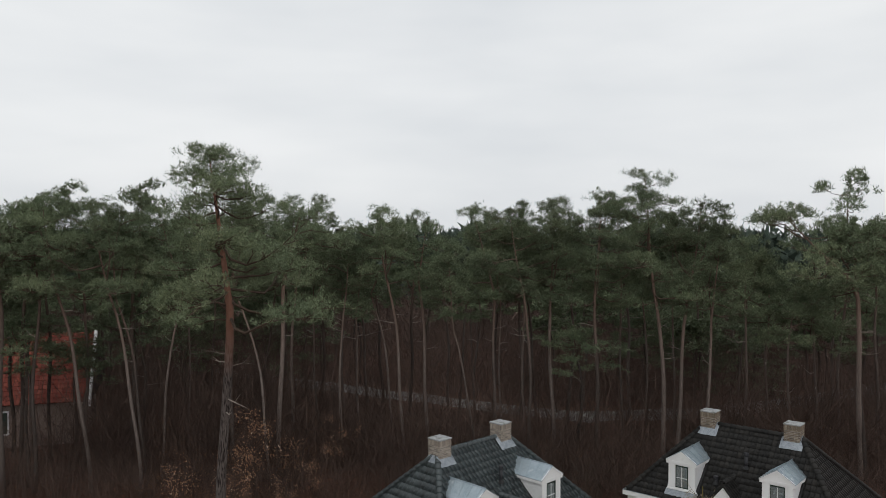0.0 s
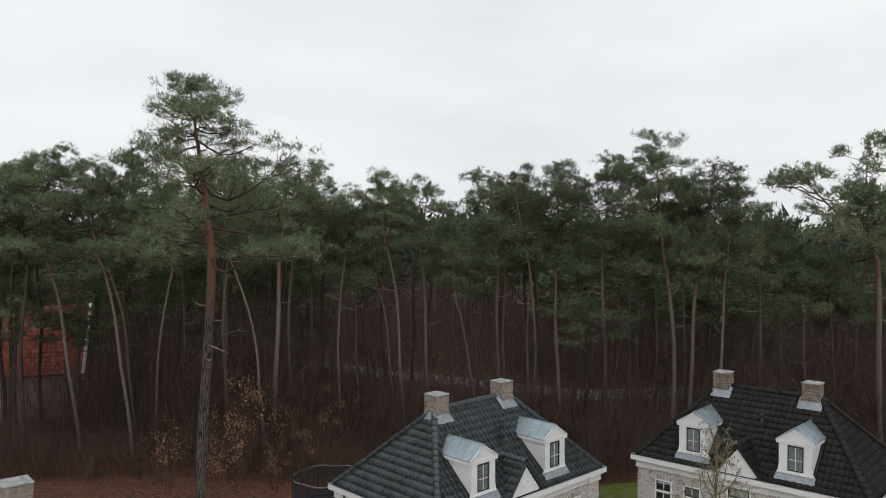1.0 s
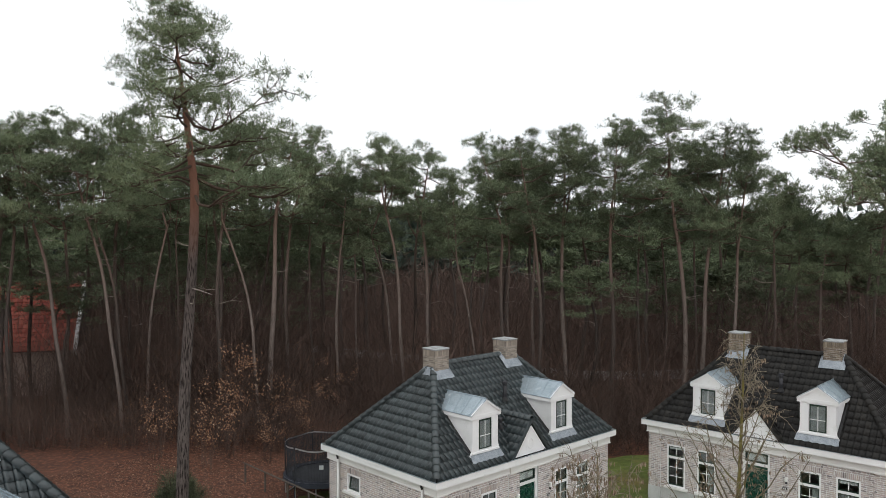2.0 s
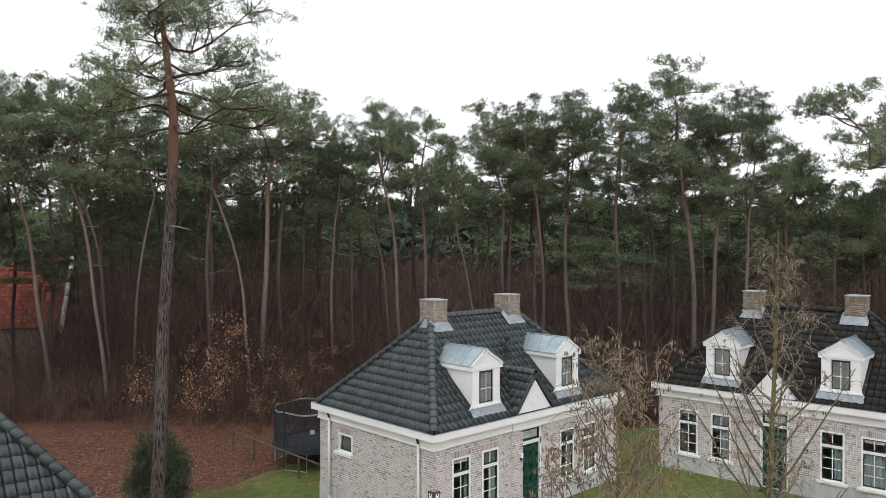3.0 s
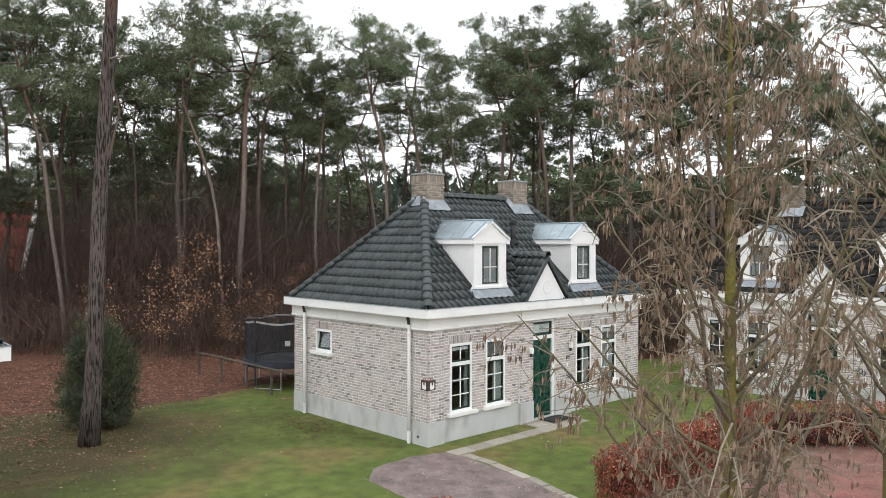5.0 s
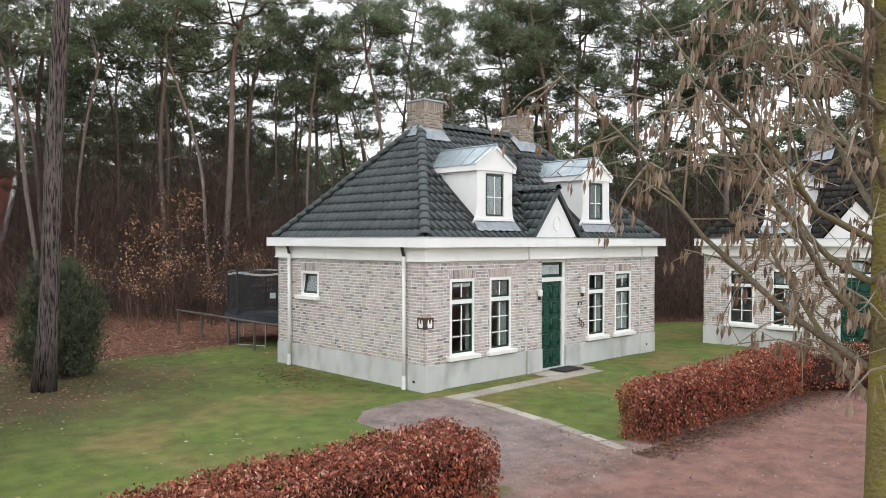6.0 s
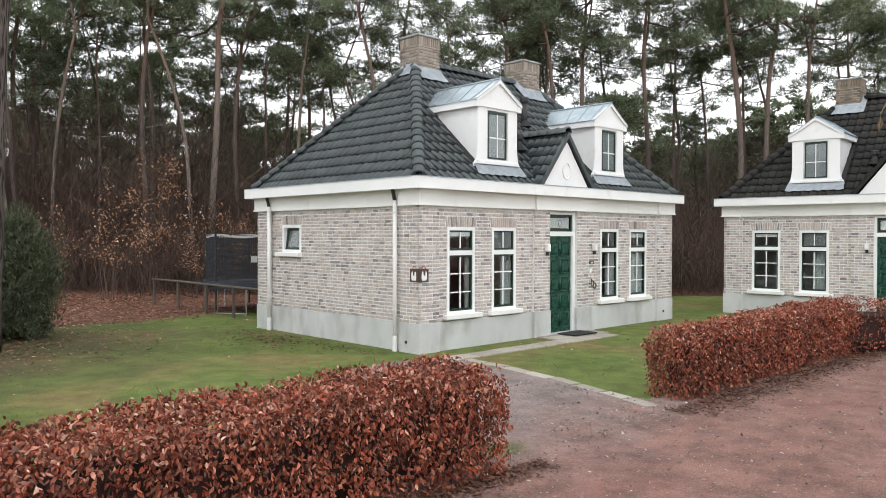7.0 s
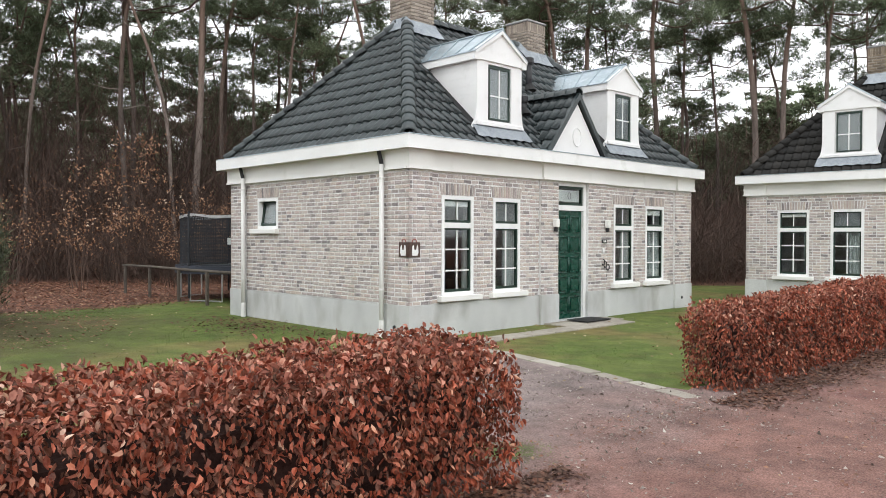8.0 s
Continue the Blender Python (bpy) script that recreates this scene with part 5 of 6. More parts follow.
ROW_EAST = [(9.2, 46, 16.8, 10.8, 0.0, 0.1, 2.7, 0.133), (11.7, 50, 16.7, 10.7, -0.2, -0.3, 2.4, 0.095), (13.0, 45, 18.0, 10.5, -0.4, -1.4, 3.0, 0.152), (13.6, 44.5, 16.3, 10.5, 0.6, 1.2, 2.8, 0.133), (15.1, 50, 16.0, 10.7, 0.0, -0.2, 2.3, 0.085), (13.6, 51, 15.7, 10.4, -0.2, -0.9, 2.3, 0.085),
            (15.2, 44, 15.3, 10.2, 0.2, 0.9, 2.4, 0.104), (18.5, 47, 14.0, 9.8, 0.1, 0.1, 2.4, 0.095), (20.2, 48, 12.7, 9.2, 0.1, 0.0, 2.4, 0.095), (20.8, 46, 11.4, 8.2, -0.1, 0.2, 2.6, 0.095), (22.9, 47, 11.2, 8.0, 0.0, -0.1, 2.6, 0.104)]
FACING = Matrix((U, V, Vector((0, 0, 1)))).transposed().to_4x4()
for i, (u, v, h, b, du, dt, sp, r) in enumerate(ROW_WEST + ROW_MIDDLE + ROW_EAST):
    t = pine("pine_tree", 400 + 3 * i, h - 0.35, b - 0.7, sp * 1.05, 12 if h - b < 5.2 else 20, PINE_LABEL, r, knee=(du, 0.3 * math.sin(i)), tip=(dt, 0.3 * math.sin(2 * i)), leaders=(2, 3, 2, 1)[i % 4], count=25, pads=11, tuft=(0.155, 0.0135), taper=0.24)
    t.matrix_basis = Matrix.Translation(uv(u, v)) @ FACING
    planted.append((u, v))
for i, (u, v, h) in enumerate([(-24.4, 44, 16.3), (-24.7, 48, 16.0), (-26.7, 44, 15.6), (-30.3, 46, 15.5), (-23.7, 41, 16.0), (-22.5, 42, 15.2), (-26.6, 42, 15.8), (-18.4, 45, 15.7), (-12.9, 47, 15.5), (-12.2, 44, 14.6), (25.2, 48.5, 17.0), (23.8, 43, 14.2), (27.7, 44, 15.7), (26.2, 46, 14.5), (-27.0, 50, 14.6), (-23.0, 52, 14.2), (-20.0, 50, 13.6), (-18.0, 53, 14.2), (-12.0, 50.5, 13.0), (-11.0, 54, 14.0), (-21.5, 56, 14.6), (-9.0, 56.5, 13.0)]):
    plant(kinds, i * 5 + i // 6, u, v, h, i * 1.7)
    planted.append((u, v))
lane_points = [p.lerp(q, k / 12) for p, q in zip(lane_mid, lane_mid[1:]) for k in range(13)]


def fill(goal, v0, v1, gap, kind_list, low, high):
    for tries in range(9000):
        if len(planted) >= goal:
            break
        v = rng.uniform(v0, v1)
        u = rng.uniform(-0.68, 0.68) * v
        x, y = uv(u, v).xy
        if any((u - a) ** 2 + (v - b) ** 2 < gap ** 2 for a, b in planted) or math.hypot(x + 4.6, y - 38.3) < 7.5:
            continue
        if any(math.hypot(x - p.x, y - p.y) < 2.3 for p in lane_points):
            continue
        planted.append((u, v))
        taller = 0.0 if -0.12 < u / v < 0.09 else 0.5 if u / v < 0.40 else -1.9
        if taller == 0.0 and 62 < v < 85 and rng.random() < 0.6:
            continue
        plant(kind_list, rng.randrange(99), u, v, rng.uniform(low, high) + taller, rng.uniform(0, 6.28))


fill(96, 46.0, 62.0, 3.2, kinds, 11.4, 13.2)
fill(152, 62.0, 85.0, 4.2, far_kinds, 11.6, 13.0)
fill(188, 85.0, 125.0, 5.0, far_kinds, 11.6, 13.0)
for k in range(20):
    v = 52 + 34 * rng.random()
    u = rng.uniform(-0.62, 0.62) * v
    x, y = uv(u, v).xy
    if math.hypot(x + 4.6, y - 38.3) < 9 or any(math.hypot(x - p.x, y - p.y) < 3.0 for p in lane_points):
        continue
    if -9.5 < u < 16 and v < 66 - 0.585 * u:
        continue
    plant(far_kinds, rng.randrange(99), u, v, rng.uniform(6.5, 9.8), rng.uniform(0, 6.28))
# low dark crowns filling the wood behind the first stems
for i, (u, v, h) in enumerate(((-18.2, 55.5, 10.8), (-12.6, 56, 10.8), (-19.4, 60, 12.8), (-13.6, 60, 12.4), (-10.8, 61, 12.2), (20.5, 55, 10.4), (24.0, 57, 10.2), (15.5, 58, 11.0), (18.5, 60, 11.2), (17.0, 64, 11.5), (22.0, 62, 11.0), (-33.0, 68, 12.8), (-30.0, 71, 12.6), (-36.5, 70, 12.8))):
    plant(low_kinds, i * 2 + i // 3, u, v, h, i * 2.3)
# a few shorter pines before the red roof and at the wood's edge
for u, v, h, k in ((-23.4, 43, 9.0, 0), (-27.3, 44, 10.5, 6), (-27.6, 49, 11.0, 2), (-21.0, 52, 10.5, 0), (-17.8, 46, 9.5, 6), (-20.8, 54, 11.0, 4), (-28.7, 55, 11.5, 6), (-25.2, 46, 10.0, 4), (-24.9, 42, 8.5, 2), (-26.4, 49, 9.5, 0), (-16.7, 50, 8.5, 2), (8.2, 47, 8.0, 2), (-21.3, 45, 7.5, 1), (-22.6, 47, 8.0, 4)):
    plant(kinds, k, u, v, h, u * 1.3)

big = pine("big_pine", 3, 17.1, 11.6, 3.5, 38, "great Scots pine with a thick plated trunk on the lawn", 0.20, M_BIGBARK, (0.53, 0.0), (-0.03, 0.0), "", 4, (0.12, 0.011), 28, 13, 1, (0.1, 0.25), 0.60, pad_size=0.9, bow=-0.35)
big.matrix_basis = Matrix.Translation((-5.46, 5.46, 0)) @ FACING
side = pine("leaning_pine", 8, 15.5, 11.4, 3.3, 18, "Scots pine with long crooked boughs reaching over", 0.17, None, (-0.4, 0.0), (-4.6, 0.0), "", 3, (0.17, 0.018), 20, 12, 1, (3.1, 0.3), 0.2)
side.matrix_basis = Matrix.Translation(uv(23.6, 43.1)) @ FACING

# far woods behind, one soft mass
r = np.random.RandomState(4)
cen, siz = [], []
for i in range(2800):
    a = r.uniform(-0.85, 0.85)
    d = 118 + 300 * r.random_sample() ** 1.7
    p = uv(d * math.tan(a), d)
    cen.append((p.x, p.y, r.uniform(1, 12.6) + (d - 120) * 0.004))
    siz.append(r.uniform(2.2, 4.0))
v, f = tufts(cen, siz, 30, 2.2, 0.5, 9, 1.0)
tagged(new("far_woods", Shape().arrays(v, f).mesh("far_woods", M_FARWOOD)), "distant dark pine woods on the horizon", "woods", kind="stuff")


# ---- undergrowth ----
def thicket(name, seed, height, stems, label, leaf=None, leaves=0, mat=None, category="shrub", group="bare undergrowth", wide=1.3):
    rng = random.Random(seed)
    t = thing(name, label, category, group=group)
    s, pts = Shape(), []
    for i in range(stems):
        a, r0 = rng.uniform(0, 6.28), rng.uniform(0, wide * 0.4)
        p = Vector((math.cos(a) * r0, math.sin(a) * r0, -0.05))
        out = Vector((math.cos(a + rng.uniform(-1, 1)), math.sin(a + rng.uniform(-1, 1)), 0)) * rng.uniform(0.1, 0.5)
        h = height * rng.uniform(0.5, 1.05)
        line = [p + out * (h * k / 4) * (k / 4) + Vector((rng.uniform(-0.06, 0.06), rng.uniform(-0.06, 0.06), h * k / 4)) for k in range(5)]
        rr = rng.uniform(0.008, 0.02)
        s.tube(line, [rr, rr * 0.85, rr * 0.7, rr * 0.5, rr * 0.2], 3, False)
        for k in range(5):
            q = line[rng.randrange(1, 5)]
            d = rand_dir(rng, 0.5) * rng.uniform(0.25, 0.8)
            e = q + d
            s.tube([q, q + d * 0.5 + Vector((0, 0, 0.04)), e], [rr * 0.5, rr * 0.35, rr * 0.15], 3, False)
            for _ in range(1):
                b = q + d * rng.uniform(0.3, 1)
                s.tube([b, b + rand_dir(rng, 0.4) * rng.uniform(0.15, 0.4)], [rr * 0.25, rr * 0.1], 3, False)
            pts += [q + d * w for w in (0.4, 0.7, 1.0)]
    part("brushwood", s, mat or M_THICKET, t, kind="stuff")
    if leaves:
        if category == "sapling":
            pts = [p for p in pts if p.z > 0.38 * height]
        n = min(len(pts), leaves // 4)
        ln = 0.088 if category == "sapling" else 0.058
        v, f = tufts(rng.sample(pts, n), [0.40] * n, max(4, leaves // n), ln, ln * 0.35, seed, 1.0, -0.3)
        part("leaves", Shape().arrays(v, f), leaf, t, kind="stuff")
    return t


SHRUB = "leafless brown undergrowth with a few dead leaves"
shrubs = [thicket("undergrowth_shrub", 200 + i, (2.6, 3.2, 2.0, 3.6, 2.3)[i], (20, 22, 18, 20, 24)[i], SHRUB, M_CLINGING, (60, 90, 30, 40, 120)[i], wide=(2.2, 2.4, 2.0, 2.2, 2.8)[i]) for i in range(5)]
spots = []
for tries in range(5000):
    if len(spots) > 112:
        break
    v = 38.5 + 34 * rng.random() ** 1.5
    u = rng.uniform(-0.66, 0.66) * v
    x, y = uv(u, v).xy
    if any((u - a) ** 2 + (v - b) ** 2 < 1.3 ** 2 for a, b in spots) or math.hypot(x + 3, y - 38) < 6.5:
        continue
    if x < 21 and x > 10 and y < 3.0 or v < 39.5 + 1.5 * noise.noise((u * 0.3, 2.0, 0.0)):
        continue
    if any(math.hypot(x - (p.x * (1 - k / 12) + q.x * k / 12), y - (p.y * (1 - k / 12) + q.y * k / 12)) < 2.0 for p, q in zip(lane_mid, lane_mid[1:]) for k in range(13)):
        continue
    i = len(spots)
    spots.append((u, v))
    sc = rng.uniform(0.75, 1.25)
    m = Matrix.Translation((x, y, 0)) @ Matrix.Rotation(rng.uniform(0, 6.28), 4, "Z") @ Matrix.Diagonal((sc, sc, sc, 1))
    if i < 5:
        shrubs[i].matrix_basis = m
    else:
        copy_thing(shrubs[i % 5], m)

def brush_mass(name, n, v0, v1, power, low, high, width, seed, label, west=-0.7, east=0.7):
    """Thin upright stalks and slanting twigs past counting, thickest in drifts."""
    r = np.random.RandomState(seed)
    v = v0 + (v1 - v0) * r.random_sample(n) ** power
    u = r.uniform(west, east, n) * v
    x = EYE0.x + U.x * u + V.x * v
    y = EYE0.y + U.y * u + V.y * v
    ok = (np.hypot(x + 3, y - 38) > 7.5) & ~in_red_house(x, y, 0.4)
    ok &= ~((x > 10) & (x < 19) & (y < 3))
    ok &= (np.sin(x * 0.7 + 1.3 * np.sin(y * 0.31)) + np.sin(y * 0.9 + x * 0.23) + r.uniform(-1.6, 1.6, n)) > -0.7
    for p, q in zip(lane_mid, lane_mid[1:]):
        for k in range(25):
            cx, cy = p.x + (q.x - p.x) * k / 24, p.y + (q.y - p.y) * k / 24
            ok &= (np.hypot(x - cx, y - cy) > 1.4) & ((np.hypot(x - cx + 3.5 * V.x, y - cy + 3.5 * V.y) > 3.0) | (r.random_sample(n) < 0.40))
    x, y = x[ok], y[ok]
    n = len(x)
    z0 = r.uniform(0, 1, n) ** 2 * low
    ln = r.uniform(0.35, 1.0, n) ** 1.3 * high
    u, v = u[ok], v[ok]
    lane_v = 65.0 - 0.585 * u
    room = np.maximum(0.5, 14.3 * (1 - v / lane_v))
    clear = (u > -9.5) & (u < 16) & (v < lane_v) & (r.random_sample(n) < 0.55)
    z0 = np.where(clear, np.minimum(z0, room * 0.3), z0)
    ln = np.where(clear, np.minimum(ln, room * 0.7), ln)
    lean = np.stack([r.normal(0, 0.62, n), r.normal(0, 0.62, n), r.uniform(0.45, 1.0, n)], 1)
    a = np.stack([x, y, z0 - 0.05], 1)
    tip = a + lean * ln[:, None]
    ang = r.uniform(0, 3.14, n)
    side = np.stack([np.cos(ang), np.sin(ang), np.zeros(n)], 1) * (width * r.uniform(0.5, 1.2, n))[:, None]
    vv = np.stack([a - side, a + side, tip], 1).reshape(-1, 3)
    return tagged(new(name, Shape().arrays(vv, np.arange(n * 3).reshape(-1, 3)).mesh(name, M_BRUSH)), label, "undergrowth", kind="stuff")


brush_mass("brushwood", 120000, 39.0, 75.0, 1.3, 1.6, 2.6, 0.0105, 61, "brown leafless undergrowth below the pines")
brush_mass("tall_brushwood", 150000, 43.0, 120.0, 1.1, 3.6, 6.0, 0.021, 62, "tall bare brown undergrowth deep in the wood")
brush_mass("slender_brushwood", 110000, 42.0, 64.0, 1.0, 6.2, 4.6, 0.010, 66, "slender bare saplings crowding under the pines")
brush_mass("sapling_brushwood", 20000, 43.0, 55.0, 1.0, 8.0, 4.2, 0.009, 67, "bare reddish-brown saplings reaching up among the stems", -0.62, -0.12)
brush_mass("deep_brushwood", 26000, 95.0, 135.0, 0.8, 4.0, 7.5, 0.09, 63, "dark bare thicket far into the wood")

r = np.random.RandomState(64)
cen = []
for i in range(420):
    v = 39.5 + 16 * r.random_sample() ** 1.4
    u = r.uniform(-0.6, 0.25) * v
    p = uv(u, v)
    if noise.noise((p.x * 0.3, p.y * 0.3, 9.0)) > 0.12 and math.hypot(p.x + 3, p.y - 38) > 6 and not (10 < p.x < 20 and p.y < 3):
        cen.append((p.x, p.y, 0.4 + 5.2 * r.random_sample() ** 1.4))
for x, y, w, h, n in ((1.9, 16.2, 0.8, 4.2, 26), (0.4, 15.6, 0.9, 3.4, 18), (-1.0, 17.8, 1.0, 4.8, 22), (3.6, 17.6, 0.8, 3.6, 14), (-3.2, 16.4, 0.8, 2.8, 12), (5.4, 15.4, 0.6, 2.4, 8)):
    for i in range(n):
        z = 0.5 + h * r.random_sample() ** 0.9
        cen.append((x + r.normal(0, w) * (1.2 - 0.12 * z), y + r.normal(0, w), z))
v, f = tufts(cen, [0.60] * len(cen), 24, 0.062, 0.017, 65, 0.9, -0.3)
tagged(new("clinging_leaves", Shape().arrays(v, f).mesh("clinging_leaves", M_CLINGING)), "dead brown leaves clinging to the undergrowth", "leaves", kind="stuff")

SAP = "slender sapling with tan and orange autumn leaves"
sap = [thicket("sapling", 300 + i, (4.6, 3.6)[i], (7, 8)[i], SAP, M_SAPLEAF, (420, 380)[i], M_THICKET, "sapling", "autumn saplings", (0.8, 1.0)[i]) for i in range(2)]
for i, (x, y, sc) in enumerate(((1.9, 16.2, 1.0), (0.4, 15.4, 0.9), (3.6, 18.0, 1.1), (6.2, 18.4, 0.9), (8.6, 17.5, 0.8), (-0.8, 18.2, 1.0), (5.0, 14.6, 0.7), (2.8, 14.4, 0.75))):
    m = Matrix.Translation((x, y, 0)) @ Matrix.Rotation(i * 2.1, 4, "Z") @ Matrix.Diagonal((sc, sc, sc, 1))
    if i < 2:
        sap[i].matrix_basis = m
    else:
        copy_thing(sap[i % 2], m)


# ---- young trees by the yard ----
def young_tree(name, seed, height, radius, catkins, label, m, first=2.3, twig=None, thick=1.0):
    rng = random.Random(seed)
    t = thing(name, label, "tree", m, "young yard trees")
    trunk, boughs, twigs, seeds = Shape(), Shape(), Shape(), []

    def stem(k):
        return Vector((0.10 * math.sin(k * 5 + seed), 0.08 * math.sin(k * 4 + 1), height * k))

    ks = [i / 14 for i in range(15)]
    trunk.tube([stem(k) for k in ks], [radius * (1.2 if i == 0 else 1.0 - 0.93 * k) for i, k in enumerate(ks)], 10, False)
    n = 54
    for i in range(n):
        k = first / height + (0.96 - first / height) * (i / n) ** 1.15
        p, a = stem(k), i * 2.399 + rng.uniform(-0.4, 0.4)
        reach = (0.14 + 2.15 * (1 - k) ** 0.95) * rng.uniform(0.5, 1.1)
        rise = rng.uniform(0.45, 1.3) + 0.9 * k
        d = Vector((math.cos(a), math.sin(a), 0))
        line = [p + d * reach * w + Vector((rng.uniform(-0.05, 0.05), rng.uniform(-0.05, 0.05), reach * rise * (w ** 1.3))) for w in (0, 0.25, 0.5, 0.75, 1.0)]
        rr = 0.021 * (1 - k) ** 0.9 * (radius / 0.09) * thick + 0.007
        boughs.tube(line, [rr, rr * 0.8, rr * 0.62, rr * 0.45, rr * 0.2], 5, False)
        for _ in range(10 + int(6 * (1 - k))):
            w = rng.uniform(0.15, 1.0)
            j = min(3, int(w * 4))
            q = line[j].lerp(line[j + 1], w * 4 - j)
            d2 = (d * 0.7 + rand_dir(rng, 0.2)).normalized() * rng.uniform(0.2, 0.62) * (1.25 - 0.7 * k)
            e = q + d2 + Vector((0, 0, -0.07))
            twigs.tube([q, q.lerp(e, 0.5) + Vector((0, 0, 0.05)), e], [0.0070, 0.0052, 0.0024], 4, False)
            ends = [e, q.lerp(e, 0.6)]
            for _ in range(2):
                b = q.lerp(e, rng.uniform(0.2, 0.95))
                f2 = b + rand_dir(rng, 0.1) * rng.uniform(0.1, 0.26)
                twigs.tube([b, f2], [0.0036, 0.0016], 3, False)
                ends.append(f2)
            if rng.random() < catkins * (1.1 - 0.6 * k):
                seeds += ends
    part("trunk", trunk, M_YOUNGBARK, t, smooth=True)
    part("branchwork", boughs, M_BOUGH, t, smooth=True, kind="stuff")
    part("twig_work", twigs, twig or M_TWIGPALE, t, kind="stuff")
    s = Shape()
    for p in seeds:
        for _ in range(3):
            o = p + Vector((rng.uniform(-0.03, 0.03), rng.uniform(-0.03, 0.03), 0))
            ln, a = rng.uniform(0.05, 0.095), rng.uniform(0, 3.14)
            c, sn = math.cos(a) * 0.010, math.sin(a) * 0.010
            s.add([o, o + Vector((c, sn, -ln * 0.5)), o + Vector((0.01, 0, -ln)), o + Vector((-c, -sn, -ln * 0.5)), o + Vector((-sn, c, -ln * 0.45)), o + Vector((sn, -c, -ln * 0.45))],
                  [(0, 1, 2, 3), (0, 4, 2, 5)])
    if seeds:
        part("seed_work", s, M_CATKIN, t, "dry brown hanging seed clusters", kind="stuff")
    return t


young_tree("young_tree", 41, 7.2, 0.085, 0.85, "young bare tree hung with dry brown seed clusters", pose(-6.30, -10.10, 0, 0, 0, 60))
young_tree("young_tree", 52, 8.55, 0.10, 0.12, "young bare mossy tree beside the beech hedge", pose(-1.46, -9.86, 0, 0, 0, 10), 2.0, M_TWIGPALE, 1.45)


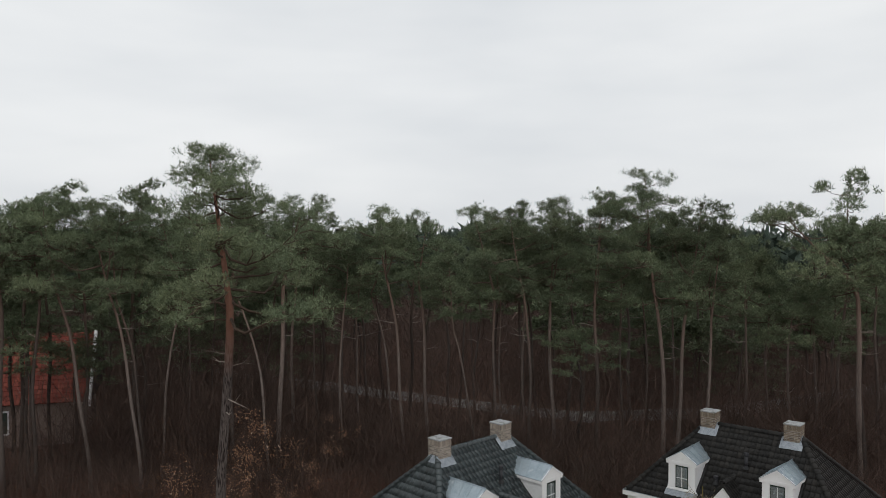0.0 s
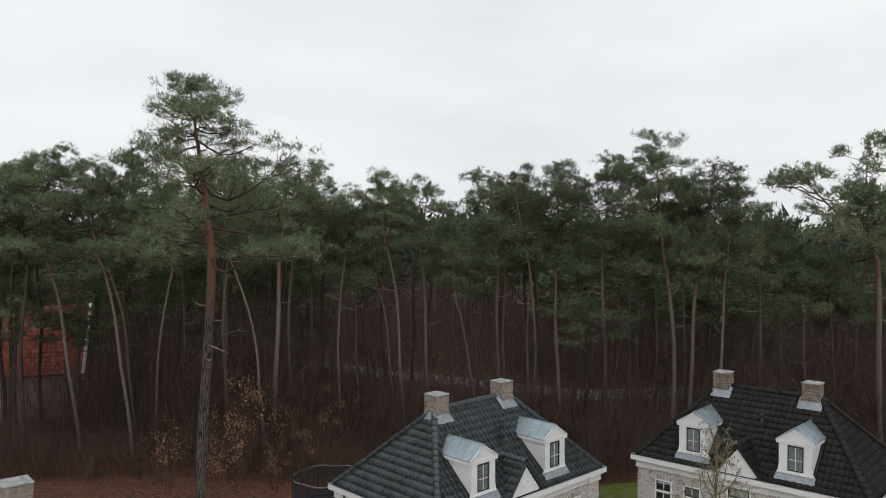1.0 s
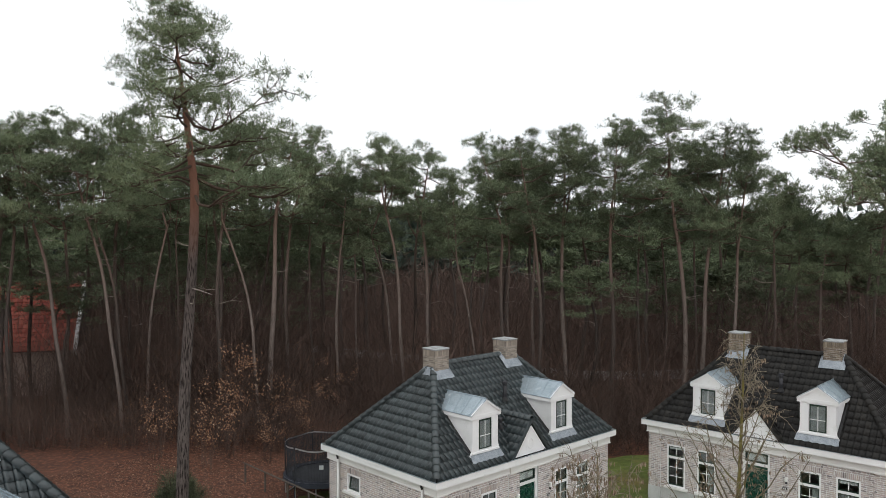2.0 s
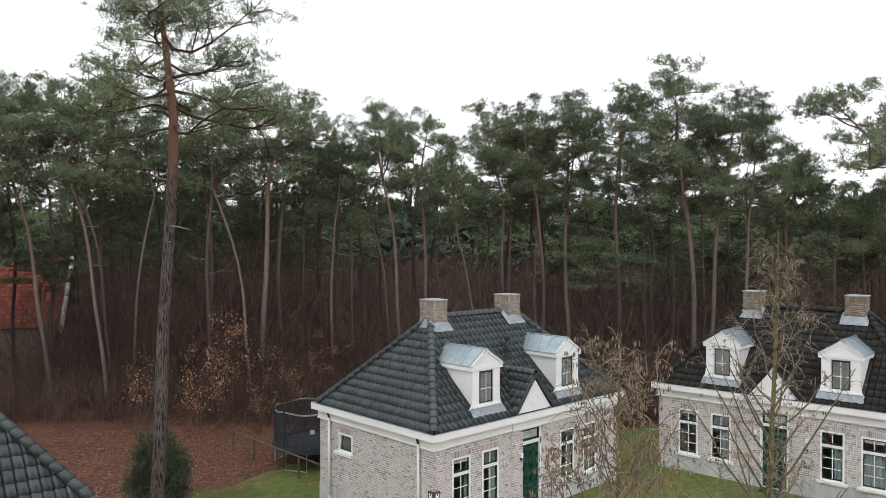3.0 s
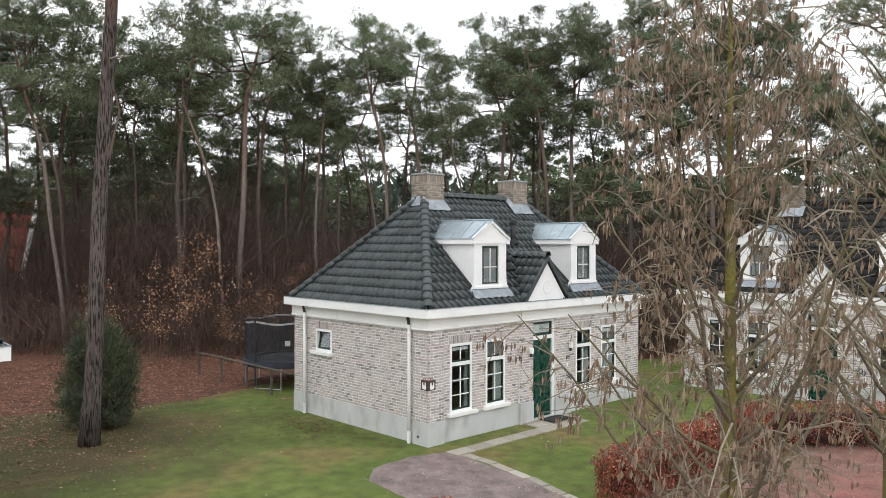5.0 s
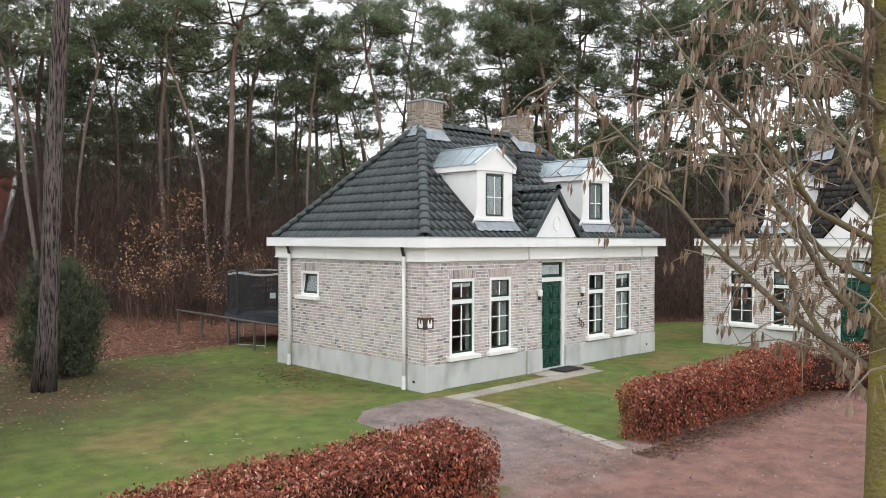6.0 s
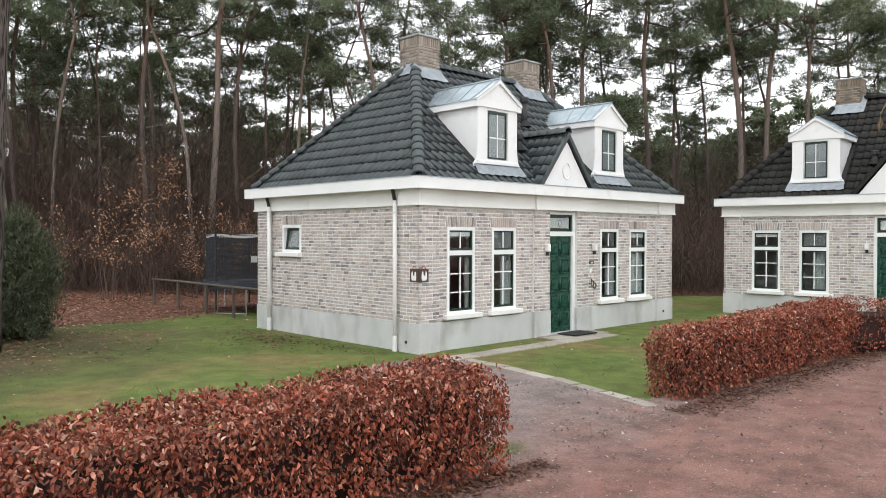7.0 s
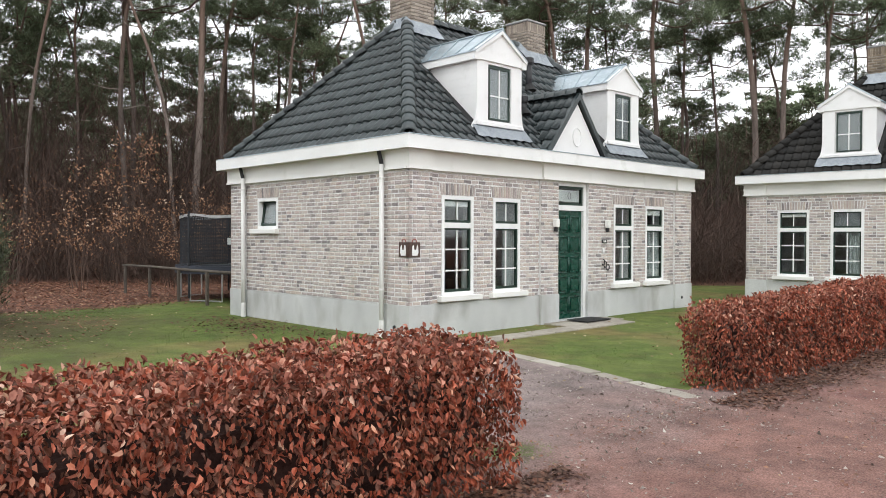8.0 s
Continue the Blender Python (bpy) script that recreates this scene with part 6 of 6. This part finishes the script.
# ---- beech hedges ----
def hedge(name, p0, p1, width, height, per_metre, seed, label, climb=0.0):
    rng = random.Random(seed)
    p0, p1 = Vector((*p0, 0)), Vector((*p1, 0))
    d = (p1 - p0).normalized()
    s = d.cross(Vector((0, 0, 1)))
    length = (p1 - p0).length
    h = thing(name, label, "hedge", group="copper beech hedges")

    def at(x, y, z):
        return p0 + d * x + s * y + Vector((0, 0, z * (1 + climb * x / length)))

    def bulge(x, z):
        return 0.06 * noise.noise((x * 1.3, z * 2.0, seed)) + 0.03 * noise.noise((x * 5.0, z * 5.0, seed + 3.0))

    # a closed dark filling that shows as shade through the gaps in the leaves
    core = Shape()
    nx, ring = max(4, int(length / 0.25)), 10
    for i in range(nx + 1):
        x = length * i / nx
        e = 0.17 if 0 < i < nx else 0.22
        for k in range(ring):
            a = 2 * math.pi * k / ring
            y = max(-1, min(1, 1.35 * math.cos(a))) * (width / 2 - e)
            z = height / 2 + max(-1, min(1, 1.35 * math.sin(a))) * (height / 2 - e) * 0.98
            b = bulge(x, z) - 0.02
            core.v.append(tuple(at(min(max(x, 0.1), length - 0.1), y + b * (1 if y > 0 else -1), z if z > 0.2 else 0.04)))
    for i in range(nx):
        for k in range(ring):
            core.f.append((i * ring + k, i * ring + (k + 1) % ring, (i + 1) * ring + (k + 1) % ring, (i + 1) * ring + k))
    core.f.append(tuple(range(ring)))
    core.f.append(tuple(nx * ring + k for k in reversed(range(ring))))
    part("core", core, M_CORE, h, "solid filling of the twiggy inside, near-black for the shade between leaves")
    tw = Shape()
    for i in range(int(length * 26)):
        x, y = rng.uniform(0, length), rng.uniform(-width / 2, width / 2)
        p = at(x, y * 0.8, rng.uniform(0.0, 0.2))
        q = at(x + rng.uniform(-0.2, 0.2), y, height * rng.uniform(0.4, 1.06))
        tw.tube([p, p.lerp(q, 0.5) + rand_dir(rng) * 0.05, q], [0.009, 0.006, 0.002], 3, False)
    part("brushwood", tw, M_TWIG, h, kind="stuff")
    lv, pale = Shape(), Shape()
    faces = [("top", length * width * 1.35), ("front", length * height), ("back", length * height * 0.8), ("start", width * height * 1.2), ("end", width * height * 1.2)]
    for side, area in faces:
        for _ in range(int(area * per_metre)):
            x, y, z = rng.uniform(0, length), rng.uniform(-width / 2, width / 2), height * rng.random() ** 0.8
            depth = 0.20 * rng.random() ** 1.2 - 0.055
            if side == "top":
                z, nrm = height - depth + bulge(x, y) * 1.2, Vector((0, 0, 1))
            elif side in ("front", "back"):
                q = 1 if side == "front" else -1
                low = 0.10 * max(0, 0.3 - z) + (0.10 * max(0, (z / height - 0.8) / 0.2) ** 2)
                y, nrm = q * (width / 2 - depth - low + bulge(x, z)), s * q
            else:
                q = -1 if side == "start" else 1
                x, nrm = (depth if side == "start" else length - depth) + q * bulge(y, z), d * q
                x -= q * 0.06 * max(0, (z / height - 0.8) / 0.2)
            thin = noise.noise((x * 3.2, y * 3.2 + z * 3.2, seed * 7.0)) + 0.5 * noise.noise((x * 9.0, y * 9.0 + z * 9.0, seed))
            if thin < -0.10 and rng.random() < 0.62:
                continue
            c = at(x, y, z)
            if rng.random() < 0.05:
                c += nrm * rng.uniform(0.01, 0.055)
            w = (Vector((0, 0, -1 if side != "top" else 0.05)) * 0.9 + rand_dir(rng) * 0.72 + nrm * 0.22).normalized()
            nn = (nrm * (1.3 if side == 'top' else 0.55) + rand_dir(rng) * 0.95).normalized()
            t = w.cross(nn)
            if t.length < 0.1:
                continue
            t.normalize()
            nn = t.cross(w)
            ln = rng.uniform(0.028, 0.057) if rng.random() < 0.85 else rng.uniform(0.018, 0.030)
            wd, fold, curl = ln * rng.uniform(0.18, 0.34), rng.uniform(0.02, 0.38) * ln, rng.uniform(-0.55, 0.55) * ln
            # part of the uppermost leaves take the paler colour that stands for sky light
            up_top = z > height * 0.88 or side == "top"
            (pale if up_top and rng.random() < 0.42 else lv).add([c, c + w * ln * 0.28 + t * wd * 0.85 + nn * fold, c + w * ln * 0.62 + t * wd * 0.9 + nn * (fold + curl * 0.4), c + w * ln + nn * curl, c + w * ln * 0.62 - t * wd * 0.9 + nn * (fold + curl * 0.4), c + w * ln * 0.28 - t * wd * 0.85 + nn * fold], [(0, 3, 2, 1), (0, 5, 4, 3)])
    part("leaves", lv, M_BEECH, h, "dry copper-red beech leaves", kind="stuff")
    part("upper_leaves", pale, M_SKYLIT, h, "pinkish-tan leaves along the clipped top, paler for the sky light on them", kind="stuff")
    return h


hedge("beech_hedge", (-4.03, -5.12), (-13.5, -5.12), 0.95, 0.91, 3700, 1, "clipped beech hedge with dry copper-red leaves", -0.14)
hedge("beech_hedge", (-0.13, -4.93), (5.7, -5.00), 0.60, 0.85, 3000, 2, "clipped copper beech hedge along the front lawn", 0.08)
hedge("beech_hedge", (5.55, -4.95), (11.5, -10.7), 0.75, 0.93, 800, 3, "copper beech hedge bordering the next garden")

# ---- slabs of the door path ----
pav = thing("slab_path", "pale concrete slab strip to the front door and along the path", "path", kind="structure")
slab_meshes = [bevelled(-w / 2, -0.19, -0.03, w / 2, 0.19, 0.030, 0.008).mesh("slab", M_SLAB) for w in (0.58, 0.58)]
for i in range(8):
    part("slab", slab_meshes[0], M_SLAB, pav, m=pose(0.30 + 0.60 * i, -0.76 + rng.uniform(-0.01, 0.01), 0.0, 0, 0, rng.uniform(-0.6, 0.6)))
for i in range(3):
    for j in range(2 if i < 3 else 1):
        part("slab", slab_meshes[0], M_SLAB, pav, m=pose(3.55 + 0.60 * i, -0.36 + 0.39 * (j - 0), 0.002, 0, 0, 0) if j == 0 else pose(3.55 + 0.60 * i, -0.10, -0.001, 0, 0, 0))
edge = [(0.22, -0.98), (0.13, -1.9), (-0.06, -3.0), (-0.36, -4.1), (-0.66, -5.05)]
run = [Vector((*p, 0)) for p in edge]
dist = 0.0
for p, q in zip(run, run[1:]):
    ln = (q - p).length
    k = max(1, round(ln / 0.55))
    for i in range(k):
        c = p.lerp(q, (i + 0.5) / k)
        a = math.degrees(math.atan2(q.y - p.y, q.x - p.x)) + rng.uniform(-2.2, 2.2)
        part("slab", slab_meshes[1], M_SLAB, pav, m=pose(c.x + rng.uniform(-0.02, 0.02), c.y, -0.013 + rng.uniform(-0.006, 0.003), rng.uniform(-0.9, 0.9), rng.uniform(-0.9, 0.9), a + rng.uniform(-1.5, 1.5)) @ Matrix.Diagonal((ln / k / rng.uniform(0.61, 0.66), rng.uniform(0.50, 0.62), 1, 1)))


# ---- conifer bush, trampoline, rail fence ----
bush = thing("conifer_bush", "dense dark green columnar yew bush on the lawn", "bush", pose(-4.56, 7.26, 0))
stems = Shape()
cen, siz = [], []
for i in range(150):
    a, k = i * 2.4, i / 150
    rad = 0.95 * (1 - 0.30 * k ** 3) * (0.80 + 0.20 * math.sin(3.14 * min(1.0, k * 1.3))) * math.sqrt(random.Random(i).random()) * (1.0 + 0.28 * noise.noise((1.3 * math.cos(a), 1.3 * math.sin(a), 2.2 * k)))
    cen.append((rad * math.cos(a), rad * math.sin(a), 0.2 + (2.0 + 0.35 * math.sin(i * 1.7)) * k))
    siz.append(0.30 + 0.1 * math.sin(i * 2.3))
    if i % 4 == 0:
        stems.tube([(0.15 * math.cos(a), 0.15 * math.sin(a), 0), (rad * math.cos(a), rad * math.sin(a), 0.3 + 2.35 * k)], [0.03, 0.008], 4, False)
part("brushwood", stems, M_TWIG, bush, kind="stuff")
v, f = tufts(cen, siz, 330, 0.10, 0.011, 77, 1.35, 1.1)
part("foliage", Shape().arrays(v, f), M_YEW, bush, kind="stuff")

tramp = thing("trampoline", "round garden trampoline with a black safety net", "trampoline", pose(2.2, 9.1, 0))
TR, TZ = 1.5, 0.85
circle = lambda r, z, n=33: [(r * math.cos(2 * math.pi * i / (n - 1)), r * math.sin(2 * math.pi * i / (n - 1)), z) for i in range(n)]  # noqa: E731
part("frame_ring", Shape().tube(circle(TR, TZ), [0.03] * 33, 6, False), M_STEEL, tramp, smooth=True)
part("jumping_mat", Shape().tube([(0, 0, TZ - 0.02), (0, 0, TZ)], [TR - 0.25] * 2, 32), M_NET, tramp, "black jumping mat")
pad = Shape()
for r0, z in ((TR + 0.05, TZ + 0.035), (TR - 0.28, TZ + 0.045)):
    pad.v += circle(r0, z, 33)
pad.f = [(i, i + 1, 33 + i + 1, 33 + i) for i in range(32)]
part("edge_pad", pad, M_TRAMPBLUE, tramp, "dark padded edge")
skirt = Shape()
skirt.v = circle(TR + 0.06, TZ + 0.03) + circle(TR + 0.07, TZ - 0.16)
skirt.f = [(i + 33, i + 34, i + 1, i) for i in range(32)]
part("pad_skirt", skirt, M_TRAMPBLUE, tramp)
for k in range(4):
    a = k * math.pi / 2 + 0.5
    p, q = Vector((TR * math.cos(a - 0.3), TR * math.sin(a - 0.3), 0)), Vector((TR * math.cos(a + 0.3), TR * math.sin(a + 0.3), 0))
    part("leg", Shape().tube([p + Vector((0, 0, TZ)), p + Vector((0, 0, 0.04)), q + Vector((0, 0, 0.04)), q + Vector((0, 0, TZ))], [0.024] * 4, 6), M_STEEL, tramp)
net = Shape()
rows, cols = 34, 150
for j in range(rows + 1):
    z = 0.9 + 1.2 * j / rows
    net.tube(circle(TR - 0.05 - 0.04 * math.sin(math.pi * j / rows), z, cols + 1), [0.007] * (cols + 1), 3, False)
for i in range(cols):
    a = 2 * math.pi * i / cols
    net.tube([((TR - 0.05 - 0.04 * math.sin(math.pi * j / 4)) * math.cos(a), (TR - 0.05 - 0.04 * math.sin(math.pi * j / 4)) * math.sin(a), 0.9 + 1.2 * j / 4) for j in range(5)], [0.007] * 5, 3, False)
part("safety_net", net, M_NET, tramp, "black mesh net")
band = Shape()
band.v = [(x, y, z + 0.03 * math.sin(i * 1.2)) for i, (x, y, z) in enumerate(circle(TR - 0.04, 2.12))] + [(x, y, z + 0.03 * math.sin(i * 1.2)) for i, (x, y, z) in enumerate(circle(TR - 0.04, 2.06))]
band.f = [(i + 33, i + 34, i + 1, i) for i in range(32)]
part("net_band", band, M_STEEL, tramp, "pale band at the net's top")
for k in range(6):
    a = k * math.pi / 3 + 0.2
    part("net_pole", Shape().tube([((TR + 0.04) * math.cos(a), (TR + 0.04) * math.sin(a), 0.1), ((TR + 0.04) * math.cos(a), (TR + 0.04) * math.sin(a), 2.2)], [0.028] * 2, 8), M_NET, tramp)
part("net_label", Shape().box(-0.08, -TR + 0.02, 1.40, 0.08, -TR + 0.03, 1.56), M_CURTAIN, tramp, "small pale label on the net").matrix_basis = Matrix.Rotation(-0.635, 4, "Z")

fence = thing("rail_fence", "low weathered wooden rail fence on short posts", "fence")
for y in (5.9, 7.65, 9.12, 10.8, 12.4):
    part("post", bevelled(0.55, y - 0.035, -0.05, 0.62, y + 0.035, 0.79, 0.012), M_WOODPOST, fence)
part("rail", Shape().tube([(0.56, 5.7, 0.80), (0.60, 8.4, 0.79), (0.57, 10.6, 0.81), (0.60, 12.6, 0.80)], [0.034, 0.034, 0.03, 0.028], 8), M_WOODPOST, fence, smooth=True)

# ---- the red-roofed house in the wood ----
red = thing("red_roof_house", "brick house with a red tiled roof behind the pines", "house")
red.matrix_basis = Matrix.Translation((*RED_AT, -0.12)) @ Matrix.Rotation(RED_TURN, 4, "Z")
part("wall", Shape().box(-13.5, -3.6, -0.1, -0.5, 3.6, 3.3), M_FARBRICK, red)
part("gable_wall", Shape().add([(-0.5, -3.6, 3.3), (-0.5, 3.6, 3.3), (-0.5, 0, 7.0), (-0.75, -3.6, 3.3), (-0.75, 3.6, 3.3), (-0.75, 0, 7.0)], [(0, 1, 2), (5, 4, 3), (0, 3, 4, 1), (1, 4, 5, 2), (2, 5, 3, 0)]), M_FARBRICK, red)
roof_r = part("roof", Shape().prism([(-4.0, 3.0), (0, 7.15), (4.0, 3.0)], 0.0, 13.9), M_UNDER, red)
roof_r.matrix_basis = Matrix.Rotation(math.pi / 2, 4, "Z")
tl = Shape()
for r_ in range(16):
    for c_ in range(46):
        x0_ = -13.9 + c_ * 0.302
        y0_, z0_ = -4.05 + r_ * 0.253, 3.03 + r_ * 0.2625
        tl.add([(x0_, y0_, z0_ + 0.05), (x0_ + 0.15, y0_, z0_ + 0.085), (x0_ + 0.29, y0_, z0_ + 0.05), (x0_ + 0.29, y0_ + 0.27, z0_ + 0.29), (x0_ + 0.15, y0_ + 0.27, z0_ + 0.32), (x0_, y0_ + 0.27, z0_ + 0.29), (x0_, y0_, z0_ + 0.01), (x0_ + 0.29, y0_, z0_ + 0.01)],
               [(0, 1, 4, 5), (1, 2, 3, 4), (6, 7, 2, 1, 0)])
part("roof_tiles", tl, M_REDTILE, roof_r, kind="stuff").matrix_basis = Matrix.Rotation(-math.pi / 2, 4, "Z")
part("bargeboard", Shape().add([(0.05, -4.15, 3.10), (0.05, 0, 7.38), (0.05, 0, 6.98), (0.05, -4.15, 2.70), (-0.16, -4.15, 3.10), (-0.16, 0, 7.38), (-0.16, 0, 6.98), (-0.16, -4.15, 2.70)], [(3, 2, 1, 0), (4, 5, 6, 7), (0, 1, 5, 4), (2, 3, 7, 6)]), M_WHITE, red, "white bargeboard")
for x in (-5.6, -8.8):
    w_ = part("window", Shape().box(x - 0.6, -3.68, 1.0, x + 0.6, -3.58, 2.6), M_WHITE, red)
    part("pane", Shape().box(x - 0.5, -3.70, 1.1, x + 0.5, -3.685, 2.5), M_SASH, w_)


# ---- leaves, grass and litter on the ground ----
def scatter(name, n, where, size, mat, seed, label, category, lift=0.02):
    rr = random.Random(seed)
    s = Shape()
    while n > 0:
        p = where(rr)
        n -= 1
        if p is None:
            continue
        a, ln = rr.uniform(0, 6.28), rr.uniform(*size)
        w = Vector((math.cos(a), math.sin(a), rr.uniform(-0.1, 0.35)))
        t = Vector((-math.sin(a), math.cos(a), rr.uniform(-0.3, 0.3))) * ln * 0.3
        c = Vector((p[0], p[1], lift + rr.uniform(0, 0.015)))
        s.add([c, c + w * ln * 0.5 + t, c + w * ln, c + w * ln * 0.5 - t + Vector((0, 0, ln * 0.15))], [(0, 1, 2), (0, 2, 3)])
    return tagged(new(name, s.mesh(name, mat)), label, category, kind="stuff")


def wood_edge(rr):
    x, y = rr.uniform(-12, 14), 8.0 + 11.0 * rr.random()
    if rr.random() > 0.35 + (y - 8.0) * 0.35 + 0.6 * noise.noise((x * 0.5, y * 0.5, 1.0)) or (x < -8 and y < 6):
        return None
    return x, y


def on_lawn(rr):
    x, y = rr.uniform(-9, 10), rr.uniform(-4.3, 9.5)
    if rr.random() < 0.05:
        return x, y
    if 0 < x < LX and 0 < y < LY or noise.noise((x * 0.55, y * 0.55, 4.0)) * 2.4 + noise.noise((x * 2.0, y * 2.0, 4.0)) + rr.random() < 1.1:
        return None
    return x, y


def round_the_bush(rr):
    a, d = rr.uniform(0, 6.28), 4.2 * rr.random() ** 0.7
    return -6.3 + d * math.cos(a), 6.6 + d * math.sin(a)


def by_the_wall(rr):
    if rr.random() < 0.7:
        return -1.0 + rr.gauss(0, 0.4), 3.4 + rr.gauss(0, 0.9)
    return -0.35 - abs(rr.gauss(0, 0.3)), rr.uniform(0.3, 5.2)


def on_yard(rr):
    x, y = rr.uniform(-6, 12), -5.0 - 8.5 * rr.random() ** 1.6
    if y > -5.3 and not -3.4 < x < -0.7:
        y -= 0.5
    return x, y


def hedge_foot(rr):
    if rr.random() < 0.55:
        return rr.uniform(-0.8, 6.0), -5.30 - abs(rr.gauss(0, 0.28))
    return rr.uniform(-9.0, -3.5), -5.52 - abs(rr.gauss(0, 0.14))


scatter("leaf_litter", 42000, wood_edge, (0.045, 0.095), M_LITTER, 1, "fallen brown leaves at the wood's edge", "leaves")
scatter("wall_leaves", 800, by_the_wall, (0.03, 0.08), M_HEDGELITTER, 7, "dark damp leaves lying along the cottage wall", "leaves", 0.025)
scatter("bush_leaves", 3200, round_the_bush, (0.035, 0.08), M_LITTER, 8, "brown leaves strewn round the bush and the great pine", "leaves", 0.022)
scatter("lawn_leaves", 3600, on_lawn, (0.03, 0.07), M_LAWNLEAF, 2, "scattered fallen leaves on the lawn", "leaves", 0.03)
scatter("yard_leaves", 7000, on_yard, (0.014, 0.045), M_LITTER, 3, "scattered dry leaves on the gravel", "leaves", 0.016)
scatter("hedge_litter", 6500, hedge_foot, (0.03, 0.06), M_HEDGELITTER, 4, "dry beech leaves heaped along the hedge foot", "leaves", 0.018)

r = np.random.RandomState(12)
n = 150000
gx, gy = r.uniform(-9, 9.5, n), r.uniform(-4.45, 9.0, n)
gx[:2200], gy[:2200] = r.normal(-3.42, 0.17, 2200), r.normal(-5.02, 0.14, 2200)
ok = ~((gx > -0.05) & (gx < LX + 0.05) & (gy > -0.02) & (gy < LY + 0.05))
ok &= ~((gx > 0.0) & (gx < 5.0) & (gy > -1.0) & (gy < -0.52)) & ~((gx > 3.2) & (gx < 5.0) & (gy > -1) & (gy < 0))
edge_x = np.interp(gy, [-5.2, -3.0, -1.0, 0], [-3.5, -2.8, -2.5, -1.9])
ok &= (gy < -4.6) | ~((gy < -0.42 + 0.14 * r.normal(size=n)) & (gx > edge_x + 0.08 + 0.16 * r.normal(size=n)) & (gx < np.interp(gy, [-5.2, -4.1, -3.0, -1.9, -0.9], [-0.6, -0.2, 0.1, 0.3, 0.42])))
ok &= ~((gx < -8.4) & (gy > -0.1))
bald = np.sin(gx * 1.1 + 1.7 * np.sin(gy * 0.8)) + np.sin(gy * 1.5 + gx * 0.6 + 1.0) + 0.6 * np.sin(gx * 3.1 - gy * 2.3)
ok &= (bald + r.normal(0, 0.6, n) < 0.55) | (gy < -4.6)
gx, gy = gx[ok], gy[ok]
n = len(gx)
hgt, ang = r.uniform(0.008, 0.022, n) * (1.0 + 0.5 * np.sin(gx * 2.3 + 1.5 * np.sin(gy * 2.9))), r.uniform(0, 6.28, n)
tip = np.stack([gx + r.normal(0, 0.035, n), gy + r.normal(0, 0.035, n), 0.6 * hgt + 0.010], 1)
base_l = np.stack([gx - 0.005 * np.cos(ang), gy - 0.005 * np.sin(ang), np.full(n, 0.004)], 1)
base_r = np.stack([gx + 0.005 * np.cos(ang), gy + 0.005 * np.sin(ang), np.full(n, 0.004)], 1)
vv = np.stack([base_l, base_r, tip], 1).reshape(-1, 3)
tagged(new("grass", Shape().arrays(vv, np.arange(n * 3).reshape(-1, 3)).mesh("grass", M_GRASS)), "short green and straw-coloured grass blades", "grass", kind="stuff")

# grit on the yard
r = np.random.RandomState(31)
n = 16000
gx = r.uniform(-6.5, 9.0, n)
gy = -5.2 - 7.0 * r.random_sample(n) ** 1.4
path_part = r.random_sample(n) < 0.22
gx[path_part], gy[path_part] = r.uniform(-2.6, -0.4, path_part.sum()), r.uniform(-5.4, -0.8, path_part.sum())
sz = r.uniform(0.004, 0.013, n)
off = r.normal(size=(n, 4, 3)) * sz[:, None, None]
off[:, :, 2] = np.abs(off[:, :, 2]) * np.array([0.2, 0.2, 0.2, 1.2])
vv = np.stack([gx, gy, np.full(n, 0.011)], 1)[:, None, :] + off
fc = np.arange(n * 4).reshape(-1, 4)
tri = np.concatenate([fc[:, [0, 1, 3]], fc[:, [1, 2, 3]], fc[:, [2, 0, 3]]])
tagged(new("grit", Shape().arrays(vv.reshape(-1, 3), tri).mesh("grit", M_PEBBLE)), "small loose stones and grit on the yard", "gravel", kind="stuff")
